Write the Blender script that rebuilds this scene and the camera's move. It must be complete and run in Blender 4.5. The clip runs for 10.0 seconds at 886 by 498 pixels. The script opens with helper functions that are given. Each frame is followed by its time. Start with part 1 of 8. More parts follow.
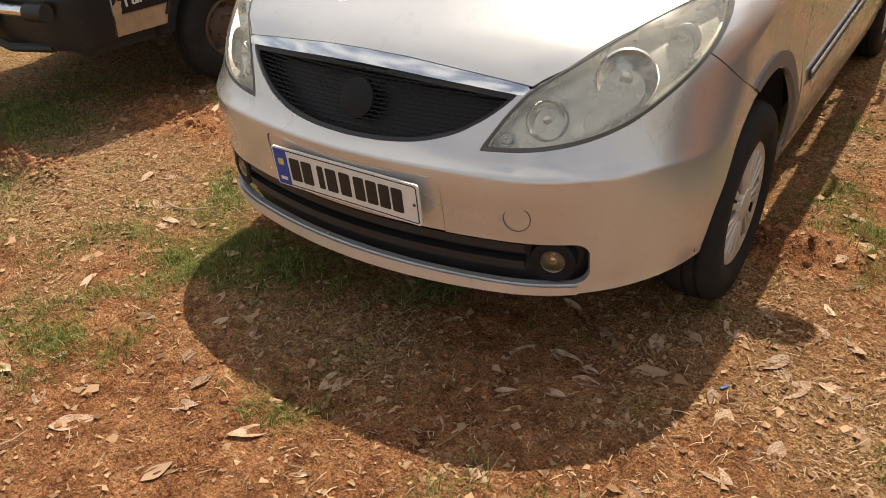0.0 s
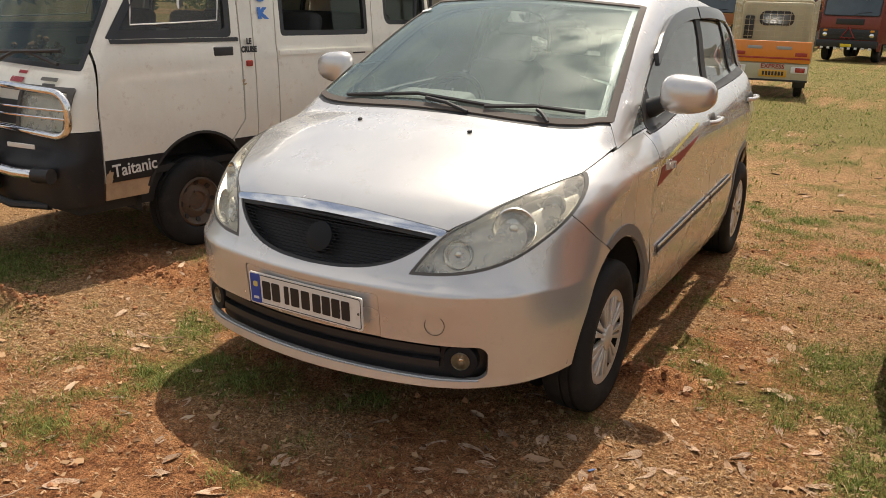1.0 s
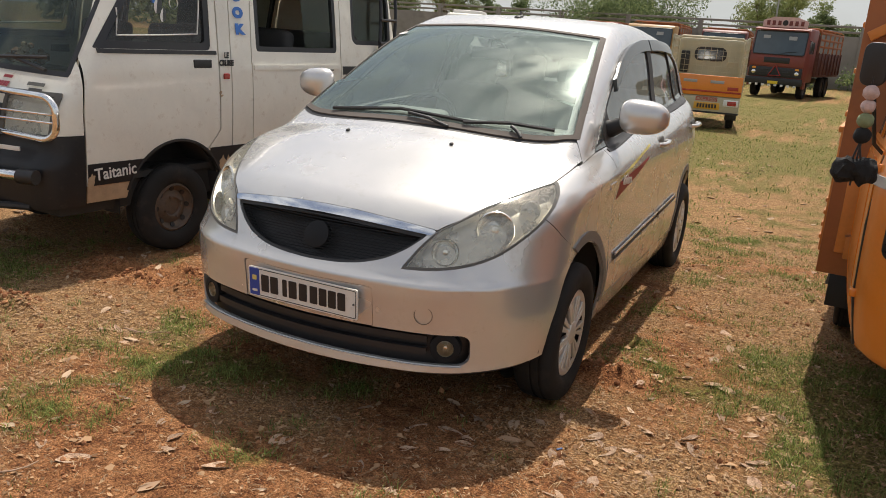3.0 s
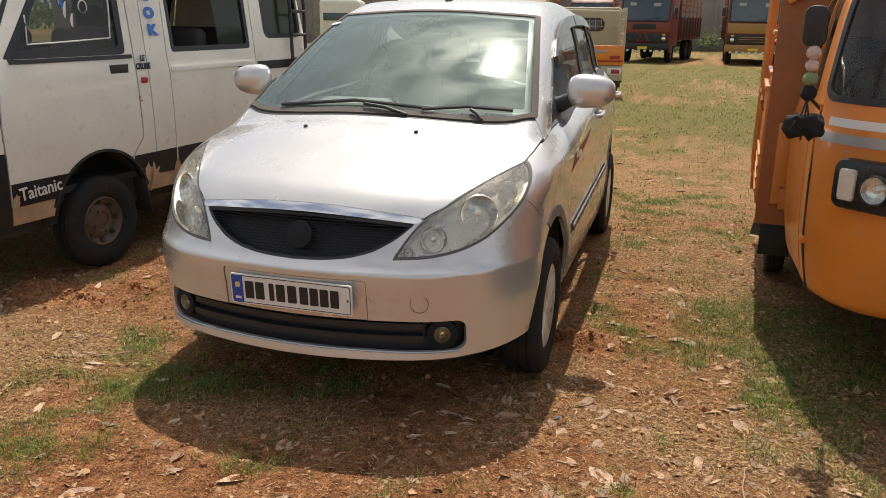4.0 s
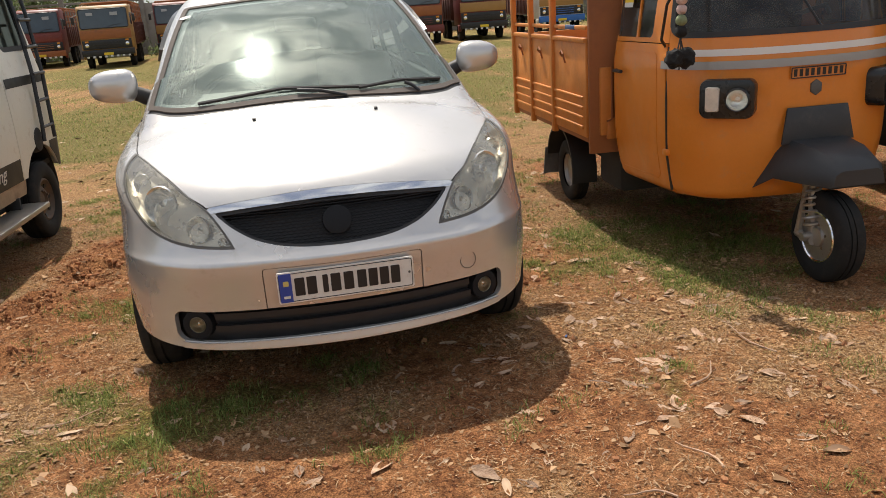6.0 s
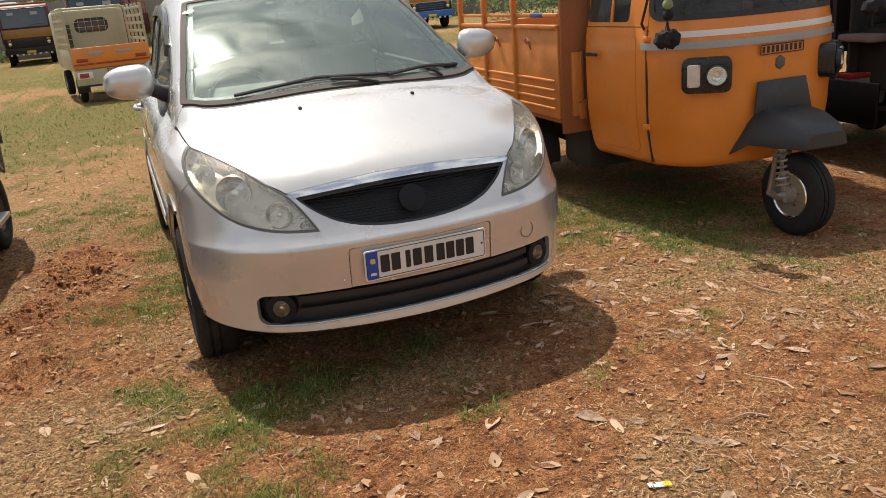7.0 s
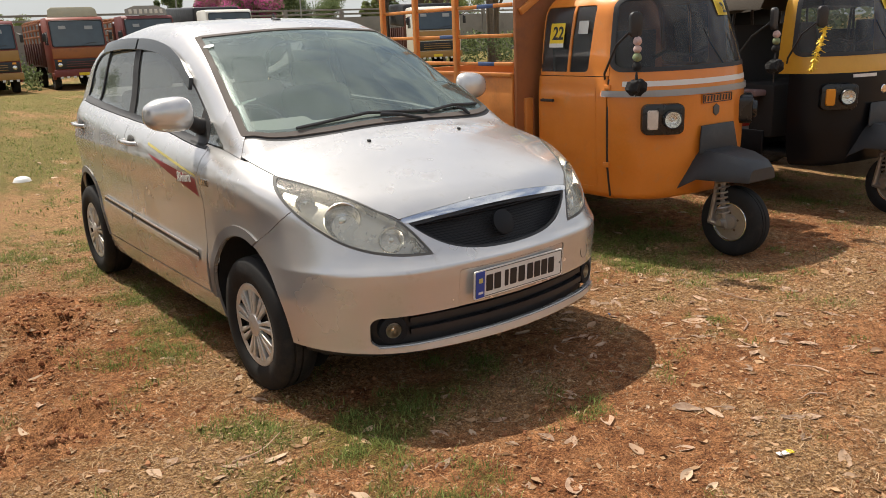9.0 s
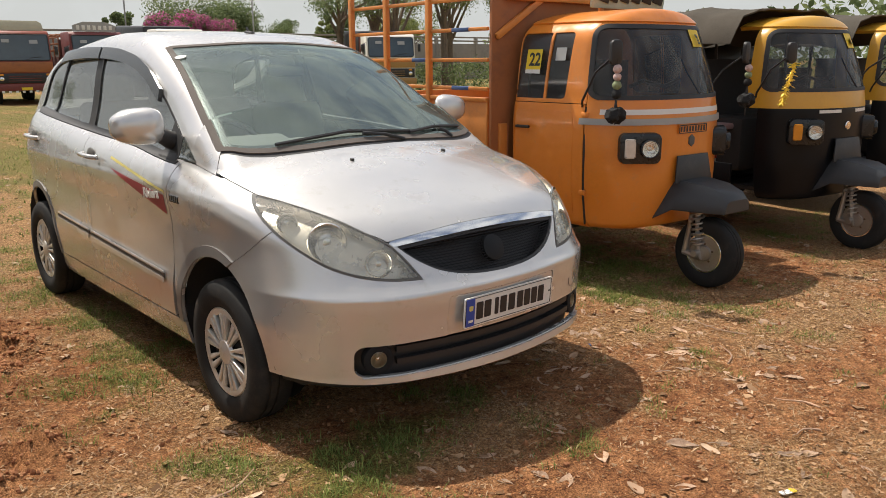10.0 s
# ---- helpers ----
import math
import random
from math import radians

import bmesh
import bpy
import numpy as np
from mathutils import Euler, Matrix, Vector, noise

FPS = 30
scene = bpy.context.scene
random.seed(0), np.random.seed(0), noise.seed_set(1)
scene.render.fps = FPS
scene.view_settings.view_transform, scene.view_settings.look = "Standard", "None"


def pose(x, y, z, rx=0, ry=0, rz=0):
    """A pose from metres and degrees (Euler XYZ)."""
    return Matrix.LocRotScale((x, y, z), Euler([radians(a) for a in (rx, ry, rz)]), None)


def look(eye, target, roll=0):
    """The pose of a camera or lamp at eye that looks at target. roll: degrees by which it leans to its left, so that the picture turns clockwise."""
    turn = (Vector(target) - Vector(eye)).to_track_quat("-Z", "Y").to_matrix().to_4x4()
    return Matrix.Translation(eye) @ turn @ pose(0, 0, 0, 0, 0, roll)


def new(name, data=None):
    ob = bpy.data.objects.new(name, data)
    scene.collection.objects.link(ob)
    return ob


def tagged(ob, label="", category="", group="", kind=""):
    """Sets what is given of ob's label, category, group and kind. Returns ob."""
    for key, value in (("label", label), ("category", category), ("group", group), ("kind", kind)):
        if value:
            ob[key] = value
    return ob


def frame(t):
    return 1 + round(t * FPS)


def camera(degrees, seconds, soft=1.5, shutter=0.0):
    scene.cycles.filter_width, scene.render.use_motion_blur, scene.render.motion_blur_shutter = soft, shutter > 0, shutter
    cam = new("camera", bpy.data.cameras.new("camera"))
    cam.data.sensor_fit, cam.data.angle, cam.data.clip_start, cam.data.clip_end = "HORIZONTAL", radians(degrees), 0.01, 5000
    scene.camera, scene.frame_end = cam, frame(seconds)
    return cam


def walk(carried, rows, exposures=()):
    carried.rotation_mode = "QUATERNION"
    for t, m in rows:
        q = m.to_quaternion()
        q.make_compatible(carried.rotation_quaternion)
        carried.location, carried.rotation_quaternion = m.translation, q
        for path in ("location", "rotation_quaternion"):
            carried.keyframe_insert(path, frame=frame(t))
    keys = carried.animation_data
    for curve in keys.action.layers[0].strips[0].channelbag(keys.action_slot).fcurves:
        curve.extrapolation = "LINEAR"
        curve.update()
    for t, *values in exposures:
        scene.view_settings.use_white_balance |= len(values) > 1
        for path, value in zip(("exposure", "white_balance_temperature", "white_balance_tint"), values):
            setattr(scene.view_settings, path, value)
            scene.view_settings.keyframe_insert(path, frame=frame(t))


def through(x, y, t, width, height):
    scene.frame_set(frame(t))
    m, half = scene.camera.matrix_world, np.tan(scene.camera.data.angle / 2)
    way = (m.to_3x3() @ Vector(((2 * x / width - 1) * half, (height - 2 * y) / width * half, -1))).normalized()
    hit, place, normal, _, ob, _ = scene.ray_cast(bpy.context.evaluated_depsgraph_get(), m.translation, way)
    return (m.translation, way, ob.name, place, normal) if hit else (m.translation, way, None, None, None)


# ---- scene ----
cam = camera(58.6, 10.0, soft=0.75)
PATH = [
    (0, (-0.045, 0.128, 1.495), (-1.057, 1.485, 0.429), -3.3),
    (0.5, (0.113, -0.255, 1.511), (-0.86, 1.267, 0.65), 0.5),
    (1, (0.352, -0.498, 1.538), (-0.618, 1.148, 0.944), 1.7),
    (1.5, (0.409, -0.679, 1.554), (-0.549, 1.003, 1.052), 2.2),
    (2, (0.339, -0.868, 1.54), (-0.612, 0.819, 1.042), 2.8),
    (2.5, (0.362, -0.862, 1.534), (-0.544, 0.846, 1.023), 3.6),
    (2.7, (0.376, -0.85, 1.525), (-0.516, 0.863, 1.007), 3.8),
    (3.8, (0.099, -0.949, 1.549), (-0.531, 0.866, 0.992), 2.2),
    (4, (0.022, -1.011, 1.533), (-0.562, 0.818, 0.973), 0.6),
    (4.5, (-0.287, -1.141, 1.529), (-0.666, 0.73, 0.933), -2.4),
    (5, (-0.714, -1.168, 1.481), (-0.869, 0.736, 0.891), -3.7),
    (5.5, (-1.118, -1.23, 1.478), (-1.009, 0.681, 0.896), -3.6),
    (5.7, (-1.295, -1.299, 1.472), (-1.076, 0.602, 0.889), -3.7),
    (6.8, (-2.184, -1.264, 1.505), (-1.554, 0.53, 0.886), -5.1),
    (7, (-2.347, -1.261, 1.496), (-1.675, 0.518, 0.876), -5.1),
    (7.5, (-2.722, -1.234, 1.525), (-1.966, 0.509, 0.9), -6.4),
    (8, (-3.028, -1.058, 1.509), (-2.214, 0.656, 0.877), -6.9),
    (8.5, (-3.282, -0.915, 1.527), (-2.318, 0.742, 0.957), -5.0),
    (9, (-3.542, -0.869, 1.53), (-2.387, 0.674, 0.998), -2.4),
    (9.5, (-3.574, -0.759, 1.505), (-2.339, 0.746, 1.046), -1.3),
    (10, (-3.58, -0.65, 1.484), (-2.309, 0.822, 1.017), -0.3),
]
walk(cam, [(t, look(eye, target, roll)) for t, eye, target, roll in PATH], [(0, 0.20, 6850, 10), (0.5, 0.14, 7100, 10), (1.0, 0.12, 6800, 10), (2.0, 0.03, 6500, 10), (5.0, 0.05, 6500, 10), (7.0, 0.11, 6500, 10), (8.5, 0.14, 6500, 10), (10, 0.10, 6500, 10)])

# ---- light ----
world = bpy.data.worlds.new("sky")
scene.world = world
world.use_nodes = True
sky = world.node_tree.nodes.new("ShaderNodeTexSky")
sky.sky_type, sky.sun_disc = "NISHITA", False
SUN_HEIGHT, SUN_SIDE = 60.0, -9.0  # degrees above the horizon; degrees from +y towards +x
sky.sun_elevation, sky.sun_rotation = radians(SUN_HEIGHT), radians(SUN_SIDE)
sky.air_density, sky.dust_density, sky.ozone_density = 1.0, 4.0, 1.0

def clouds():
    """Thin haze and broken cloud all over the sky."""
    nodes, links = world.node_tree.nodes, world.node_tree.links
    spot = nodes.new("ShaderNodeTexCoord").outputs["Generated"]
    stretch = nodes.new("ShaderNodeMapping")
    stretch.inputs["Scale"].default_value = (1.0, 1.0, 2.2)
    links.new(spot, stretch.inputs["Vector"])
    n = nodes.new("ShaderNodeTexNoise")
    n.inputs["Scale"].default_value, n.inputs["Detail"].default_value, n.inputs["Roughness"].default_value = 5.5, 9.0, 0.60
    n.inputs["Distortion"].default_value = 0.9
    links.new(stretch.outputs[0], n.inputs["Vector"])
    thick = nodes.new("ShaderNodeMapRange")
    thick.inputs["From Min"].default_value, thick.inputs["From Max"].default_value = 0.43, 0.60
    thick.inputs["To Min"].default_value, thick.inputs["To Max"].default_value = 0.06, 0.94
    links.new(n.outputs["Fac"], thick.inputs["Value"])
    mix = nodes.new("ShaderNodeMix")
    mix.data_type = "RGBA"
    links.new(thick.outputs["Result"], mix.inputs["Factor"])
    a, b = [i for i in mix.inputs if i.type == "RGBA"]
    links.new(sky.outputs["Color"], a)
    b.default_value = (7.05, 7.0, 6.9, 1)
    cut = nodes.new("ShaderNodeSeparateXYZ")
    links.new(spot, cut.inputs[0])
    low = nodes.new("ShaderNodeMapRange")
    low.interpolation_type = "SMOOTHSTEP"
    for k, v in (("From Min", 0.08), ("From Max", 0.42), ("To Min", 0.94), ("To Max", 0.0)):
        low.inputs[k].default_value = v
    links.new(cut.outputs["Z"], low.inputs["Value"])
    haze = nodes.new("ShaderNodeMix")
    haze.data_type = "RGBA"
    links.new(low.outputs["Result"], haze.inputs["Factor"])
    a, b = [i for i in haze.inputs if i.type == "RGBA"]
    links.new([o for o in mix.outputs if o.type == "RGBA"][0], a)
    b.default_value = (4.9, 5.05, 4.95, 1)
    links.new([o for o in haze.outputs if o.type == "RGBA"][0], nodes["Background"].inputs["Color"])


clouds()
world.node_tree.nodes["Background"].inputs["Strength"].default_value = 0.122
sun = new("sun", bpy.data.lights.new("sun", "SUN"))
sun.data.energy, sun.data.angle, sun.data.color = 4.8, radians(0.55), (1.0, 0.93, 0.82)
way = Vector((math.sin(radians(SUN_SIDE)) * math.cos(radians(SUN_HEIGHT)), math.cos(radians(SUN_SIDE)) * math.cos(radians(SUN_HEIGHT)), math.sin(radians(SUN_HEIGHT))))
sun.matrix_basis = look(way * 50, (0, 0, 0))


# smooth curves, rounded solids and the skins cut from them
def curve(*pts):
    """A smooth curve (monotone cubic) through pairs (a, b)."""
    xs, ys = np.array([p[0] for p in pts], float), np.array([p[1] for p in pts], float)
    h, d = np.diff(xs), np.diff(ys) / np.diff(xs)
    m = np.r_[d[0], np.where(d[1:] * d[:-1] <= 0, 0, 2 * d[1:] * d[:-1] / np.where(d[1:] + d[:-1] == 0, 1, d[1:] + d[:-1])), d[-1]]

    def at(x):
        x = np.clip(x, xs[0], xs[-1])
        i = np.clip(np.searchsorted(xs, x) - 1, 0, len(xs) - 2)
        s = (x - xs[i]) / h[i]
        return (ys[i] * (1 + 2 * s) + h[i] * m[i] * s) * (1 - s) ** 2 + (ys[i + 1] * (3 - 2 * s) - h[i] * m[i + 1] * (1 - s)) * s * s

    return at


def smax(a, b, k):
    h = np.maximum(k - np.abs(a - b), 0) / k
    return np.maximum(a, b) + h * h * k / 4


def smin(a, b, k):
    return -smax(-a, -b, k)
# the hatchback: y runs back from its nose, z up, x is the distance from its middle line
car_lean = curve((0.15, 0.10), (0.24, 0.04), (0.285, 0.012), (0.33, 0.018), (0.42, 0.018), (0.52, 0.010), (0.60, 0.0), (0.625, 0.0), (0.642, 0.013), (0.66, 0.028), (0.72, 0.064), (0.82, 0.112), (0.95, 0.17))
car_top = curve((-0.2, 0.72), (0.0, 0.775), (0.10, 0.842), (0.25, 0.912), (0.40, 0.972), (0.70, 1.070), (0.95, 1.115), (1.5, 1.165), (2.5, 1.205), (3.5, 1.27), (3.9, 1.28))
car_wide = curve((-0.1, 0.80), (0.5, 0.858), (1.2, 0.868), (2.6, 0.868), (3.4, 0.860), (3.9, 0.82))
car_flank = curve((0.15, 0.07), (0.28, 0.03), (0.42, 0.008), (0.50, 0.003), (0.60, 0.010), (0.78, 0.015), (0.915, 0.0), (0.935, 0.0), (0.96, 0.006), (1.05, 0.029), (1.2, 0.08))
car_roof = curve((-0.6, 0.2), (0.6, 0.955), (0.85, 1.112), (1.2, 1.307), (1.6, 1.495), (1.86, 1.585), (2.1, 1.635), (2.5, 1.652), (3.0, 1.615), (3.45, 1.55), (3.75, 1.42), (3.98, 1.12))
car_glasshouse = curve((0.95, 0.795), (1.08, 0.762), (1.25, 0.708), (1.40, 0.672), (1.52, 0.632), (1.66, 0.565))


def car_y(y):
    """Lengthwise places behind the dashboard are drawn a little longer than they are built."""
    return np.where(y < 0.9, y, 0.9 + (y - 0.9) / 0.955)


def car_body(p):
    x, y, z = np.abs(p[:, 0]), car_y(p[:, 1]), p[:, 2]
    top = (z - car_top(y) + 0.095 * (x / 0.78) ** 2.4) * 0.93
    front = (car_lean(z) + 0.29 * x ** 2 - y) * 0.93
    side = x - car_wide(y) + car_flank(z)
    low = smax(smax(side, front, 0.36), top, 0.09)
    low = smax(smax(low, y - 3.97 + 0.16 * x ** 2, 0.22), 0.19 - z, 0.05)
    pane = (z - car_roof(y - 0.26 * x ** 2) + 0.02 * (x / 0.6) ** 2 * (y > 1.2)) * 0.86
    glass = smax(smax(x - car_glasshouse(z) + np.maximum(y - 2.9, 0) ** 2 * 0.05, pane, 0.09), 0.9 - z, 0.02)
    return smin(low, glass, 0.02)


# the van: y runs back from its front axle
van_front = curve((0.25, -0.84), (0.40, -0.93), (0.62, -0.95), (0.72, -0.90), (0.98, -0.84), (1.08, -0.78), (1.14, -0.735), (1.78, -0.30), (2.05, -0.09))
van_flank = curve((0.3, 0.045), (0.5, 0.012), (0.85, 0.0), (1.15, 0.008), (1.25, 0.022), (1.80, 0.112), (2.05, 0.165))


def van_body(p):
    x, y, z = np.abs(p[:, 0]), p[:, 1], p[:, 2]
    side = x - 0.762 + van_flank(z) + 0.03 * np.maximum(-0.3 - y, 0)
    front = (van_front(z) + 0.16 * x ** 2 - y) * 0.9
    body = smax(side, front, 0.13)
    body = smax(body, (z - 1.985 + 0.07 * (x / 0.7) ** 2 + 0.03 * np.maximum(-y, 0)) * 0.97, 0.13)
    body = smax(body, (y - 2.62 + 0.06 * x ** 2 - 0.10 * np.clip(1.2 - z, -0.6, 0.2)) * 0.98, 0.16)
    return smax(body, 0.36 - z, 0.05)


# the cab of a three-wheeler: y runs back from its front wheel's axle
cab_nose = curve((0.30, 0.37), (0.45, 0.42), (0.70, 0.455), (1.05, 0.45), (1.20, 0.43), (1.68, 0.22), (1.85, 0.12))
cab_wide = curve((0.30, 0.54), (0.45, 0.59), (0.70, 0.622), (1.05, 0.628), (1.22, 0.612), (1.70, 0.545), (1.85, 0.48))


def cab_body(p):
    x, y, z = np.abs(p[:, 0]), p[:, 1], p[:, 2]
    w, b = cab_wide(z) * (1 + 0.09 * np.clip((y - 0.50) / 0.65, 0, 1)), cab_nose(z)
    far = np.maximum(0.62 - y, 0)
    ring = (((x / w) ** 2.2 + (far / b) ** 2.2 + 1e-9) ** (1 / 2.2) - 1) * 0.5
    body = smax(ring, (z - 1.80 + 0.10 * (x / 0.57) ** 2 + 0.12 * np.maximum(0.55 - y, 0)) * 0.95, 0.10)
    return smax(smax(body, y - 1.20, 0.06), 0.375 - z, 0.05)


class Skin:
    """The surface of a solid that is the same left and right (negative inside), as a fine net of its half x >= 0, from which panels are cut."""

    def __init__(self, solid, wide, back, tall, core, step):
        self.solid = solid
        xs = np.linspace(0, wide, max(2, round(wide / step)))
        ys = np.linspace(*back, max(2, round((back[1] - back[0]) / step)))
        zs = np.linspace(*tall, max(2, round((tall[1] - tall[0]) / step)))
        points, tris, count = [], [], 0

        def sheet(a, b, place, flip):
            nonlocal count
            u, v = np.meshgrid(a, b, indexing="ij")
            points.append(place(u.ravel(), v.ravel()))
            i = (np.arange(len(a) - 1)[:, None] * len(b) + np.arange(len(b) - 1)).ravel() + count
            j = i + len(b)
            t = np.r_[np.c_[i, j, j + 1], np.c_[i, j + 1, i + 1]]
            tris.append(t[:, ::-1] if flip else t)
            count += len(a) * len(b)

        full = lambda u, c: np.full_like(u, c)  # noqa: E731
        sheet(xs, ys, lambda u, v: np.c_[u, v, full(u, tall[1])], False)
        sheet(xs, ys, lambda u, v: np.c_[u, v, full(u, tall[0])], True)
        sheet(xs, zs, lambda u, v: np.c_[u, full(u, back[0]), v], False)
        sheet(xs, zs, lambda u, v: np.c_[u, full(u, back[1]), v], True)
        sheet(ys, zs, lambda u, v: np.c_[full(u, wide), u, v], False)
        p, t = np.concatenate(points), np.concatenate(tris)
        _, first, back_to = np.unique(np.round(p, 5), axis=0, return_index=True, return_inverse=True)
        p, t = p[first], back_to.ravel()[t]
        aim = core(p)
        near, far = np.zeros(len(p)), np.ones(len(p))
        open_ = np.ones(len(p), bool)
        for s in np.linspace(0, 1, 61)[1:]:
            inside = solid(p + (aim - p) * s) < 0
            far = np.where(open_ & inside, s, far)
            near = np.where(open_ & ~inside, s, near)
            open_ &= ~inside
        for _ in range(16):
            mid = (near + far) / 2
            inside = solid(p + (aim - p) * mid[:, None]) < 0
            far, near = np.where(inside, mid, far), np.where(inside, near, mid)
        self.p, self.t = p + (aim - p) * far[:, None], t
        self.n = self.slope(self.p)

    def slope(self, p):
        e = 0.002 * np.eye(3)
        n = np.stack([self.solid(p + d) - self.solid(p - d) for d in e], 1)
        n[p[:, 0] < 1e-4, 0] = 0
        return n / np.maximum(np.linalg.norm(n, axis=1), 1e-9)[:, None]

    def cut(self, *keeps):
        """The net where every one of keeps (functions of the points) is above zero."""
        p, n, t = self.p, self.n, self.t
        for keep in keeps:
            g = keep(p)
            inside = g > 0
            k = inside[t].sum(1)
            whole, some = t[k == 3], t[(k == 1) | (k == 2)]
            if len(some) == 0:
                t = whole
                continue
            lone = np.where(inside[some].sum(1)[:, None] == 1, inside[some], ~inside[some]).argmax(1)
            rows = np.arange(len(some))
            a, b, c = some[rows, lone], some[rows, (lone + 1) % 3], some[rows, (lone + 2) % 3]
            pairs = np.sort(np.r_[np.c_[a, b], np.c_[a, c]], 1)
            edges, which = np.unique(pairs, axis=0, return_inverse=True)
            which = which.ravel()
            s = (g[edges[:, 0]] / (g[edges[:, 0]] - g[edges[:, 1]]))[:, None]
            fresh = len(p) + which
            p = np.r_[p, p[edges[:, 0]] * (1 - s) + p[edges[:, 1]] * s]
            n = np.r_[n, n[edges[:, 0]] * (1 - s) + n[edges[:, 1]] * s]
            ab, ac = fresh[: len(some)], fresh[len(some):]
            one = inside[a]
            t = np.r_[whole, np.c_[a, ab, ac][one], np.c_[ab, b, c][~one], np.c_[ab, c, ac][~one]]
        used, t = np.unique(t, return_inverse=True)
        return p[used], n[used], t.reshape(-1, 3)

    def panel(self, name, material, parent, keeps, half=0, proud=0.0, rim=0.012, label="", move=None):
        """A panel cut from the skin, as a part: half 1 or -1 one side of the body, 0 both. rim: the depth of its turned-in edge."""
        p, n, t = self.cut(*keeps)
        if len(t) == 0:
            return None
        p = p + n * proud
        if move:
            p = move(p, n)
        if half == 0:
            p2, n2 = p * (-1, 1, 1), n * (-1, 1, 1)
            mid = np.where(p[:, 0] < 1e-4)[0]
            t2 = t[:, ::-1] + len(p)
            swap = np.arange(2 * len(p))
            swap[mid + len(p)] = mid
            p, n, t = np.r_[p, p2], np.r_[n, n2], np.r_[t, swap[t2]]
        elif half == -1:
            p, n, t = p * (-1, 1, 1), n * (-1, 1, 1), t[:, ::-1]
        e = np.r_[t[:, :2], t[:, 1:], t[:, [2, 0]]]
        key = np.sort(e, 1)
        _, at, times = np.unique(key, axis=0, return_index=True, return_counts=True)
        edge = e[at[times == 1]]
        verts, norms, faces = [p], [n], t
        if rim and len(edge):
            ring, back_to = np.unique(edge, return_inverse=True)
            edge = back_to.reshape(-1, 2)
            verts += [p[ring], p[ring] - n[ring] * rim]
            norms += [np.zeros((2 * len(ring), 3))]
            a, b = edge[:, 0] + len(p), edge[:, 1] + len(p)
            m = len(ring)
            faces = np.r_[t, np.c_[b, a, a + m], np.c_[b, a + m, b + m]]
        return net(name, np.concatenate(verts), faces, material, parent, label, np.concatenate(norms))


def net(name, verts, faces, material, parent=None, label="", norms=None, smooth=True):
    mesh = bpy.data.meshes.new(name)
    mesh.from_pydata(np.asarray(verts).tolist(), [], np.asarray(faces).tolist() if isinstance(faces, np.ndarray) else faces)
    if smooth:
        mesh.polygons.foreach_set("use_smooth", np.ones(len(mesh.polygons), bool))
    if norms is not None:
        mesh.normals_split_custom_set_from_vertices(np.asarray(norms).tolist())
    mesh.materials.append(material)
    ob = new(name, mesh)
    if parent:
        ob.parent = parent
    if label:
        ob["label"] = label
    return ob


def part(name, bm, material, parent=None, label="", smooth=True):
    """A bmesh as one mesh object under a thing or a part."""
    mesh = bpy.data.meshes.new(name)
    bmesh.ops.recalc_face_normals(bm, faces=bm.faces[:])
    bm.to_mesh(mesh)
    bm.free()
    if smooth:
        mesh.shade_smooth()
        mesh.set_sharp_from_angle(angle=radians(38))
    mesh.materials.append(material)
    ob = new(name, mesh)
    if parent:
        ob.parent = parent
    if label:
        ob["label"] = label
    return ob


def thing(name, label, category, m, group=""):
    ob = new(name)
    ob.empty_display_size = 0.2
    ob.matrix_basis = m
    return tagged(ob, label, category, group)


def block(size, m=Matrix(), bevel=0.0, steps=2, bm=None):
    """A box with rounded edges, its middle at m, into a bmesh."""
    own = bmesh.new()
    bmesh.ops.create_cube(own, size=1, matrix=Matrix.Diagonal((*size, 1)))
    if bevel:
        bmesh.ops.bevel(own, geom=own.edges[:], offset=min(bevel, min(size) * 0.45), segments=steps, affect="EDGES", profile=0.5)
    return merged(own, m, bm)


def merged(own, m, bm):
    own.transform(m)
    if bm is None:
        return own
    mesh = bpy.data.meshes.new("tmp")
    own.to_mesh(mesh)
    own.free()
    bm.from_mesh(mesh)
    bpy.data.meshes.remove(mesh)
    return bm


def lathe(profile, m=Matrix(), around=32, bm=None, sweep=360.0):
    """Turns a profile of (radius, height) round z."""
    own = bmesh.new()
    closed = sweep >= 360
    n = around if closed else around + 1
    rings = []
    for r, h in profile:
        if r < 1e-6:
            rings.append([own.verts.new((0, 0, h))] * n)
        else:
            rings.append([own.verts.new((r * math.cos(radians(sweep) * i / around), r * math.sin(radians(sweep) * i / around), h)) for i in range(n)])
    for one, two in zip(rings, rings[1:]):
        for i in range(around):
            j = (i + 1) % n
            vs = list(dict.fromkeys((one[i], one[j], two[j], two[i])))
            if len(vs) > 2:
                own.faces.new(vs)
    return merged(own, m, bm)


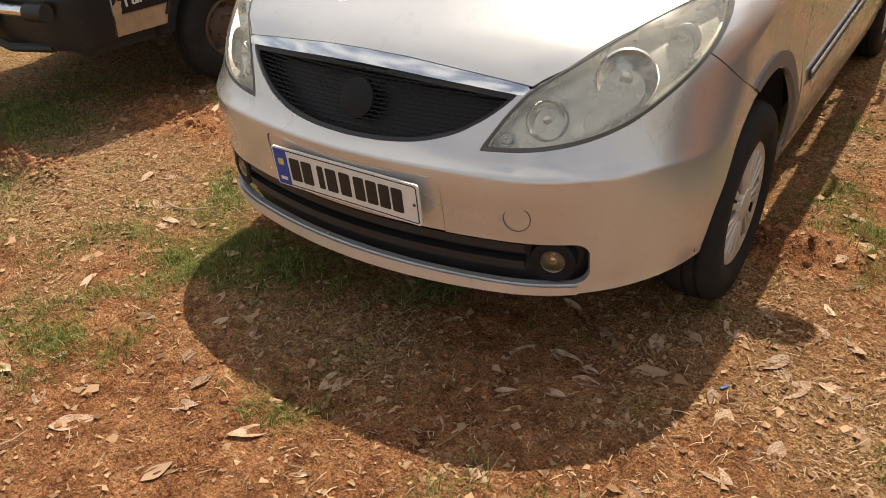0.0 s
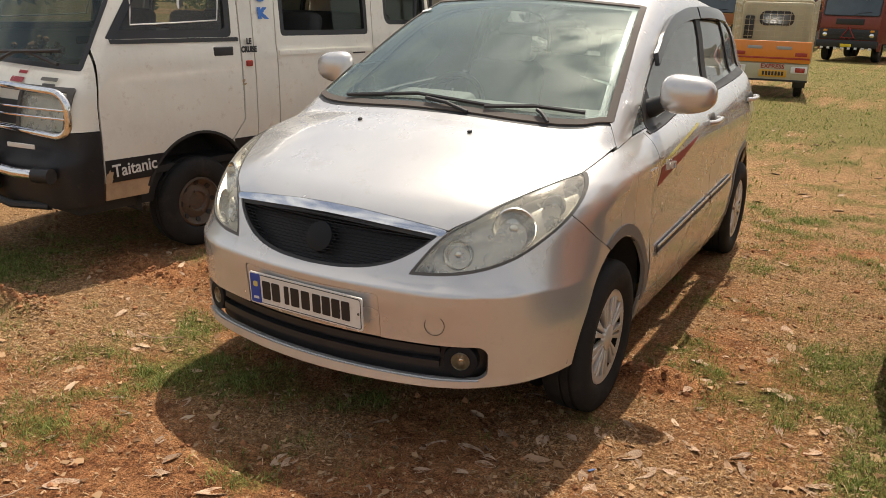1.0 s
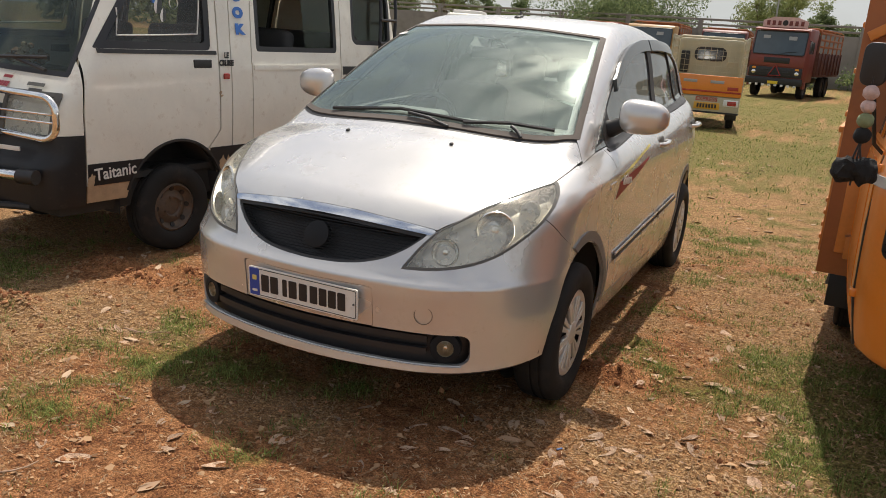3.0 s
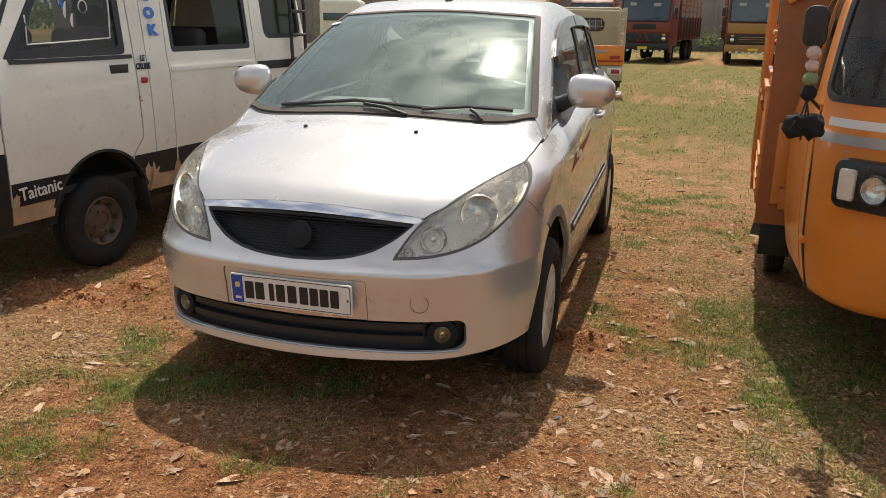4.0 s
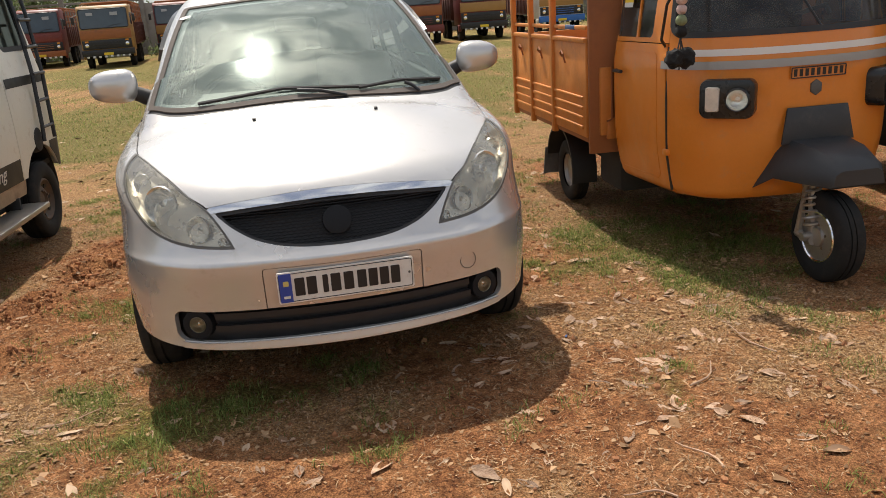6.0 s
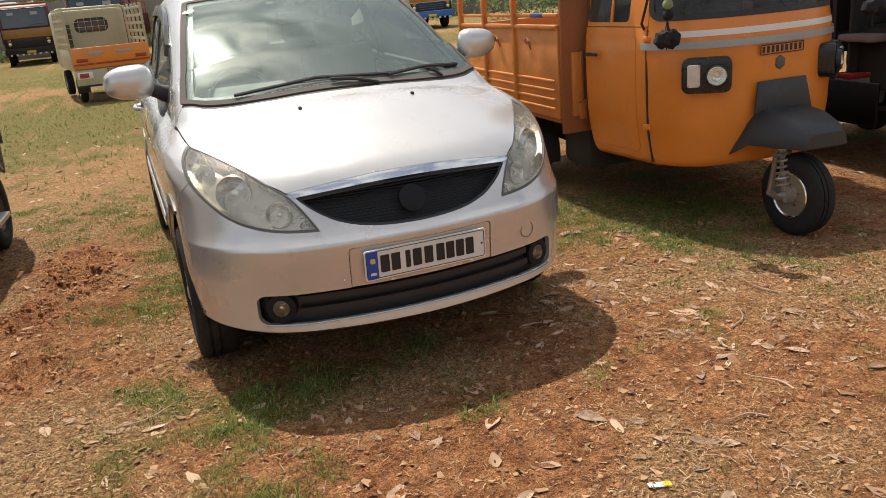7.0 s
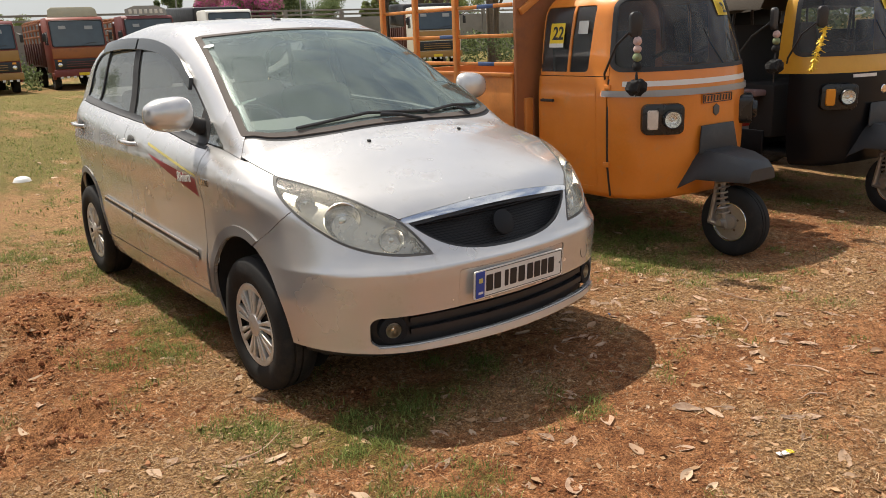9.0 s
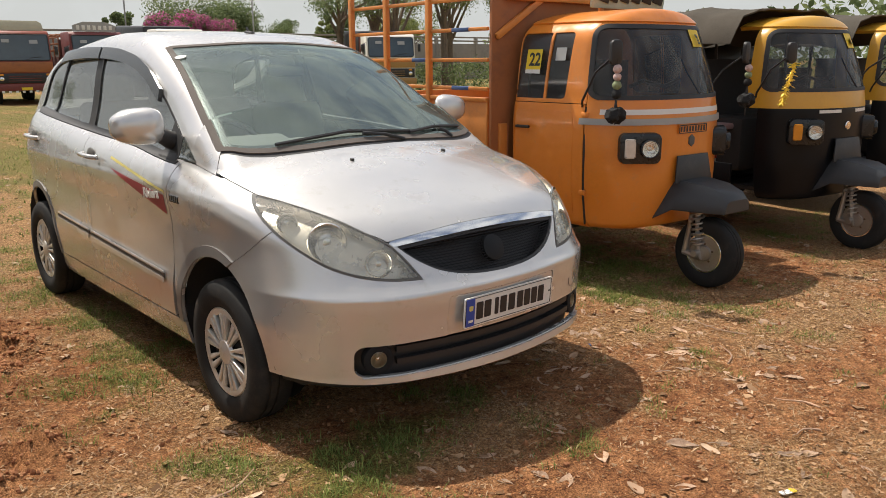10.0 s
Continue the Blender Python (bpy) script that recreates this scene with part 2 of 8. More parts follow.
def tube(points, radius, around=8, bm=None, closed=False, m=Matrix(), taper=None):
    """A round bar along points."""
    own = bmesh.new()
    pts = [Vector(p) for p in points]
    rings, side = [], None
    count = len(pts)
    for i, p in enumerate(pts):
        a = pts[(i - 1) % count] if closed or i else p
        b = pts[(i + 1) % count] if closed or i < count - 1 else p
        way = (b - a).normalized()
        if side is None:
            side = way.orthogonal().normalized()
        side = (side - way * side.dot(way)).normalized()
        other = way.cross(side)
        r = radius if taper is None else radius * (1 + (taper - 1) * i / max(1, count - 1))
        rings.append([own.verts.new(p + r * (side * math.cos(2 * math.pi * k / around) + other * math.sin(2 * math.pi * k / around))) for k in range(around)])
    for i in range(count if closed else count - 1):
        one, two = rings[i], rings[(i + 1) % count]
        for k in range(around):
            own.faces.new((one[k], one[(k + 1) % around], two[(k + 1) % around], two[k]))
    if not closed:
        own.faces.new(rings[0][::-1])
        own.faces.new(rings[-1])
    return merged(own, m, bm)


def slab(outline, depth, m=Matrix(), bevel=0.0, bm=None):
    """A flat outline in x and y, given depth downwards from z = 0."""
    own = bmesh.new()
    face = own.faces.new([own.verts.new((x, y, 0)) for x, y in outline])
    if face.calc_area() and sum((a[0] * b[1] - b[0] * a[1]) for a, b in zip(outline, outline[1:] + outline[:1])) < 0:
        face.normal_flip()
    made = bmesh.ops.extrude_face_region(own, geom=[face])
    bmesh.ops.translate(own, verts=[v for v in made["geom"] if isinstance(v, bmesh.types.BMVert)], vec=(0, 0, -depth))
    bmesh.ops.recalc_face_normals(own, faces=own.faces[:])
    if bevel:
        bmesh.ops.bevel(own, geom=own.edges[:], offset=bevel, segments=2, affect="EDGES", profile=0.5)
    return merged(own, m, bm)


def rounded(w, h, r, steps=5):
    """The outline of a rounded rectangle round the middle."""
    out = []
    for cx, cy, a in ((w / 2 - r, h / 2 - r, 0), (r - w / 2, h / 2 - r, 90), (r - w / 2, r - h / 2, 180), (w / 2 - r, r - h / 2, 270)):
        out += [(cx + r * math.cos(radians(a + 90 * i / steps)), cy + r * math.sin(radians(a + 90 * i / steps))) for i in range(steps + 1)]
    return out


def letters(name, text, size, material, parent, m, depth=0.0015, label="", wide=1.0, weight=0.0, lean=0.0):
    """Raised letters of the built-in font, as a mesh, centred at m and reading along its x."""
    data = bpy.data.curves.new(name, "FONT")
    data.body, data.size, data.extrude, data.align_x, data.align_y = text, size, depth, "CENTER", "CENTER"
    data.offset, data.shear, data.resolution_u = weight, lean, 4
    ob = bpy.data.objects.new(name, data)
    scene.collection.objects.link(ob)
    mesh = bpy.data.meshes.new_from_object(ob.evaluated_get(bpy.context.evaluated_depsgraph_get()))
    bpy.data.objects.remove(ob)
    bpy.data.curves.remove(data)
    mesh.transform(m @ Matrix.Diagonal((wide, 1, 1, 1)))
    mesh.materials.clear()
    mesh.materials.append(material)
    out = new(name, mesh)
    out.parent = parent
    if label:
        out["label"] = label
    return out
# ---- materials ----
def material(name, colour, rough=0.5, metal=0.0, vary=0.15, size=6.0, second=None, amount=0.5, relief=0.0, fine=60.0, coat=0.0, rough_vary=0.15, grime=None, where=0.58, each=0.0, spec=0.5, dent=0.0):
    """A procedural surface. vary: how far the colour drifts; second: a colour that shows in patches; grime: a colour of fine stains."""
    m = bpy.data.materials.new(name)
    m.use_nodes = True
    nodes, links = m.node_tree.nodes, m.node_tree.links
    bsdf = nodes["Principled BSDF"]
    spot = nodes.new("ShaderNodeTexCoord").outputs["Object"]

    def noise_at(scale, detail=4.0, rough_=0.6):
        n = nodes.new("ShaderNodeTexNoise")
        n.inputs["Scale"].default_value, n.inputs["Detail"].default_value, n.inputs["Roughness"].default_value = scale, detail, rough_
        links.new(spot, n.inputs["Vector"])
        return n.outputs["Fac"]

    def ramp(fac, a, b):
        r = nodes.new("ShaderNodeMapRange")
        r.inputs["From Min"].default_value, r.inputs["From Max"].default_value = a, b
        links.new(fac, r.inputs["Value"])
        return r.outputs["Result"]

    def mixed(fac, a, b, kind="MIX"):
        x = nodes.new("ShaderNodeMix")
        x.data_type, x.blend_type = "RGBA", kind
        if isinstance(fac, float):
            x.inputs["Factor"].default_value = fac
        else:
            links.new(fac, x.inputs["Factor"])
        for socket, value in (("A", a), ("B", b)):
            s = [i for i in x.inputs if i.name == socket and i.type == "RGBA"][0]
            if isinstance(value, tuple):
                s.default_value = (*value, 1)
            else:
                links.new(value, s)
        return [o for o in x.outputs if o.type == "RGBA"][0]

    coarse, grain = noise_at(size), noise_at(fine, 3.0)
    dark, light = tuple(c * (1 - vary) for c in colour), tuple(min(1, c * (1 + vary)) for c in colour)
    out = mixed(ramp(coarse, 0.3, 0.7), dark, light)
    out = mixed(ramp(grain, 0.35, 0.65), out, mixed(0.5, out, tuple(c * (1 + 0.6 * vary) for c in colour)))
    if second:
        out = mixed(ramp(noise_at(size * 0.7, 6.0, 0.7), where - 0.04, where + 0.10), out, mixed(amount, out, second))
    if grime:
        out = mixed(ramp(noise_at(size * 4, 8.0, 0.75), 0.56, 0.70), out, mixed(0.6, out, grime))
    if each:
        info = nodes.new("ShaderNodeObjectInfo").outputs["Random"]
        hsv = nodes.new("ShaderNodeHueSaturation")
        links.new(out, hsv.inputs["Color"])
        links.new(ramp_to(nodes, links, info, 1 - each, 1 + each), hsv.inputs["Value"])
        out = hsv.outputs["Color"]
    links.new(out, bsdf.inputs["Base Color"])
    links.new(ramp_to(nodes, links, coarse, max(0.02, rough - rough_vary * rough), min(1, rough + rough_vary * rough), 0.3, 0.7), bsdf.inputs["Roughness"])
    bsdf.inputs["Metallic"].default_value = metal
    bsdf.inputs["Coat Weight"].default_value = coat
    bsdf.inputs["Coat Roughness"].default_value = 0.06
    bsdf.inputs["Specular IOR Level"].default_value = spec
    if relief:
        bump = nodes.new("ShaderNodeBump")
        bump.inputs["Distance"].default_value = relief
        links.new(grain, bump.inputs["Height"])
        links.new(bump.outputs["Normal"], bsdf.inputs["Normal"])
    if dent:  # shallow waves of worked sheet metal
        wavy = nodes.new("ShaderNodeBump")
        wavy.inputs["Distance"].default_value = dent
        links.new(noise_at(4.5, 2.0, 0.4), wavy.inputs["Height"])
        if relief:
            links.new(wavy.outputs["Normal"], bump.inputs["Normal"])
        else:
            links.new(wavy.outputs["Normal"], bsdf.inputs["Normal"])
    return m


def ramp_to(nodes, links, fac, a, b, lo=0.0, hi=1.0):
    r = nodes.new("ShaderNodeMapRange")
    for k, v in (("From Min", lo), ("From Max", hi), ("To Min", a), ("To Max", b)):
        r.inputs[k].default_value = v
    links.new(fac, r.inputs["Value"])
    return r.outputs["Result"]


def glass(name, tint, dust_glare=0.12, dust_glare_colour=(0.45, 0.47, 0.45), gloss=1.0, dull=0.02, sheen=(1.0, 1.0, 1.0), haze=0.0):
    """A thin pane: clear through a tint, mirror-like by Fresnel, with a film for dusty haze and painted-in reflections.
    sheen: colour that dims the mirror image.
    """
    m = bpy.data.materials.new(name)
    m.use_nodes = True
    nodes, links = m.node_tree.nodes, m.node_tree.links
    nodes.remove(nodes["Principled BSDF"])
    out = nodes["Material Output"]
    clear, shine, film = nodes.new("ShaderNodeBsdfTransparent"), nodes.new("ShaderNodeBsdfGlossy"), nodes.new("ShaderNodeBsdfDiffuse")
    clear.inputs["Color"].default_value = (*tint, 1)
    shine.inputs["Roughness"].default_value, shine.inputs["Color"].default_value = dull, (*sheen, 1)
    film.inputs["Color"].default_value = (*dust_glare_colour, 1)
    fres = nodes.new("ShaderNodeFresnel")
    fres.inputs["IOR"].default_value = 1.45 + 0.35 * gloss
    one, two = nodes.new("ShaderNodeMixShader"), nodes.new("ShaderNodeMixShader")
    links.new(fres.outputs[0], one.inputs["Fac"])
    links.new(clear.outputs[0], one.inputs[1])
    links.new(shine.outputs[0], one.inputs[2])
    if haze:  # a thin greasy film that spreads the reflected sun
        soft = nodes.new("ShaderNodeBsdfGlossy")
        soft.inputs["Roughness"].default_value, soft.inputs["Color"].default_value = 0.15, (*sheen, 1)
        both = nodes.new("ShaderNodeMixShader")
        both.inputs["Fac"].default_value = haze
        links.new(shine.outputs[0], both.inputs[1])
        links.new(soft.outputs[0], both.inputs[2])
        links.new(both.outputs[0], one.inputs[2])
    spot = nodes.new("ShaderNodeTexCoord").outputs["Object"]
    n = nodes.new("ShaderNodeTexNoise")
    n.inputs["Scale"].default_value, n.inputs["Detail"].default_value = 5.0, 6.0
    links.new(spot, n.inputs["Vector"])
    links.new(ramp_to(nodes, links, n.outputs["Fac"], dust_glare * 0.5, dust_glare * 1.5, 0.3, 0.7), two.inputs["Fac"])
    links.new(one.outputs[0], two.inputs[1])
    links.new(film.outputs[0], two.inputs[2])
    links.new(two.outputs[0], out.inputs["Surface"])
    return m


SILVER = material("silver_paint", (0.64, 0.63, 0.61), 0.26, 0.58, 0.05, 2.5, fine=900.0, coat=0.6, grime=(0.52, 0.49, 0.45), rough_vary=0.15, dent=0.004)
# dull grey of the arch flares, darkened for the shade on their faces
SILVER_DULL_SHADED = material("dull_shaded_silver", (0.20, 0.195, 0.188), 0.5, 0.2, 0.1, 4.0, grime=(0.24, 0.21, 0.17))
BLACK_PLASTIC = material("black_plastic", (0.022, 0.022, 0.023), 0.55, 0, 0.3, 5.0, second=(0.06, 0.05, 0.04), relief=0.0004, fine=300.0)
GREY_RUBBER = material("weathered_rubber", (0.10, 0.097, 0.09), 0.75, 0, 0.25, 8.0, grime=(0.2, 0.17, 0.13))
TYRE = material("tyre_rubber", (0.022, 0.0215, 0.021), 0.8, 0, 0.25, 9.0, second=(0.085, 0.062, 0.048), amount=0.30, where=0.58, relief=0.0006, fine=140.0, spec=0.2)
CHROME = material("chrome", (0.78, 0.79, 0.80), 0.10, 1.0, 0.03, 6.0, grime=(0.5, 0.47, 0.42))
HUBCAP = material("hubcap_silver", (0.62, 0.60, 0.56), 0.38, 0.45, 0.08, 9.0, grime=(0.42, 0.34, 0.26))
GRILLE_BLACK = material("grille_black", (0.010, 0.011, 0.013), 0.6, 0, 0.2, spec=0.25)
MOULD_BROWN = material("brown_moulding_line", (0.060, 0.045, 0.036), 0.6, 0, 0.2)
WHITE_PLATE = material("plate_white", (0.74, 0.73, 0.69), 0.4, 0, 0.04, 9.0, grime=(0.55, 0.48, 0.4))
PLATE_BLUE = material("plate_blue", (0.03, 0.07, 0.36), 0.4, 0, 0.08)
INK = material("black_paint", (0.018, 0.018, 0.02), 0.45, 0, 0.2)
DARK = material("dark_interior", (0.035, 0.034, 0.033), 0.85, 0, 0.3)
INTERIOR_GREY = material("grey_interior_plastic", (0.23, 0.225, 0.21), 0.7, 0, 0.12, fine=200.0, relief=0.0004)
SEAT_CLOTH = material("seat_cloth", (0.27, 0.26, 0.245), 0.95, 0, 0.2, fine=300.0, relief=0.0008)
LAMP_SILVER = material("lamp_reflector", (0.80, 0.79, 0.75), 0.16, 0.92, 0.05)
FOG_BRASS = material("dull_fog_reflector", (0.34, 0.29, 0.20), 0.3, 0.7, 0.1)
LAMP_CLOUD = material("lamp_housing", (0.66, 0.63, 0.55), 0.28, 0.6, 0.1, 12.0)
# dusty film, made thicker and greener to paint in the mirrored cloud
GLASS_SCREEN = glass("windscreen_glass", (0.70, 0.84, 0.80), 0.085, (0.42, 0.50, 0.47), gloss=1.75, sheen=(0.84, 1.0, 0.95), haze=0.05)
SCREEN_RUBBER = material("faded_screen_rubber", (0.125, 0.108, 0.096), 0.8, 0, 0.10, 10.0, spec=0.2)
# film thickened to paint in a bright grey-green sky reflection
GLASS_SIDE = glass("side_glass", (0.62, 0.68, 0.66), 0.13, (0.42, 0.46, 0.44), gloss=3.2)
# tint and sheen darkened to stand in for a dim cabin and darker reflections
GLASS_VAN = glass("dimmed_van_glass", (0.42, 0.48, 0.45), 0.035, (0.36, 0.42, 0.39), gloss=0.2, sheen=(0.55, 0.62, 0.57))
GLASS_LAMP = glass("hazy_lamp_lens", (0.95, 0.94, 0.90), 0.14, (0.74, 0.72, 0.63), dull=0.05)
GLASS_CLEAR = glass("clear_lamp_glass", (0.97, 0.97, 0.95), 0.02, gloss=0.4)
GLOSS_BLACK = material("glossy_black_plastic", (0.015, 0.017, 0.018), 0.28, 0, 0.2, 8.0)
CLEAR_LENS = material("clear_indicator_lens", (0.66, 0.60, 0.52), 0.2, 0, 0.1, 40.0, coat=0.5, relief=0.002, fine=160.0)
RED_STICKER = material("red_vinyl", (0.30, 0.035, 0.045), 0.45, 0, 0.1)
YELLOW_STICKER = material("yellow_vinyl", (0.60, 0.52, 0.16), 0.45, 0, 0.12)
VAN_WHITE = material("aged_white_paint", (0.76, 0.73, 0.645), 0.35, 0, 0.06, 3.0, coat=0.2, second=(0.34, 0.22, 0.13), amount=0.55, where=0.70, grime=(0.52, 0.44, 0.34), dent=0.012)
VAN_BLACK = material("painted_black_band", (0.010, 0.010, 0.012), 0.5, 0, 0.2, 6.0, grime=(0.045, 0.038, 0.03))
RUST_CREAM = material("rusty_cream_metal", (0.42, 0.30, 0.19), 0.75, 0.1, 0.25, 9.0, second=(0.20, 0.09, 0.04), relief=0.001)
STEEL_DARK = material("dirty_wheel_steel", (0.13, 0.098, 0.075), 0.7, 0.4, 0.3, 14.0, second=(0.22, 0.11, 0.06), relief=0.0006)
STEEL = material("worn_steel", (0.40, 0.38, 0.35), 0.4, 0.8, 0.15, 12.0, grime=(0.22, 0.15, 0.1))
TAPE_BLUE = material("blue_tape", (0.045, 0.085, 0.20), 0.6, 0, 0.25, 12.0)
BLUE_PAINT = material("blue_lettering", (0.04, 0.16, 0.50), 0.5, 0, 0.1)
AMBER = material("amber_lens", (0.75, 0.30, 0.03), 0.2, 0, 0.1)
RED_LENS = material("red_lens", (0.35, 0.04, 0.03), 0.25, 0, 0.1)
ORANGE = material("orange_paint", (0.70, 0.225, 0.026), 0.34, 0, 0.09, 2.5, second=(0.52, 0.165, 0.032), amount=0.5, where=0.60, coat=0.3, grime=(0.56, 0.24, 0.08), dent=0.02)
ORANGE_OLD = material("worn_orange_paint", (0.62, 0.225, 0.045), 0.5, 0, 0.14, 5.0, second=(0.36, 0.14, 0.06), relief=0.0006, dent=0.015)
RUST_ORANGE = material("rust_brown_paint", (0.32, 0.112, 0.036), 0.6, 0, 0.12, 5.0, second=(0.17, 0.07, 0.04))
AUTO_YELLOW = material("auto_yellow_paint", (0.62, 0.33, 0.03), 0.35, 0, 0.08, coat=0.2)
AUTO_BLACK = material("auto_black_paint", (0.006, 0.0065, 0.008), 0.35, 0, 0.2, spec=0.22)
CANVAS = material("grey_canvas", (0.085, 0.075, 0.062), 0.95, 0, 0.22, 3.0, relief=0.002, fine=90.0, spec=0.05)
GREY_FENDER = material("dusty_black_fender", (0.030, 0.032, 0.035), 0.5, 0, 0.2, 6.0, second=(0.09, 0.08, 0.07), amount=0.35)
WHITE_BAND = material("white_trim", (0.72, 0.70, 0.66), 0.4, 0, 0.05)
GREY_TRIM = material("grey_trim", (0.34, 0.34, 0.33), 0.4, 0.3, 0.08)
WOOL_BLACK = material("black_wool", (0.012, 0.012, 0.012), 1.0, 0, 0.2, 60.0, relief=0.004, fine=200.0)
WOOL_PINK = material("pink_wool", (0.58, 0.42, 0.38), 1.0, 0, 0.2, 60.0, relief=0.004, fine=200.0)
WOOL_GREEN = material("green_wool", (0.22, 0.26, 0.14), 1.0, 0, 0.2, 60.0, relief=0.004, fine=200.0)
TINSEL = material("yellow_tinsel", (0.70, 0.48, 0.04), 0.35, 0.4, 0.2)
NOTE_YELLOW = material("yellow_notice", (0.82, 0.58, 0.03), 0.5, 0, 0.04)
# sheen under 1 dims the mirrored sky by colour; tint darkened for dim cabs
GLASS_DIMMED = glass("dimmed_cab_glass", (0.32, 0.335, 0.33), 0.10, (0.40, 0.40, 0.39), gloss=0.2, sheen=(0.55, 0.56, 0.56))
CREAM = material("cream_paint", (0.44, 0.40, 0.28), 0.5, 0, 0.08, 3.0, grime=(0.32, 0.25, 0.17))
MAROON = material("maroon_truck_paint", (0.17, 0.035, 0.03), 0.5, 0, 0.12, 2.0, grime=(0.2, 0.11, 0.08))
BROWN_TRUCK = material("ochre_truck_paint", (0.36, 0.20, 0.06), 0.5, 0, 0.12, 2.0)
RED_TRUCK = material("red_brown_truck_paint", (0.20, 0.045, 0.033), 0.5, 0, 0.12, 2.0)
BODY_BROWN = material("dark_brown_board_paint", (0.115, 0.040, 0.028), 0.7, 0, 0.2, 2.0, second=(0.07, 0.045, 0.035), grime=(0.16, 0.10, 0.07))
# ---- the silver hatchback ----
def hatchback():
    car = thing("hatchback_car", "dusty silver five-door hatchback car parked on red earth", "car", pose(-1.384, 1.79, 0, 0, 0, 0.6) @ Matrix.Translation((0, -0.3, 0)))
    skin = Skin(car_body, 1.05, (-0.25, 4.05), (0.05, 1.80), lambda p: np.c_[0 * p[:, 0], np.clip(p[:, 1], 0.75, 3.1), np.full(len(p), 0.66)], 0.0155)
    X, Y, Z = (lambda p: np.abs(p[:, 0])), (lambda p: car_y(p[:, 1])), (lambda p: p[:, 2])
    lamp_in = curve((0.66, 0.372), (0.682, 0.384), (0.803, 0.463), (0.857, 0.535), (0.913, 0.618), (0.952, 0.694), (0.978, 0.757), (1.03, 0.85))
    lamp_low = curve((0.0, 0.676), (0.08, 0.680), (0.11, 0.685), (0.17, 0.702), (0.256, 0.737), (0.35, 0.790), (0.446, 0.846), (0.55, 0.908), (0.68, 0.980), (1.0, 1.15))
    hood_side = curve((0.0, 0.40), (0.174, 0.462), (0.252, 0.536), (0.39, 0.618), (0.546, 0.697), (0.68, 0.751), (0.965, 0.774), (1.06, 0.80))
    screen_low = curve((0, 0.862), (0.3, 0.872), (0.5, 0.900), (0.62, 0.938), (0.70, 0.995), (0.76, 1.07))
    chrome_top = curve((0, 0.850), (0.10, 0.8485), (0.28, 0.837), (0.47, 0.816), (0.6, 0.79))
    chrome_low = curve((0, 0.822), (0.10, 0.8205), (0.28, 0.812), (0.44, 0.800), (0.6, 0.785))
    grille_low = curve((0, 0.663), (0.10, 0.666), (0.2, 0.676), (0.295, 0.700), (0.374, 0.742), (0.44, 0.799), (0.6, 1.0))
    seam = curve((0.5, 0.95), (0.683, 0.736), (0.765, 0.592), (0.851, 0.482), (0.95, 0.40))
    skirt = curve((0, 0.286), (0.25, 0.288), (0.45, 0.292), (0.68, 0.298), (0.9, 0.310))
    belt = curve((1.1, 1.045), (1.323, 1.056), (1.526, 1.070), (1.84, 1.094), (2.5, 1.122), (3.6, 1.185))
    foot = curve((0.90, 1.018), (0.942, 1.024), (1.149, 1.050), (1.35, 1.060))
    hood_end = lambda p: 0.932 + 1.1 * np.maximum(0.785 - X(p), -0.02)  # noqa: E731
    rim_top = curve((1.30, 1.12), (1.355, 1.155), (1.459, 1.216), (1.554, 1.270), (1.643, 1.320), (1.74, 1.368), (1.86, 1.424), (2.13, 1.493), (2.46, 1.524), (2.8, 1.530), (3.19, 1.517), (3.42, 1.487), (3.60, 1.42), (3.74, 1.25), (3.80, 1.1))
    gap = 0.0025

    def arch(y0, z0, r):
        return lambda p: np.hypot(car_y(p[:, 1]) - y0, np.maximum(p[:, 2] - z0, (p[:, 2] - z0) * 0.35)) - r

    front_arch, rear_arch = arch(0.855, 0.335, 0.362), arch(3.476, 0.335, 0.366)
    front_flare, rear_flare = arch(0.862, 0.345, 0.400), arch(3.476, 0.345, 0.396)
    in_lamp = [lambda p: X(p) - lamp_in(Z(p)), lambda p: Z(p) - lamp_low(Y(p)), lambda p: 0.70 - Y(p)]
    off_lamp = lambda p: np.maximum(np.maximum(lamp_in(Z(p)) - X(p), lamp_low(Y(p)) - Z(p)) - gap, Y(p) - 0.705)  # noqa: E731
    ahead = lambda p: seam(Z(p)) - gap - Y(p)  # noqa: E731
    off_screen = lambda p: screen_low(X(p)) - 0.03 - Y(p)  # noqa: E731
    on_hood = lambda p: np.minimum(Z(p) - chrome_top(X(p)), hood_side(Y(p)) - X(p))  # noqa: E731
    box = lambda p, x1, za, zb, r: r - np.hypot(np.maximum(X(p) - x1 + r, 0), np.maximum(np.maximum(za + r - Z(p), Z(p) - zb + r), 0))  # noqa: E731
    mouth = lambda p: box(p, 0.645, 0.325 - 0.02 * (X(p) < 0.0), 0.446, 0.035)  # noqa: E731
    in_grille = lambda p: np.minimum(Z(p) - grille_low(X(p)), chrome_low(X(p)) - Z(p))  # noqa: E731
    in_chrome = lambda p: np.minimum(np.minimum(Z(p) - chrome_low(X(p)), chrome_top(X(p)) - Z(p)), 0.455 + (Z(p) - 0.80) * 0.9 - X(p))  # noqa: E731
    nose = lambda p: 0.30 - Y(p)  # noqa: E731
    plate_spot = lambda p: box(p, 0.298, 0.40, 0.606, 0.012)  # noqa: E731

    # bonnet, with its own edge all round
    skin.panel("bonnet", SILVER, car, [lambda p: on_hood(p) - gap, off_screen, lambda p: np.maximum(hood_end(p) - gap - Y(p), 0.70 - X(p)), lambda p: 1.2 - Z(p), lambda p: Y(p) - 0.05])
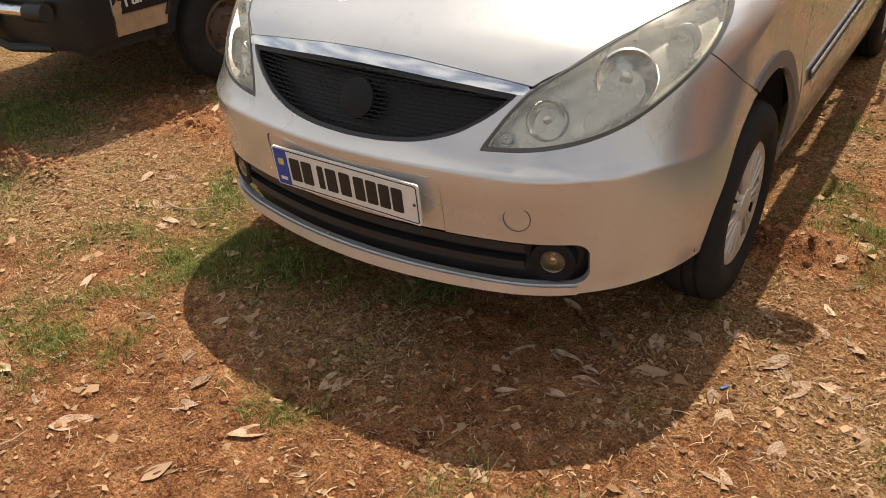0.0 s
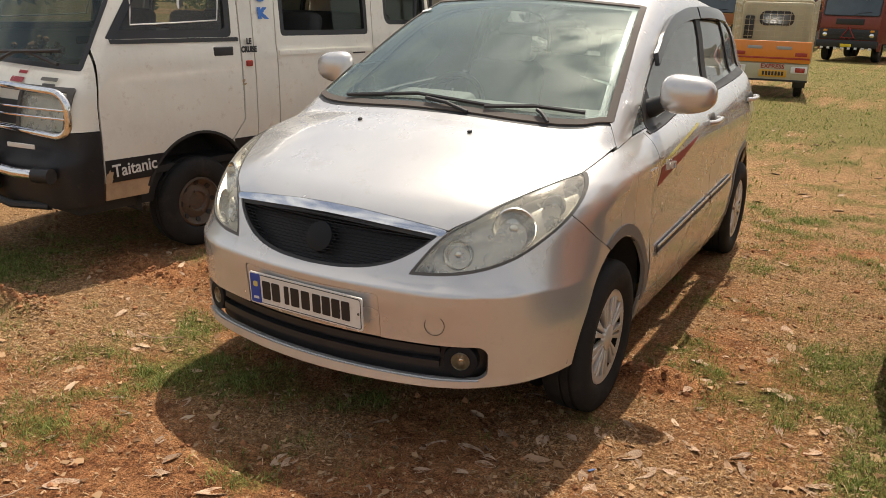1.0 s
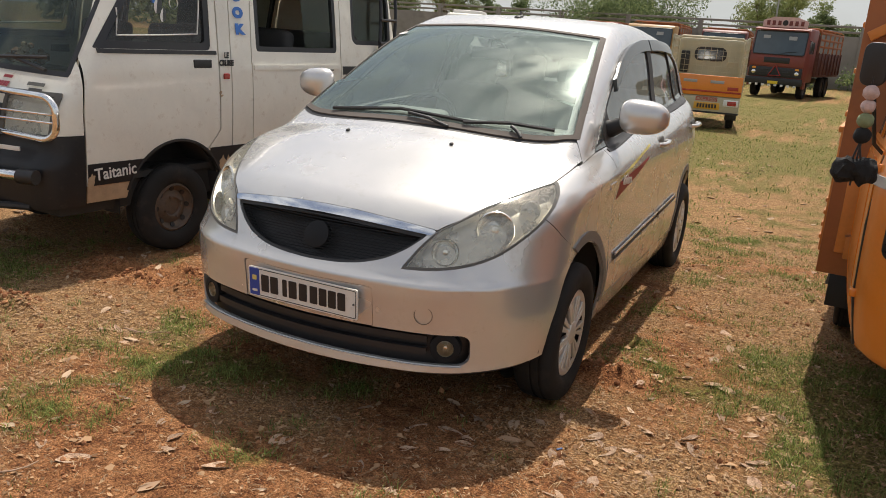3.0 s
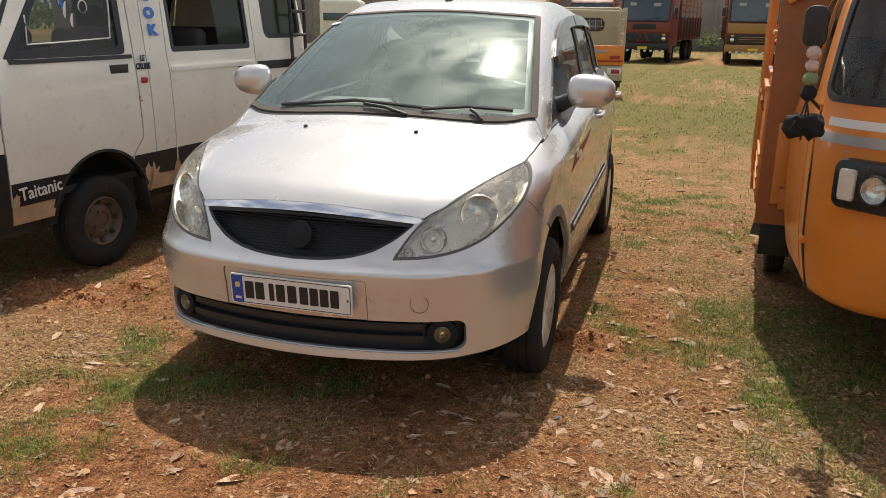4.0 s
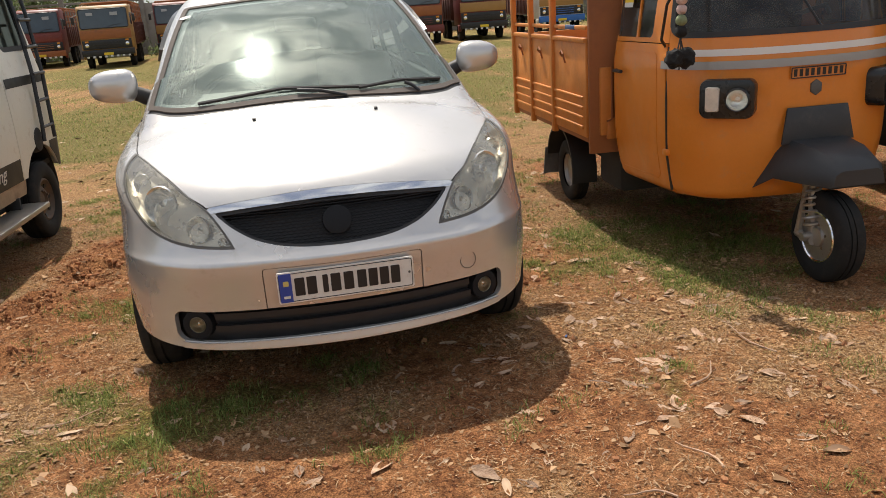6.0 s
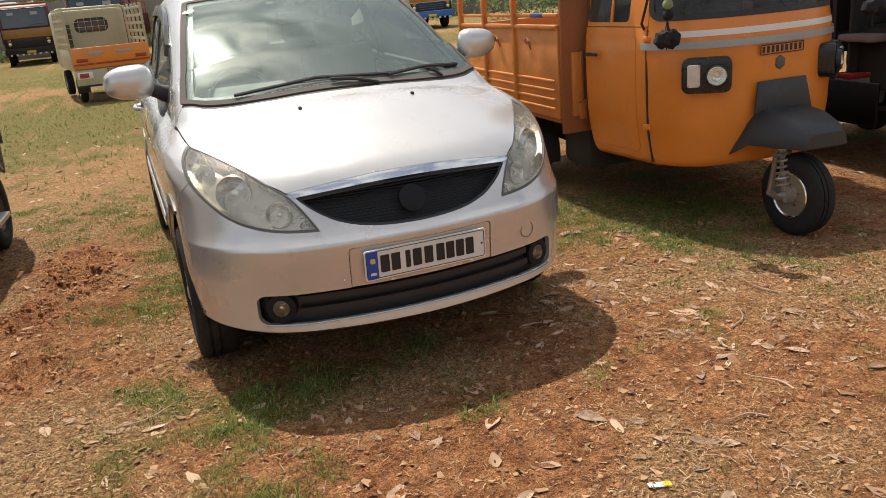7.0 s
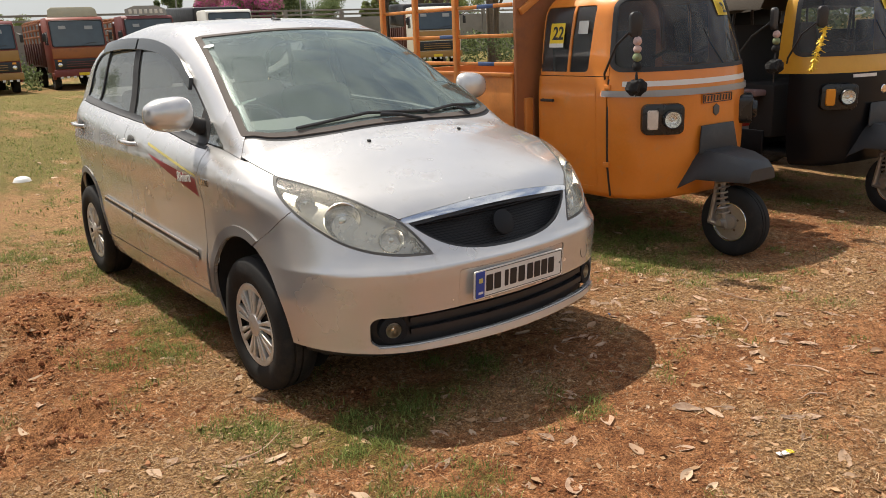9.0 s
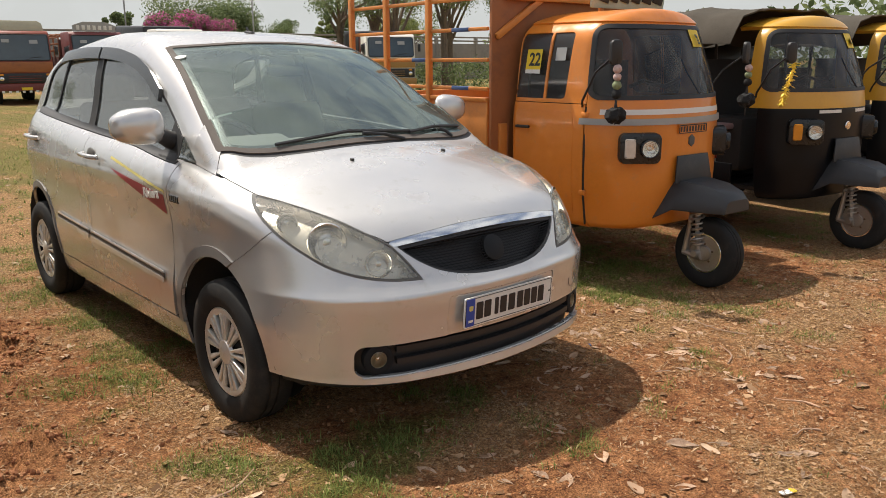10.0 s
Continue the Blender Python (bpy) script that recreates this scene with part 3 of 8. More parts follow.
    skin.panel("chrome_strip", CHROME, car, [in_chrome, nose], proud=0.003, label="bright chrome strip along the bonnet's edge")
    # bumper
    bumper = skin.panel("front_bumper", SILVER, car, [ahead, off_lamp, lambda p: -on_hood(p) - gap, lambda p: -np.minimum(in_grille(p), nose(p)) - 0.001, lambda p: -np.minimum(in_chrome(p), nose(p)),
                        lambda p: -np.minimum(mouth(p), 0.4 - Y(p)), front_arch, lambda p: Z(p) - skirt(X(p)), lambda p: 0.99 - Z(p), lambda p: -np.minimum(plate_spot(p), nose(p))], rim=0.02)
    skin.panel("number_plate_recess", SILVER, bumper, [lambda p: plate_spot(p) - 0.003, nose, lambda p: -mouth(p)], proud=-0.004)
    skin.panel("undertray", BLACK_PLASTIC, car, [lambda p: skirt(X(p)) + 0.004 - Z(p), lambda p: Z(p) - 0.205 - 0.03 * X(p), lambda p: 0.55 - Y(p), lambda p: front_arch(p)], proud=-0.050)
    skin.panel("lower_lip", SILVER, bumper, [lambda p: 0.322 - Z(p), lambda p: Z(p) - skirt(X(p)) - 0.004, lambda p: 0.62 - X(p), lambda p: 0.4 - Y(p)], proud=0.012, rim=0.03)
    skin.panel("air_intake_back", INK, car, [lambda p: box(p, 0.66, 0.31, 0.46, 0.03), lambda p: 0.4 - Y(p)], proud=-0.045, rim=0)
    for z, d in ((0.418, -0.018), (0.372, -0.012)):
        skin.panel("intake_slat", INK, car, [lambda p, z=z: 0.012 - np.abs(Z(p) - z), lambda p: 0.50 - X(p), lambda p: 0.3 - Y(p)], proud=d, rim=0.03)
    tow = lathe([(0.0, 0.0), (0.031, 0.0), (0.031, -0.004)], Matrix.Translation((0.488, 0.082, 0.519)) @ pose(0, 0, 0, 90, 0, 16), 28)
    part("tow_eye_cover", tow, SILVER, bumper)
    part("cover_groove", tube([(0.488 + 0.034 * math.cos(a / 14 * math.pi) * 0.96, 0.0785 + 0.034 * math.cos(a / 14 * math.pi) * 0.28, 0.519 + 0.034 * math.sin(a / 14 * math.pi)) for a in range(28)], 0.0014, 5, closed=True), GREY_RUBBER, bumper)
    # grille: a dark back and a net of wavy bars
    skin.panel("grille_back", INK, car, [lambda p: in_grille(p) + 0.01, nose], proud=-0.06, rim=0)
    grille = skin.panel("grille_frame", BLACK_PLASTIC, car, [lambda p: in_grille(p), lambda p: 0.010 - in_grille(p), nose], proud=-0.006, rim=0.05)
    bm = bmesh.new()
    rows = 17
    for k in range(rows):
        z0 = 0.668 + 0.0100 * k
        pts = []
        for i in range(-88, 89):
            x = i * 0.005
            z = z0 + 0.0016 * math.sin(x * 2 * math.pi / 0.024 + math.pi * k)
            if float(grille_low(abs(x))) + 0.004 < z < float(chrome_low(abs(x))) - 0.004:
                pts.append((x, float(car_lean(z)) + 0.29 * x * x + 0.020, z))
        if len(pts) > 3:
            tube(pts, 0.0024, 5, bm)
    part("grille_mesh", bm, GRILLE_BLACK, car)
    y_badge = float(car_lean(0.742)) + 0.014
    part("badge_mount", lathe([(0, 0.002), (0.05, 0.002), (0.054, 0.0), (0.056, -0.02)], Matrix.Translation((0, y_badge, 0.742)) @ pose(0, 0, 0, 90 - 24, 0, 0), 40), GRILLE_BLACK, car, "round black badge mount with the badge missing")
    # plate: white field, blue band and bars for its characters
    tilt = Matrix.Translation((0.003, 0.0, 0.531)) @ pose(0, 0, 0, 90 + 4, 0, 0)
    plate = part("number_plate", slab(rounded(0.505, 0.122, 0.008), 0.006, tilt @ Matrix.Translation((0, 0, 0.004))), WHITE_PLATE, car, "white number plate with a blue band")
    part("plate_border", tube([tilt @ Vector((x, y, 0.0045)) for x, y in rounded(0.492, 0.109, 0.008)], 0.0016, 5, closed=True), INK, plate)
    part("plate_band", slab(rounded(0.045, 0.112, 0.003), 0.003, tilt @ Matrix.Translation((-0.223, 0, 0.0068))), PLATE_BLUE, plate)
    part("band_emblem", slab(rounded(0.02, 0.02, 0.004), 0.002, tilt @ Matrix.Translation((-0.221, 0.018, 0.0083))), YELLOW_STICKER, plate)
    part("band_mark", slab(rounded(0.024, 0.010, 0.001), 0.002, tilt @ Matrix.Translation((-0.221, -0.035, 0.0083))), WHITE_PLATE, plate)
    at = -0.190
    for w, space in ((0.036, 0.008), (0.036, 0.022), (0.020, 0.010), (0.036, 0.012), (0.036, 0.014), (0.034, 0.008), (0.034, 0.008), (0.034, 0.008), (0.034, 0.008)):
        part("plate_bar", slab(rounded(w, 0.070, 0.004), 0.002, tilt @ Matrix.Translation((at + w / 2, 0, 0.0062))), INK, plate)
        at += w + space
    part("plate_screw", lathe([(0, 0.002), (0.004, 0.002), (0.005, 0)], tilt @ Matrix.Translation((0.236, 0, 0.0045)), 10), GREY_RUBBER, plate)
    for s in (1, -1):
        # head lamps: hazy lens over a housing with three round reflectors
        lamp = skin.panel("headlight", GLASS_LAMP, car, in_lamp, s, rim=0.0, label="hazy yellowed headlight under a clear cover")
        lamp.visible_shadow = False
        skin.panel("lamp_housing", LAMP_CLOUD, lamp, [lambda p: X(p) - lamp_in(Z(p)) - 0.002, lambda p: Z(p) - lamp_low(Y(p)) - 0.002, lambda p: 0.70 - Y(p)], s, proud=-0.045, rim=-0.042)
        skin.panel("lamp_seal", GREY_RUBBER, lamp, [lambda p: np.minimum(np.minimum(X(p) - lamp_in(Z(p)), Z(p) - lamp_low(Y(p))), 0.70 - Y(p)) + 0.002, lambda p: 0.006 - np.minimum(np.minimum(X(p) - lamp_in(Z(p)), Z(p) - lamp_low(Y(p))), 0.70 - Y(p))], s, proud=0.0015, rim=0.01)
        for x, z, r in ((0.520, 0.752, 0.046), (0.660, 0.838, 0.066), (0.735, 0.905, 0.036), (0.432, 0.708, 0.016)):
            hit = np.array([[x, float(car_front_y(x, z)), z]])
            inward = Vector(hit[0] - skin.slope(hit)[0] * 0.030)
            spot = Matrix.Translation((inward.x * s, inward.y, inward.z)) @ pose(0, 0, 0, 90 - 8, 0, 30 * s)
            part("reflector", lathe([(r * 0.2, -0.030), (r * 0.5, -0.026), (r * 0.8, -0.014), (r, 0.0), (r * 1.08, 0.003), (r * 1.14, -0.003)], spot, 30), LAMP_SILVER, lamp)
            part("bulb_shield", lathe([(0, -0.010), (r * 0.24, -0.012), (r * 0.28, -0.030)], spot, 14), CHROME, lamp)
        # fog lamps
        y = float(car_lean(0.39)) + 0.29 * 0.31 + 0.012
        spot = Matrix.Translation((0.562 * s, y + 0.012, 0.388)) @ pose(0, 0, 0, 90, 0, 20 * s)
        fog = part("fog_lamp", lathe([(0.062, -0.03), (0.058, 0.0), (0.048, 0.004), (0.034, 0.002), (0.032, -0.02)], spot, 30), GRILLE_BLACK, car)
        part("fog_reflector", lathe([(0, -0.026), (0.015, -0.022), (0.026, -0.010), (0.032, 0.000)], spot, 24), FOG_BRASS, fog)
        lens = part("fog_lens", lathe([(0, 0.003), (0.018, 0.001), (0.032, -0.003)], spot, 24), GLASS_CLEAR, fog)
        part("fog_bulb", lathe([(0, -0.006), (0.007, -0.009), (0.009, -0.024)], spot, 12), CHROME, fog)
        lens.visible_shadow = False
        # wings, doors, sill, pillars
        wing = [off_lamp, lambda p: Y(p) - seam(Z(p)) - gap, front_arch, lambda p: 1.262 - Y(p), lambda p: Z(p) - 0.335, lambda p: np.maximum(X(p) - hood_side(Y(p)) - gap, Y(p) - 0.925), lambda p: foot(Y(p)) - 0.002 - Z(p), lambda p: X(p) - 0.6]
        skin.panel("front_wing", SILVER, car, wing, s)
        skin.panel("wheel_arch_flare", SILVER_DULL_SHADED, car, [lambda p: front_arch(p) - 0.004, lambda p: -front_flare(p), lambda p: Z(p) - 0.335, lambda p: X(p) - 0.6, lambda p: Y(p) - seam(Z(p)) - gap], s, proud=0.006, rim=0.02)
        low, high = (lambda p: Z(p) - 0.345), (lambda p: np.where(Y(p) < 1.345, foot(Y(p)), belt(Y(p)) - 0.018) - Z(p))
        front_edge = lambda p: Y(p) - 1.267 - 0.10 * np.maximum(0.6 - Z(p), 0) * 2  # noqa: E731
        mid_edge = lambda p: 2.415 + 0.35 * np.maximum(Z(p) - 0.92, 0) - Y(p)  # noqa: E731
        door = skin.panel("front_door", SILVER, car, [low, high, front_edge, lambda p: mid_edge(p) - gap, lambda p: X(p) - 0.6], s)
        rear = skin.panel("rear_door", SILVER, car, [low, high, lambda p: -mid_edge(p) - gap, lambda p: 3.62 + 0.25 * (Z(p) - 1.0) - Y(p), lambda p: rear_flare(p) - 0.01, lambda p: X(p) - 0.6], s)
        skin.panel("rear_wing", SILVER, car, [lambda p: Z(p) - 0.335, lambda p: belt(Y(p)) - 0.018 - Z(p), lambda p: np.maximum(Y(p) - 3.625 - 0.25 * (Z(p) - 1.0), 0.005 - rear_flare(p)), lambda p: Y(p) - 2.8, rear_arch, lambda p: X(p) - 0.55], s)
        skin.panel("sill", SILVER, car, [lambda p: 0.338 - Z(p), lambda p: Z(p) - 0.225, lambda p: Y(p) - 1.10, lambda p: rear_arch(p), front_arch, lambda p: X(p) - 0.6], s)
        skin.panel("rear_arch_flare", SILVER_DULL_SHADED, car, [lambda p: rear_arch(p) - 0.004, lambda p: -rear_flare(p), lambda p: Z(p) - 0.335, lambda p: X(p) - 0.6], s, proud=0.005, rim=0.02)
        mould = lambda p: Z(p) - 0.488 - 0.036 * (Y(p) - 1.386)  # noqa: E731
        for who, a, b in ((door, 1.37, 2.40), (rear, 2.435, 3.02)):
            strip = None
            for name, paint, low_, high_, out in (("side_moulding", SILVER, 0.008, 0.031, 0.013), ("moulding_groove", MOULD_BROWN, 0.031, 0.052, 0.009), ("moulding_edge", SILVER, 0.052, 0.062, 0.013)):
                band = skin.panel(name, paint, strip or who, [lambda p: mould(p) - low_, lambda p: high_ - mould(p), lambda p: Y(p) - a, lambda p: b - Y(p), lambda p: X(p) - 0.6], s, proud=out, rim=0.006)
                strip = strip or band
        # glass of the side and the dark frames round it
        frame_in = lambda p: np.minimum(np.minimum(rim_top(Y(p)) - Z(p), Z(p) - belt(Y(p))), Y(p) - 1.335)  # noqa: E731
        wide_side = lambda p: X(p) - 0.50  # noqa: E731
        b_post = lambda p: np.abs(Y(p) - 2.565 - 0.10 * (Z(p) - 1.12) - 0.035)  # noqa: E731
        d_post = lambda p: np.abs(Y(p) - 3.36 + 0.42 * (Z(p) - 1.19))  # noqa: E731
        for nm, conds in (("front_window", [lambda p: 2.600 + 0.10 * (Z(p) - 1.12) - 0.05 - Y(p)]), ("rear_window", [lambda p: Y(p) - 2.65 - 0.10 * (Z(p) - 1.12), lambda p: 3.345 - 0.42 * (Z(p) - 1.19) - Y(p)]), ("quarter_window", [lambda p: Y(p) - 3.375 + 0.42 * (Z(p) - 1.19)])):
            pane = skin.panel(nm, GLASS_SIDE, car, [lambda p: frame_in(p) - 0.012, wide_side, lambda p: 3.72 - Y(p)] + conds, s, proud=-0.008, rim=0.0)
            pane.visible_shadow = False
        skin.panel("window_frame", BLACK_PLASTIC, car, [lambda p: frame_in(p) + 0.004, wide_side, lambda p: 3.76 - Y(p), lambda p: np.maximum(0.013 - frame_in(p), np.maximum(0.05 - b_post(p), 0.014 - d_post(p)))], s, proud=-0.001, rim=0.02)
        skin.panel("belt_strip", BLACK_PLASTIC, car, [lambda p: 0.006 - np.abs(Z(p) - belt(Y(p)) + 0.010), lambda p: Y(p) - 1.30, lambda p: 3.62 - Y(p), lambda p: X(p) - 0.55], s, proud=0.004, rim=0.012)
        skin.panel("corner_window", GLASS_SIDE, car, [lambda p: Y(p) - 1.145, lambda p: Z(p) - foot(Y(p)) - 0.003, lambda p: 1.054 + 0.54 * (Y(p) - 1.145) - Z(p), lambda p: 1.328 - Y(p), lambda p: X(p) - 0.6], s, proud=0.002, rim=0.004)
        skin.panel("mirror_base", BLACK_PLASTIC, car, [lambda p: Y(p) - 1.331, lambda p: rim_top(Y(p)) + 0.002 - Z(p), lambda p: Z(p) - belt(Y(p)) + 0.012, lambda p: 1.505 - 0.35 * (Z(p) - 1.08) - Y(p), lambda p: X(p) - 0.5], s, proud=0.004, rim=0.01)
        skin.panel("rain_visor", material_visor(), car, [lambda p: rim_top(Y(p)) + 0.022 - Z(p), lambda p: Z(p) - rim_top(Y(p)) + 0.035, lambda p: Y(p) - 1.66, lambda p: 2.60 - Y(p), wide_side], s, proud=0.022, rim=0.02, label="smoked window visor")
        skin.panel("rain_visor", material_visor(), car, [lambda p: rim_top(Y(p)) + 0.022 - Z(p), lambda p: Z(p) - rim_top(Y(p)) + 0.035, lambda p: Y(p) - 2.63, lambda p: 3.33 - Y(p), wide_side], s, proud=0.022, rim=0.02, label="smoked window visor")
        # mirrors
        arm = tube([(0.725 * s, 1.415, 1.125), (0.765 * s, 1.41, 1.135), (0.80 * s, 1.40, 1.155), (0.87 * s, 1.39, 1.185)], 0.046, 12, taper=0.7)
        mirror = part("wing_mirror", arm, BLACK_PLASTIC, car)
        shell = bmesh.new()
        bmesh.ops.create_uvsphere(shell, u_segments=28, v_segments=18, radius=1)
        for v in shell.verts:
            x, y, z = v.co
            q = lambda a, e: math.copysign(abs(a) ** e, a)  # noqa: E731
            v.co = (q(x, 0.72) * 0.116, (q(y, 0.8) * 0.085 if y < 0 else y * 0.018), q(z, 0.72) * (0.080 - 0.014 * x))
        shell.transform(Matrix.Translation((0.915 * s, 1.395, 1.205)) @ pose(0, 0, 0, 0, 0, 10 * s) @ Matrix.Diagonal((s, 1, 1, 1)))
        part("mirror_shell", shell, SILVER, mirror)
        glassy = slab(rounded(0.166, 0.128, 0.05), 0.003, Matrix.Translation((0.915 * s, 1.414, 1.205)) @ pose(0, 0, 0, -90, 0, 10 * s))
        part("mirror_glass", glassy, CHROME, mirror)
        # door handles: a cup and a bright pull
        for who, y, z in ((door, 2.235, 1.000), (rear, 3.27, 1.030)):
            cup = bmesh.new()
            bmesh.ops.create_uvsphere(cup, u_segments=20, v_segments=12, radius=1, matrix=Matrix.Translation((0.848 * s, y + 0.02, z + 0.005)) @ Matrix.Diagonal((0.012, 0.055, 0.036, 1)))
            part("handle_cup", cup, GREY_RUBBER, who)
            part("door_handle", tube([(0.862 * s, y - 0.11, z), (0.888 * s, y - 0.08, z + 0.002), (0.893 * s, y, z + 0.004), (0.888 * s, y + 0.08, z + 0.004), (0.862 * s, y + 0.11, z + 0.003)], 0.013, 10), SILVER, who)
        # stripe on the front door
        side_at = lambda y, z: float(car_wide(np.array(y)) - car_flank(np.array(z)))  # noqa: E731
        skin.panel("red_stripe", RED_STICKER, door, [lambda p: Z(p) - 0.825 - 0.21 * (Y(p) - 1.32), lambda p: 0.905 + 0.085 * (Y(p) - 1.28) - Z(p), lambda p: Y(p) - 1.30, lambda p: X(p) - 0.6], s, proud=0.0015, rim=0.0)
        skin.panel("yellow_stripe", YELLOW_STICKER, door, [lambda p: 0.0065 - np.abs(Z(p) - 0.922 - 0.125 * (Y(p) - 1.28)), lambda p: Y(p) - 1.29, lambda p: 2.02 - Y(p), lambda p: X(p) - 0.6], s, proud=0.0015, rim=0.0)
        turn = Matrix.Translation((s * (side_at(1.42, 0.895) + 0.004), 1.42, 0.900)) @ pose(0, 0, 0, 90, 0, 90 * s)
        letters("door_lettering", "Riviera", 0.064, WHITE_PLATE, door, turn @ pose(0, 0, 0, 0, 0, -5 * s), 0.001, weight=0.002)
        turn = Matrix.Translation((s * (side_at(1.17, 0.905) + 0.004), 1.165, 0.905)) @ pose(0, 0, 0, 90, 0, 90 * s)
        badge = part("wing_badge", slab(rounded(0.105, 0.006, 0.002), 0.004, turn @ Matrix.Translation((0, -0.012, 0))), CHROME, car, "small chrome badge")
        for k in range(5):
            part("badge_bar", slab(rounded(0.014, 0.024, 0.003), 0.004, turn @ Matrix.Translation((-0.042 + 0.021 * k, 0.004, 0.0005))), CHROME, badge)
        part("mud_flap", block((0.16, 0.012, 0.20), pose(0.74 * s, 1.245, 0.33, -8, 0, 0), 0.004), BLACK_PLASTIC, car)
        # wheel house: a dark liner over the wheel
        for y0 in (0.855, 3.36):
            part("wheel_liner", lathe([(0.40, 0.0), (0.40, 0.222)], Matrix.Translation((0.60 * s, y0, 0.335)) @ pose(0, 0, 0, 0, 90 * s, 0) @ pose(0, 0, 0, 0, 0, 88 if s > 0 else -92), 28, sweep=184), DARK, car)
            part("wheel_well_wall", lathe([(0, 0), (0.31, 0.0)], Matrix.Translation((0.60 * s, y0, 0.335)) @ pose(0, 0, 0, 0, 90 * s, 0), 28), DARK, car)
    # windscreen, its dark edge, roof and pillars
    screen_top = curve((0, 1.838), (0.3, 1.846), (0.58, 1.890), (0.8, 1.95))
    screen_side = lambda p: 0.722 - 0.185 * (Y(p) - 1.03) - X(p)  # noqa: E731
    on_screen = lambda p: np.minimum(np.minimum(screen_side(p), Y(p) - screen_low(X(p))), (screen_top(X(p)) - Y(p)))  # noqa: E731
    pane = skin.panel("windscreen", GLASS_SCREEN, car, [lambda p: on_screen(p) - 0.012, lambda p: Z(p) - 0.9], rim=0.0, proud=-0.002, label="dusty windscreen reflecting the sky")
    pane.visible_shadow = False
    skin.panel("windscreen_rubber", SCREEN_RUBBER, car, [lambda p: on_screen(p) + 0.005, lambda p: 0.024 - on_screen(p), lambda p: Z(p) - 0.9], proud=0.002, rim=0.012)
    skin.panel("screen_dark_edge", INK, car, [lambda p: on_screen(p) - 0.030, lambda p: 0.056 - on_screen(p), lambda p: Z(p) - 0.9], proud=-0.010, rim=0.0)
    skin.panel("cowl", BLACK_PLASTIC, car, [lambda p: Y(p) - screen_low(X(p)) + 0.034, lambda p: screen_low(X(p)) - 0.004 - Y(p), lambda p: 0.78 - X(p), lambda p: Z(p) - 0.95], proud=-0.004)
    frame_in = lambda p: np.minimum(np.minimum(rim_top(Y(p)) - Z(p), Z(p) - belt(Y(p))), Y(p) - 1.335)  # noqa: E731
    skin.panel("roof", SILVER, car, [lambda p: -on_screen(p) - 0.006, lambda p: np.maximum(Y(p) - screen_low(X(p)) + 0.01, X(p) - 0.715), lambda p: -np.minimum(frame_in(p) + 0.005, X(p) - 0.5), lambda p: Z(p) - np.where(Y(p) < 1.345, foot(Y(p)), belt(Y(p)) - 0.012), lambda p: Y(p) - hood_end(p) - gap,
               lambda p: -np.minimum(np.minimum(Y(p) - 1.14, 1.34 - Y(p)), np.minimum(X(p) - 0.62, 1.057 + 0.54 * (Y(p) - 1.145) - Z(p)))], rim=0.02)
    skin.panel("tailgate", SILVER, car, [lambda p: Y(p) - 3.62, lambda p: belt(Y(p)) + 0.05 - Z(p), lambda p: Z(p) - 0.25, lambda p: 0.60 - X(p)])
    # dark inner shell added so that no light leaks through the body
    lining = Skin(car_body, 1.05, (-0.25, 4.05), (0.05, 1.80), lambda p: np.c_[0 * p[:, 0], np.clip(p[:, 1], 0.75, 3.1), np.full(len(p), 0.66)], 0.05)
    lining.panel("underbody", DARK, car, [lambda p: 0.9 - Z(p), lambda p: 0.75 - X(p)], proud=-0.10, rim=0)
    # unseen slab added to block light from passing beneath the car
    part("floor_pan", block((1.36, 3.0, 0.10), pose(0, 2.0, 0.235), 0.03), DARK, car)
    for x, y in ((0.262, 0.695), (-0.262, 0.695)):
        z = float(car_top(np.array(y))) - 0.095 * (0.262 / 0.78) ** 2.4
        part("washer_nozzle", block((0.015, 0.018, 0.012), pose(x, y, z + 0.004, 10, 0, 0), 0.004), BLACK_PLASTIC, car)
    aerial = part("aerial_base", block((0.036, 0.07, 0.022), pose(0, 2.03, 1.632, 8, 0, 0), 0.009), BLACK_PLASTIC, car)
    part("aerial_stub", tube([(0, 2.04, 1.64), (0, 2.06, 1.665)], 0.006, 8), BLACK_PLASTIC, aerial)
    part("screen_sticker", slab([(0.030 * math.cos(k * 0.3927), 0.016 * math.sin(k * 0.3927)) for k in range(16)], 0.001, Matrix.Translation((-0.558, 1.695, 1.503)) @ pose(0, 0, 0, 24, -12, 0)), WHITE_PLATE, car)
    # wipers
    def on(pt, up):
        x, y = pt
        return Vector((x, y, float(car_roof(np.array(y - 0.26 * x * x))) + up))

    for pivot, elbow, a, b in (((0.16, 0.858), (-0.06, 0.893), (-0.50, 0.925), (0.26, 0.905)), ((0.50, 0.895), (0.44, 0.925), (0.22, 0.893), (0.62, 0.985))):
        arm = part("wiper", tube([on(pivot, 0.004), on(((pivot[0] + elbow[0]) / 2, (pivot[1] + elbow[1]) / 2), 0.018), on(elbow, 0.018)], 0.0080, 8), BLACK_PLASTIC, car)
        part("wiper_blade", tube([on(a, 0.012), on(((a[0] + b[0]) / 2, (a[1] + b[1]) / 2 + 0.006), 0.014), on(b, 0.010)], 0.0085, 6), BLACK_PLASTIC, arm)
    # cabin
    part("cabin_floor", block((1.36, 2.6, 0.05), pose(0, 2.1, 0.36), 0.01), DARK, car)
    dash = bmesh.new()
    block((1.34, 0.62, 0.30), pose(0, 1.22, 0.91, 10, 0, 0), 0.08, 4, dash)
    block((0.46, 0.32, 0.10), pose(-0.36, 1.36, 1.05, 12, 0, 0), 0.045, 4, dash)
    part("dashboard", dash, INTERIOR_GREY, car)
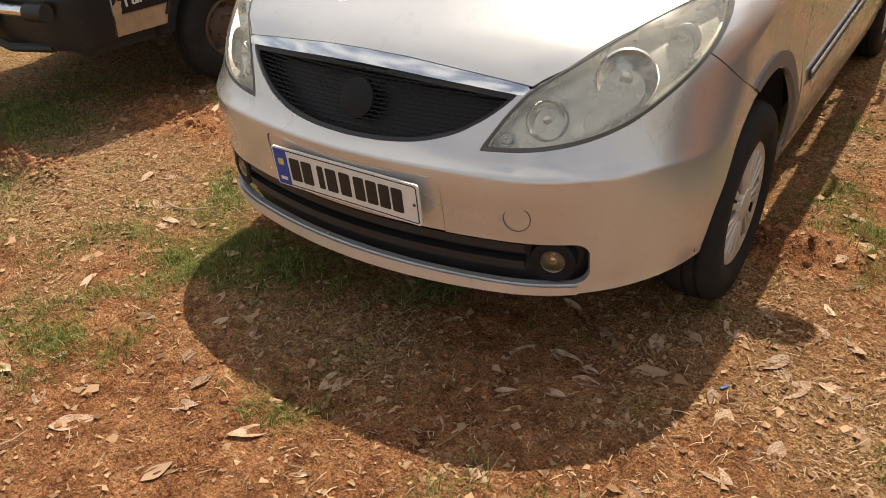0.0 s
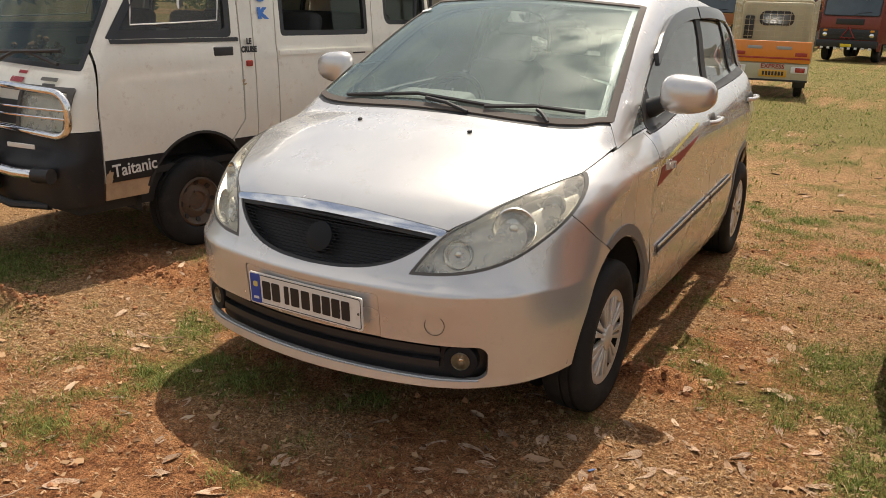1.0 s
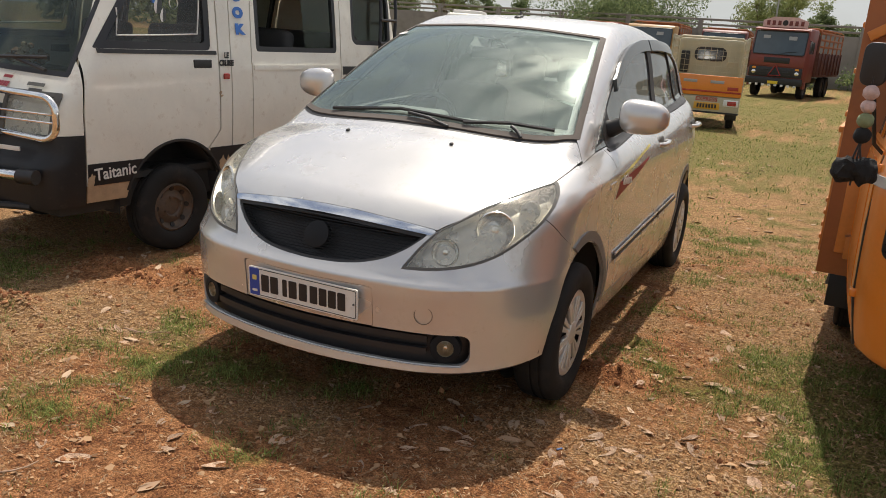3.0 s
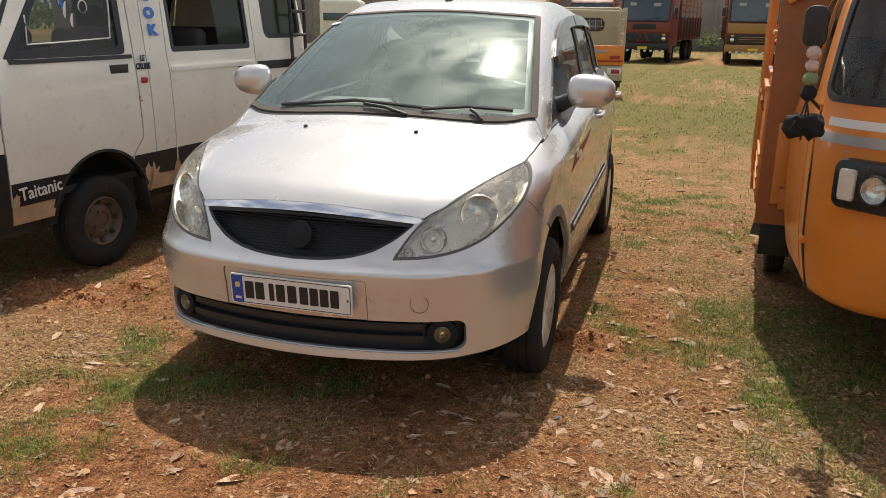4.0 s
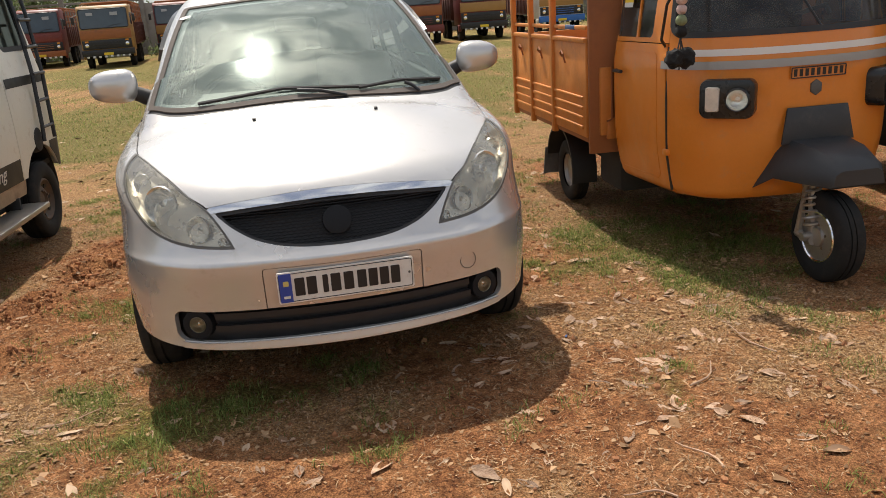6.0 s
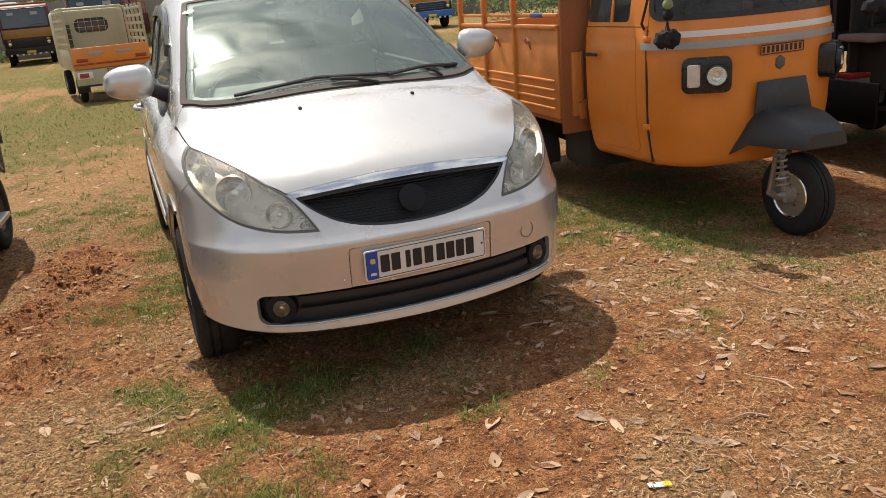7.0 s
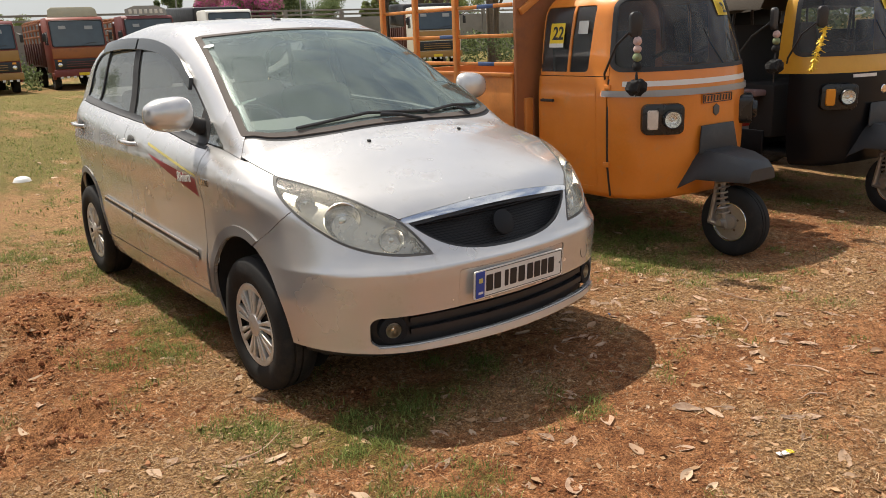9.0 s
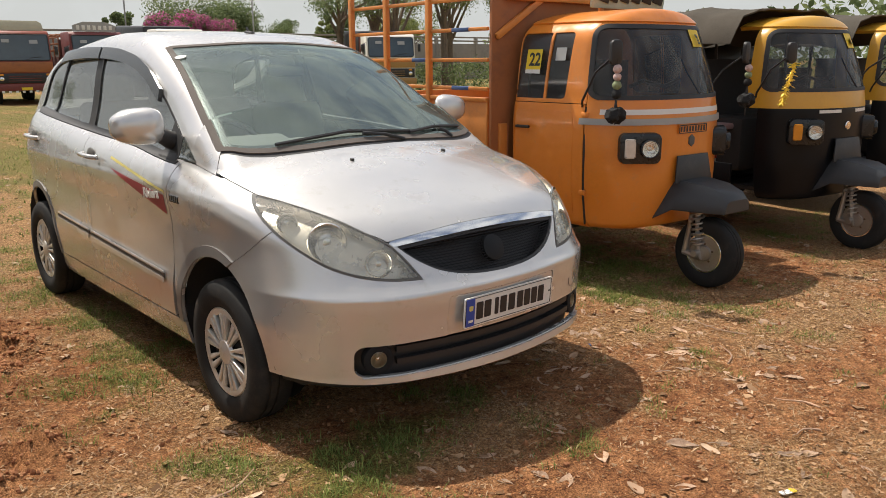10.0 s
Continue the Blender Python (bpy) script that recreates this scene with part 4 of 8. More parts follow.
    wheel = part("steering_wheel", tube([(-0.36 + 0.185 * math.cos(a), 1.62 + 0.185 * math.sin(a) * 0.45, 1.02 + 0.185 * math.sin(a) * 0.89) for a in np.linspace(0, 2 * math.pi, 37)[:-1]], 0.016, 8, closed=True), GREY_RUBBER, car)
    part("steering_hub", block((0.30, 0.05, 0.10), pose(-0.36, 1.60, 1.0, -27, 0, 0), 0.02), GREY_RUBBER, wheel)
    for x, y in ((-0.36, 2.02), (0.36, 2.02), (-0.36, 2.95), (0.0, 2.95), (0.36, 2.95)):
        seat = bmesh.new()
        block((0.48, 0.50, 0.18), pose(x, y - 0.1, 0.60), 0.06, 3, seat)
        block((0.46, 0.14, 0.62), pose(x, y + 0.20, 0.93, -14, 0, 0), 0.06, 3, seat)
        block((0.26, 0.10, 0.19), pose(x, y + 0.29, 1.31, -10, 0, 0), 0.05, 3, seat)
        part("seat", seat, SEAT_CLOTH, car)
    part("rear_mirror", block((0.22, 0.03, 0.065), pose(0, 1.66, 1.43, -20, 0, 0), 0.015), BLACK_PLASTIC, car)
    for s in (1, -1):
        for y0 in (0.822, 3.36):
            car_wheel(car, s, y0)
    return car


def car_front_y(x, z):
    """How far back the nose lies at x and z."""
    lo, hi = -0.3, 1.2
    for _ in range(30):
        mid = (lo + hi) / 2
        if car_body(np.array([[x, mid, z]]))[0] < 0:
            hi = mid
        else:
            lo = mid
    return hi


def material_visor():
    found = bpy.data.materials.get("smoked_visor")
    return found or material("smoked_visor", (0.050, 0.053, 0.055), 0.14, 0, 0.15)


def tyre_profile(r_in, r_out, w):
    """A tyre's cross-section, from its outer bead over the tread to the inner one."""
    s, sh = w / 2, 0.014
    return [(r_in, s * 0.78), (r_in + 0.02, s * 0.97), ((r_in + r_out) / 2, s), (r_out - 0.022, s * 0.93), (r_out - 0.006, s * 0.78), (r_out, s * 0.55), (r_out, s * 0.47), (r_out - sh * 0.5, s * 0.45), (r_out - sh * 0.5, s * 0.36), (r_out, s * 0.34), (r_out + 0.001, s * 0.06), (r_out - sh * 0.5, s * 0.05), (r_out - sh * 0.5, -s * 0.05), (r_out, -s * 0.06), (r_out, -s * 0.5), (r_out - 0.006, -s * 0.78), (r_out - 0.022, -s * 0.93), ((r_in + r_out) / 2, -s), (r_in, -s * 0.8)]


def car_wheel(car, s, y0):
    r = 0.308
    m = Matrix.Translation((0.772 * s, y0, r - 0.010)) @ pose(0, 0, 0, 0, 90 * s, 0)
    wheel = part("wheel", lathe([(0.0, -0.08), (0.17, -0.08), (0.188, 0.05), (0.194, 0.062)], m, 40), DARK, car)
    part("tyre", lathe(tyre_profile(0.190, r, 0.182), m, 56), TYRE, wheel)
    cap = bmesh.new()
    lathe([(0.160, 0.071), (0.168, 0.076), (0.188, 0.076), (0.199, 0.066), (0.200, 0.05)], Matrix(), 48, cap)
    part("cover_hub", lathe([(0, 0.088), (0.022, 0.088), (0.03, 0.084), (0.05, 0.080), (0.058, 0.066)], m, 32), HUBCAP, wheel)
    for k in range(9):
        turn = pose(0, 0, 0, 0, 0, 40 * k)
        part("cover_spoke", slab([(0.045, -0.011), (0.165, -0.034), (0.168, -0.006), (0.048, -0.003)], 0.022, m @ turn @ Matrix.Translation((0, 0, 0.078)), 0.004), HUBCAP, wheel)
        part("cover_spoke", slab([(0.048, 0.003), (0.168, 0.006), (0.165, 0.034), (0.045, 0.011)], 0.022, m @ turn @ Matrix.Translation((0, 0, 0.078)), 0.004), HUBCAP, wheel)
    cap.transform(m)
    part("hubcap", cap, HUBCAP, wheel, "silver nine-spoke plastic wheel cover")
    disc = lathe([(0.0, 0.045), (0.166, 0.045)], m, 32)
    part("brake_drum", disc, DARK, wheel)


hatchback()
# ---- the white van ----
def steel_wheel(owner, m, r, w, hub=STEEL_DARK, rim_r=0.165):
    """A pressed steel wheel with its tyre; m: its middle, z along the axle outwards."""
    wheel = part("wheel", lathe([(0.0, -0.03), (rim_r, -0.03), (rim_r + 0.006, w * 0.40)], m, 36), DARK, owner)
    part("tyre", lathe(tyre_profile(rim_r + 0.004, r, w), m, 48), TYRE, wheel)
    disc = bmesh.new()
    lathe([(rim_r, w * 0.36), (rim_r - 0.012, w * 0.40), (rim_r - 0.022, w * 0.24), (rim_r * 0.70, w * 0.14), (rim_r * 0.48, w * 0.28), (rim_r * 0.40, w * 0.28), (rim_r * 0.34, w * 0.18), (rim_r * 0.2, w * 0.2), (0, w * 0.2)], Matrix(), 36, disc)
    disc.transform(m)
    part("rim", disc, hub, wheel)
    hole = lathe([(0, 0.002), (0.017, 0.002), (0.018, -0.004)], Matrix(), 10)
    mesh = bpy.data.meshes.new("rim_hole")
    hole.to_mesh(mesh)
    hole.free()
    mesh.materials.append(INK)
    for k in range(8):
        ob = new("rim_hole", mesh)
        ob.parent = wheel
        ob.matrix_basis = m @ pose(0, 0, 0, 0, 0, 45 * k) @ pose(rim_r * 0.76, 0, w * 0.215, 0, -20, 0)
    for k in range(4):
        part("wheel_nut", lathe([(0, 0.014), (0.009, 0.014), (0.010, 0)], m @ pose(0, 0, 0, 0, 0, 90 * k + 20) @ Matrix.Translation((rim_r * 0.44, 0, w * 0.27)), 6), hub, wheel)
    return wheel


def white_van():
    van = thing("passenger_van", "aged white passenger van with black painted lower band", "van", pose(-4.188, 2.942, 0, 0, 0, -4))
    skin = Skin(van_body, 1.0, (-1.15, 2.85), (0.2, 2.15), lambda p: np.c_[0 * p[:, 0], np.clip(p[:, 1], -0.45, 2.2), np.full(len(p), 0.95)], 0.024)
    X, Y, Z = (lambda p: np.abs(p[:, 0])), (lambda p: p[:, 1]), (lambda p: p[:, 2])
    arch = lambda y0, r: (lambda p: np.hypot(Y(p) - y0, Z(p) - 0.345) - r)  # noqa: E731
    fa, ra = arch(0.03, 0.385), arch(2.10, 0.36)
    flat = lambda p: X(p) - 0.52  # noqa: E731
    gap = 0.0055
    def rect(p, a, b, c, d, r=0.03, tilt=0.06):
        """How far a place lies inside a rounded window."""
        u = np.maximum(a + r - Y(p) + tilt * (Z(p) - c), Y(p) - tilt * (Z(p) - c) - b + r)
        v = np.maximum(c + r - Z(p), Z(p) - d + r)
        return r - np.hypot(np.maximum(u, 0), np.maximum(v, 0)) - np.minimum(np.maximum(u, v), 0)


    front_seam = lambda p: Y(p) + 0.63 - 0.13 * np.maximum(Z(p) - 0.95, 0) - 0.45 * np.maximum(Z(p) - 1.24, 0)  # noqa: E731
    b_seam = lambda p: 0.395 + 0.06 * np.maximum(Z(p) - 1.2, 0) - 0.9 * np.maximum(0.78 - Z(p), 0) - Y(p)  # noqa: E731
    screen_side = lambda p: 0.66 - 0.16 * (Z(p) - 1.2) - X(p)  # noqa: E731
    on_screen = lambda p: np.minimum(np.minimum(screen_side(p), Z(p) - 1.15 + 0.02 * X(p)), np.minimum(1.87 - Z(p), 0.1 - Y(p)))  # noqa: E731
    cab_win = lambda p: np.minimum(rect(p, -0.62, 0.335, 1.30, 1.84, 0.03, 0.08), Y(p) + 0.53 - 0.72 * (Z(p) - 1.28))  # noqa: E731
    slide_win = lambda p: rect(p, 0.76, 1.66, 1.30, 1.86, 0.025)  # noqa: E731
    rear_win = lambda p: rect(p, 1.87, 2.42, 1.37, 1.80, 0.07)  # noqa: E731
    strip = lambda p: np.minimum(0.665 - Z(p) - 0.02 * (Y(p) < 0.0), Z(p) - 0.515)  # noqa: E731
    high = lambda p: Z(p) - 0.515  # noqa: E731
    nose = lambda p: -front_seam(p) - gap  # noqa: E731
    skin.panel("front_body", VAN_WHITE, van, [nose, lambda p: Z(p) - 0.805 - 0.04 * (X(p) - 0.5), lambda p: -on_screen(p), lambda p: 1.93 - Z(p)])
    skin.panel("front_apron", VAN_BLACK, van, [nose, lambda p: 0.80 + 0.04 * (X(p) - 0.5) - Z(p), lambda p: Z(p) - 0.40], proud=0.006, rim=0.02)
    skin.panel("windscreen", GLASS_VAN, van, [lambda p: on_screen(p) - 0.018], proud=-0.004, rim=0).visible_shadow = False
    skin.panel("windscreen_rubber", INK, van, [lambda p: on_screen(p) + 0.004, lambda p: 0.022 - on_screen(p)], proud=0.003, rim=0.015)
    skin.panel("roof", VAN_WHITE, van, [lambda p: Z(p) - 1.872, lambda p: -on_screen(p) - 0.002, lambda p: np.minimum(front_seam(p) + 5 * np.maximum(Z(p) - 1.89, 0), 1)], rim=0.01)
    skin.panel("tailgate", VAN_WHITE, van, [lambda p: Y(p) - 2.49, lambda p: 1.868 - Z(p), lambda p: Z(p) - 0.48])
    for s in (1, -1):
        low = 1.868
        body = [high, lambda p: low - Z(p), flat]
        door = skin.panel("cab_door", VAN_WHITE, van, body + [lambda p: front_seam(p) - gap, lambda p: b_seam(p) - gap, fa, lambda p: -cab_win(p) - 0.001], s)
        skin.panel("b_pillar", VAN_WHITE, van, body + [lambda p: -b_seam(p) - gap, lambda p: 0.50 + 0.08 * np.maximum(Z(p) - 1.2, 0) - Y(p), fa], s)
        skin.panel("door_post", VAN_WHITE, van, body + [lambda p: Y(p) - 0.508 - 0.08 * np.maximum(Z(p) - 1.2, 0), lambda p: 0.70 + 0.1 * np.maximum(Z(p) - 1.25, 0) - Y(p)], s)
        slide = skin.panel("sliding_door", VAN_WHITE, van, body + [lambda p: Y(p) - 0.708 - 0.1 * np.maximum(Z(p) - 1.25, 0), lambda p: 1.70 + 0.08 * np.maximum(Z(p) - 1.2, 0) - Y(p), lambda p: -slide_win(p) - 0.001], s)
        skin.panel("rear_quarter", VAN_WHITE, van, body + [lambda p: Y(p) - 1.708 - 0.08 * np.maximum(Z(p) - 1.2, 0), lambda p: 2.50 - Y(p), lambda p: -rear_win(p) - 0.001, ra], s)
        for who, a, b in ((door, -0.62, 0.385), (slide, 0.715, 1.69)):
            for c, d in (((a, 0.0), (0.0, b)) if who is door else ((a, b),)):
                skin.panel("black_band", VAN_BLACK, who, [strip, flat, lambda p, c=c: Y(p) - c, lambda p, d=d: d - Y(p), lambda p: fa(p) - 0.012, lambda p: b_seam(p) - 0.006 + 9 * (Y(p) > 0.6)], s, proud=0.002, rim=0)
        skin.panel("black_band", VAN_BLACK, van, [strip, flat, lambda p: Y(p) - 0.30, lambda p: 0.70 - Y(p), lambda p: fa(p) - 0.012, lambda p: -b_seam(p) - 0.006], s, proud=0.002, rim=0)
        skin.panel("black_band", VAN_BLACK, van, [lambda p: 0.70 - Z(p), lambda p: Z(p) - 0.49, flat, lambda p: Y(p) - 2.30, lambda p: ra(p) - 0.004], s, proud=0.003, rim=0)
        skin.panel("waist_stripe", VAN_BLACK, van, [lambda p: 0.032 - np.abs(Z(p) - 1.165), flat, lambda p: Y(p) - 1.72, lambda p: 2.56 - Y(p)], s, proud=0.003, rim=0)
        for w, name in ((cab_win, "cab_window"), (slide_win, "sliding_window"), (rear_win, "rear_window")):
            thick = 0.045 if name == "cab_window" else 0.035
            edge = skin.panel("window_surround", INK, van, [lambda p, w=w: w(p), flat, lambda p, w=w, k=thick: k - w(p), lambda p: low - Z(p)], s, proud=-0.002, rim=0.03)
            pane = skin.panel(name, GLASS_DIMMED if name == "cab_window" else GLASS_VAN, van, [lambda p, w=w: w(p) - (0.0 if name != "sliding_window" else 0.0), flat, lambda p: low - Z(p)] + ([lambda p: Y(p) - 1.30] if name == "sliding_window" else []), s, proud=-0.016, rim=0)
            pane.visible_shadow = False
        part("window_pinstripe", tube([((0.766 - float(van_flank(np.array(z))) - 0.018 + 0.03 * min(0, y + 0.3)) * s, y, z) for y, z in ((-0.335, 1.53), (-0.345, 1.45), (-0.36, 1.375), (-0.2, 1.38), (0.0, 1.388), (0.25, 1.40), (0.285, 1.55), (0.315, 1.72), (0.325, 1.79))], 0.005, 5), WHITE_BAND, van)
        skin.panel("door_sill_strip", BLACK_PLASTIC, door, [lambda p: 0.012 - np.abs(Z(p) - 1.285), flat, lambda p: Y(p) + 0.50, lambda p: 0.38 - Y(p)], s, proud=0.006, rim=0.01)
        skin.panel("body_crease", VAN_WHITE, slide, [lambda p: 0.016 - np.abs(Z(p) - 1.19), flat, lambda p: Y(p) - 0.72, lambda p: 1.69 - Y(p)], s, proud=0.008, rim=0.010)
        for a, b in ((-0.62, -0.1), (0.1, 1.74)):
            skin.panel("sill", RUST_CREAM, van, [lambda p: 0.512 - Z(p), lambda p: Z(p) - 0.41, flat, lambda p, a=a: Y(p) - a, lambda p, b=b: b - Y(p), fa], s, proud=-0.006, rim=0.02)
        skin.panel("wheel_arch_lip", BLACK_PLASTIC, van, [fa, lambda p: 0.016 - fa(p), lambda p: Z(p) - 0.46, flat], s, proud=0.006, rim=0.03)
        wheel_m = lambda y: Matrix.Translation((0.665 * s, y, 0.292)) @ pose(0, 0, 0, 0, 90 * s, 0)  # noqa: E731
        for y in (0.02, 2.10):
            steel_wheel(van, wheel_m(y), 0.286, 0.165, rim_r=0.158)
            part("wheel_liner", lathe([(0, -0.24), (0.40, -0.24), (0.40, 0.0)], Matrix.Translation((0.70 * s, y, 0.345)) @ pose(0, 0, 0, 0, 90 * s, 0) @ pose(0, 0, 0, 0, 0, 84 if s > 0 else -96), 28, sweep=192), DARK, van)
        for y, z, r in ((0.42, 0.53, 0.030), (0.47, 0.50, 0.040), (-0.60, 0.545, 0.020), (0.705, 0.53, 0.022), (0.40, 1.02, 0.012)):
            skin.panel("rust_patch", RUST_CREAM, van, [flat, lambda p, y=y, z=z, r=r: r * (1 + 0.35 * np.sin(9 * np.arctan2(Z(p) - z, Y(p) - y))) - np.hypot(0.8 * (Y(p) - y), 0.5 * (Z(p) - z)), fa], s, proud=0.0045, rim=0, label="bare rusty patch")
        # head lamps
        lamp = skin.panel("headlight", GLASS_LAMP, van, [lambda p: X(p) - 0.34, lambda p: 0.685 - X(p), lambda p: Z(p) - 0.805, lambda p: 1.03 - Z(p), lambda p: 0.05 - np.maximum(X(p) - 0.64, 0) - np.maximum(Z(p) - 0.985, 0), nose], s, proud=0.012, rim=0.015, label="clouded rectangular headlight")
        lamp.visible_shadow = False
        skin.panel("lamp_housing", LAMP_CLOUD, lamp, [lambda p: X(p) - 0.345, lambda p: 0.68 - X(p), lambda p: Z(p) - 0.81, lambda p: 1.025 - Z(p), nose], s, proud=0.003, rim=0)
        skin.panel("lamp_rim", GREY_RUBBER, lamp, [lambda p: 0.012 - np.abs(np.maximum(np.maximum(0.34 - X(p), X(p) - 0.685), np.maximum(0.805 - Z(p), Z(p) - 1.03))), nose], s, proud=0.016, rim=0.02)
        for x in (0.44, 0.58):
            y = float(van_front(np.array(0.91))) + 0.16 * x * x + 0.015
            part("reflector", lathe([(0.01, -0.022), (0.05, -0.012), (0.062, 0.003)], Matrix.Translation((x * s, y, 0.91)) @ pose(0, 0, 0, 90, 0, 12 * s), 20), LAMP_SILVER, lamp)
        for who, y, z in ((door, 0.255, 1.215), (slide, 1.535, 1.165)):
            cup = bmesh.new()
            block((0.012, 0.15, 0.055), pose(0.747 * s, y, z), 0.02, 3, cup)
            part("door_handle", cup, BLACK_PLASTIC, who)
        part("side_marker", block((0.016, 0.05, 0.038), pose(0.762 * s, 0.45, 1.135), 0.006), RED_LENS, van)
        # step below the sliding door
        step = bmesh.new()
        block((0.20, 1.05, 0.035), pose(0.77 * s, 1.22, 0.325), 0.008, 2, step)
        foot = part("side_step", step, RUST_CREAM if s < 0 else STEEL, van, "worn metal side step")
        for y in (0.85, 1.55):
            part("step_bracket", block((0.10, 0.03, 0.10), pose(0.70 * s, y, 0.37), 0.004), DARK, foot)
    side = lambda z: 0.762 - float(van_flank(np.array(z)))  # noqa: E731
    wall = lambda y, z, out=0.004: Matrix.Translation((side(z) + out, y, z)) @ pose(0, 0, 0, 90, 0, 90)  # noqa: E731
    letters("door_lettering", "Taitanic", 0.100, WHITE_BAND, van, wall(-0.44, 0.585, 0.006) @ pose(0, 0, 0, 0, 0, 3), 0.001, weight=0.0015, wide=0.92)
    letters("door_lettering", "Racing", 0.115, WHITE_BAND, van, wall(1.20, 0.605, 0.006) @ pose(0, 0, 0, 0, 0, 3), 0.001, lean=0.45, wide=1.3)
    for k, ch in enumerate("LOOK"):
        z = 1.765 - 0.108 * k
        letters("pillar_letter", ch, 0.088, BLUE_PAINT, van, wall(0.61, z, 0.008) @ pose(0, 0, 0, -9, 0, 0), 0.001, weight=0.007, wide=1.25)
    letters("small_lettering", "LE\nCRUISE", 0.05, INK, van, wall(0.46, 1.245, 0.010), 0.001, weight=0.003, wide=0.8)
    part("front_badge", slab(rounded(0.13, 0.022, 0.002), 0.002, Matrix.Translation((0.52, -0.757, 1.085)) @ pose(0, 0, 0, 50, 0, 8)), GREY_RUBBER, van)
    part("front_badge", slab(rounded(0.10, 0.016, 0.002), 0.002, Matrix.Translation((0.53, -0.772, 1.055)) @ pose(0, 0, 0, 62, 0, 8)), GREY_RUBBER, van)
    # front grille, bull bar and lower bar
    skin.panel("grille", BLACK_PLASTIC, van, [lambda p: 0.32 - X(p), lambda p: Z(p) - 0.83, lambda p: 0.96 - Z(p), nose], proud=0.008, rim=0.02)
    guard = bmesh.new()
    loop = []
    for x, z in rounded(0.82 * 2, 0.235, 0.09, 6):
        loop.append((x, -0.955 + 0.16 * x * x, 0.925 + z))
    tube(loop, 0.020, 10, guard, closed=True)
    bar = part("bull_bar", guard, CHROME, van, "bright tubular bull bar")
    for z in (0.90, 0.945):
        part("guard_rod", tube([(x, -0.945 + 0.16 * x * x, z) for x in np.linspace(-0.81, 0.81, 17)], 0.006, 6), CHROME, bar)
    for s in (1, -1):
        part("guard_post", block((0.075, 0.03, 0.62), pose(0.195 * s, -0.985, 0.775, 3, -4 * s, 0), 0.012), BLACK_PLASTIC, bar)
        post = part("guard_post", tube([(0.155 * s, -0.955, 1.07), (0.135 * s, -1.0, 1.03), (0.115 * s, -1.015, 0.75), (0.105 * s, -1.005, 0.49), (0.13 * s, -0.98, 0.46)], 0.019, 10), CHROME, bar)
        for k in range(3):
            part("red_tape", tube([(0.110 * s, -1.012, 0.62 + 0.11 * k), (0.112 * s, -1.013, 0.65 + 0.11 * k)], 0.0205, 10), RED_STICKER, bar)
    low = part("bumper_bar", tube([(-0.70, -0.93, 0.60), (-0.5, -0.985, 0.60), (0.5, -0.985, 0.60), (0.70, -0.93, 0.60)], 0.030, 10), CHROME, van)
    part("bar_end", tube([(0.62, -0.955, 0.60), (0.72, -0.92, 0.60)], 0.042, 10), BLACK_PLASTIC, low)
    part("apron_strip", block((0.20, 0.01, 0.025), pose(0.48, -0.935, 0.74, 0, 0, 12), 0.003), WHITE_BAND, van)
    part("under_loop", tube([(0.15, -0.985, 0.475), (0.21, -0.975, 0.42), (0.34, -0.955, 0.395), (0.58, -0.87, 0.405)], 0.022, 8), BLACK_PLASTIC, van)
    plate = part("number_plate", slab(rounded(0.48, 0.13, 0.008), 0.008, Matrix.Translation((-0.03, -1.0, 0.655)) @ pose(0, 0, 0, 90, 0, 0)), WHITE_PLATE, van)
    for k in range(8):
        part("plate_bar", slab(rounded(0.032, 0.075, 0.003), 0.003, Matrix.Translation((-0.225 + 0.055 * k, -1.007, 0.655)) @ pose(0, 0, 0, 90, 0, 0)), INK, plate)
    lamp = part("round_lamp", lathe([(0.062, -0.05), (0.066, 0.0), (0.058, 0.006)], Matrix.Translation((0.03, -0.965, 0.925)) @ pose(0, 0, 0, 90, 0, 0), 24), BLACK_PLASTIC, van)
    part("lamp_glass", lathe([(0, 0.012), (0.035, 0.009), (0.058, 0.002)], Matrix.Translation((0.03, -0.965, 0.925)) @ pose(0, 0, 0, 90, 0, 0), 24), LAMP_SILVER, lamp)
    for x, z, a, b in ((0.255, 1.108, 0.085, 0.020), (0.235, 1.068, 0.13, 0.034)):
        y = float(van_front(np.array(z))) + 0.16 * x * x
        for k in range(5):
            part("front_letter_bar", slab(rounded(a / 7, b, 0.002), 0.002, Matrix.Translation((x - a / 2 + a * (k + 0.5) / 5, y - 0.006, z)) @ pose(0, 0, 0, 50, 0, 5)), RED_STICKER, van)
    # ladder on the rear quarter
    ladder = part("roof_ladder", tube([(0.80, 2.10, 0.72), (0.80, 2.12, 0.84), (0.79, 2.17, 1.2), (0.735, 2.24, 1.62), (0.68, 2.28, 1.90), (0.58, 2.29, 2.0)], 0.015, 8), INK, van, "black tubular roof ladder")
    part("ladder_rail", tube([(0.80, 2.33, 0.72), (0.79, 2.38, 1.2), (0.735, 2.46, 1.62), (0.68, 2.50, 1.90), (0.58, 2.51, 2.0)], 0.015, 8), INK, ladder)
    for k in range(6):
        z = 0.82 + 0.19 * k
        part("rung", tube([(0.80 - 0.10 * max(0, z - 1.2), 2.11 + 0.13 * max(0, z - 0.84), z), (0.80 - 0.10 * max(0, z - 1.2), 2.335 + 0.13 * max(0, z - 0.84), z)], 0.012, 8), INK, ladder)
    part("fuel_filler", lathe([(0, 0.02), (0.05, 0.02), (0.085, 0.01), (0.10, -0.03)], Matrix.Translation((0.752, 2.10, 0.74)) @ pose(0, 0, 0, 0, 90, 0), 24), DARK, van)
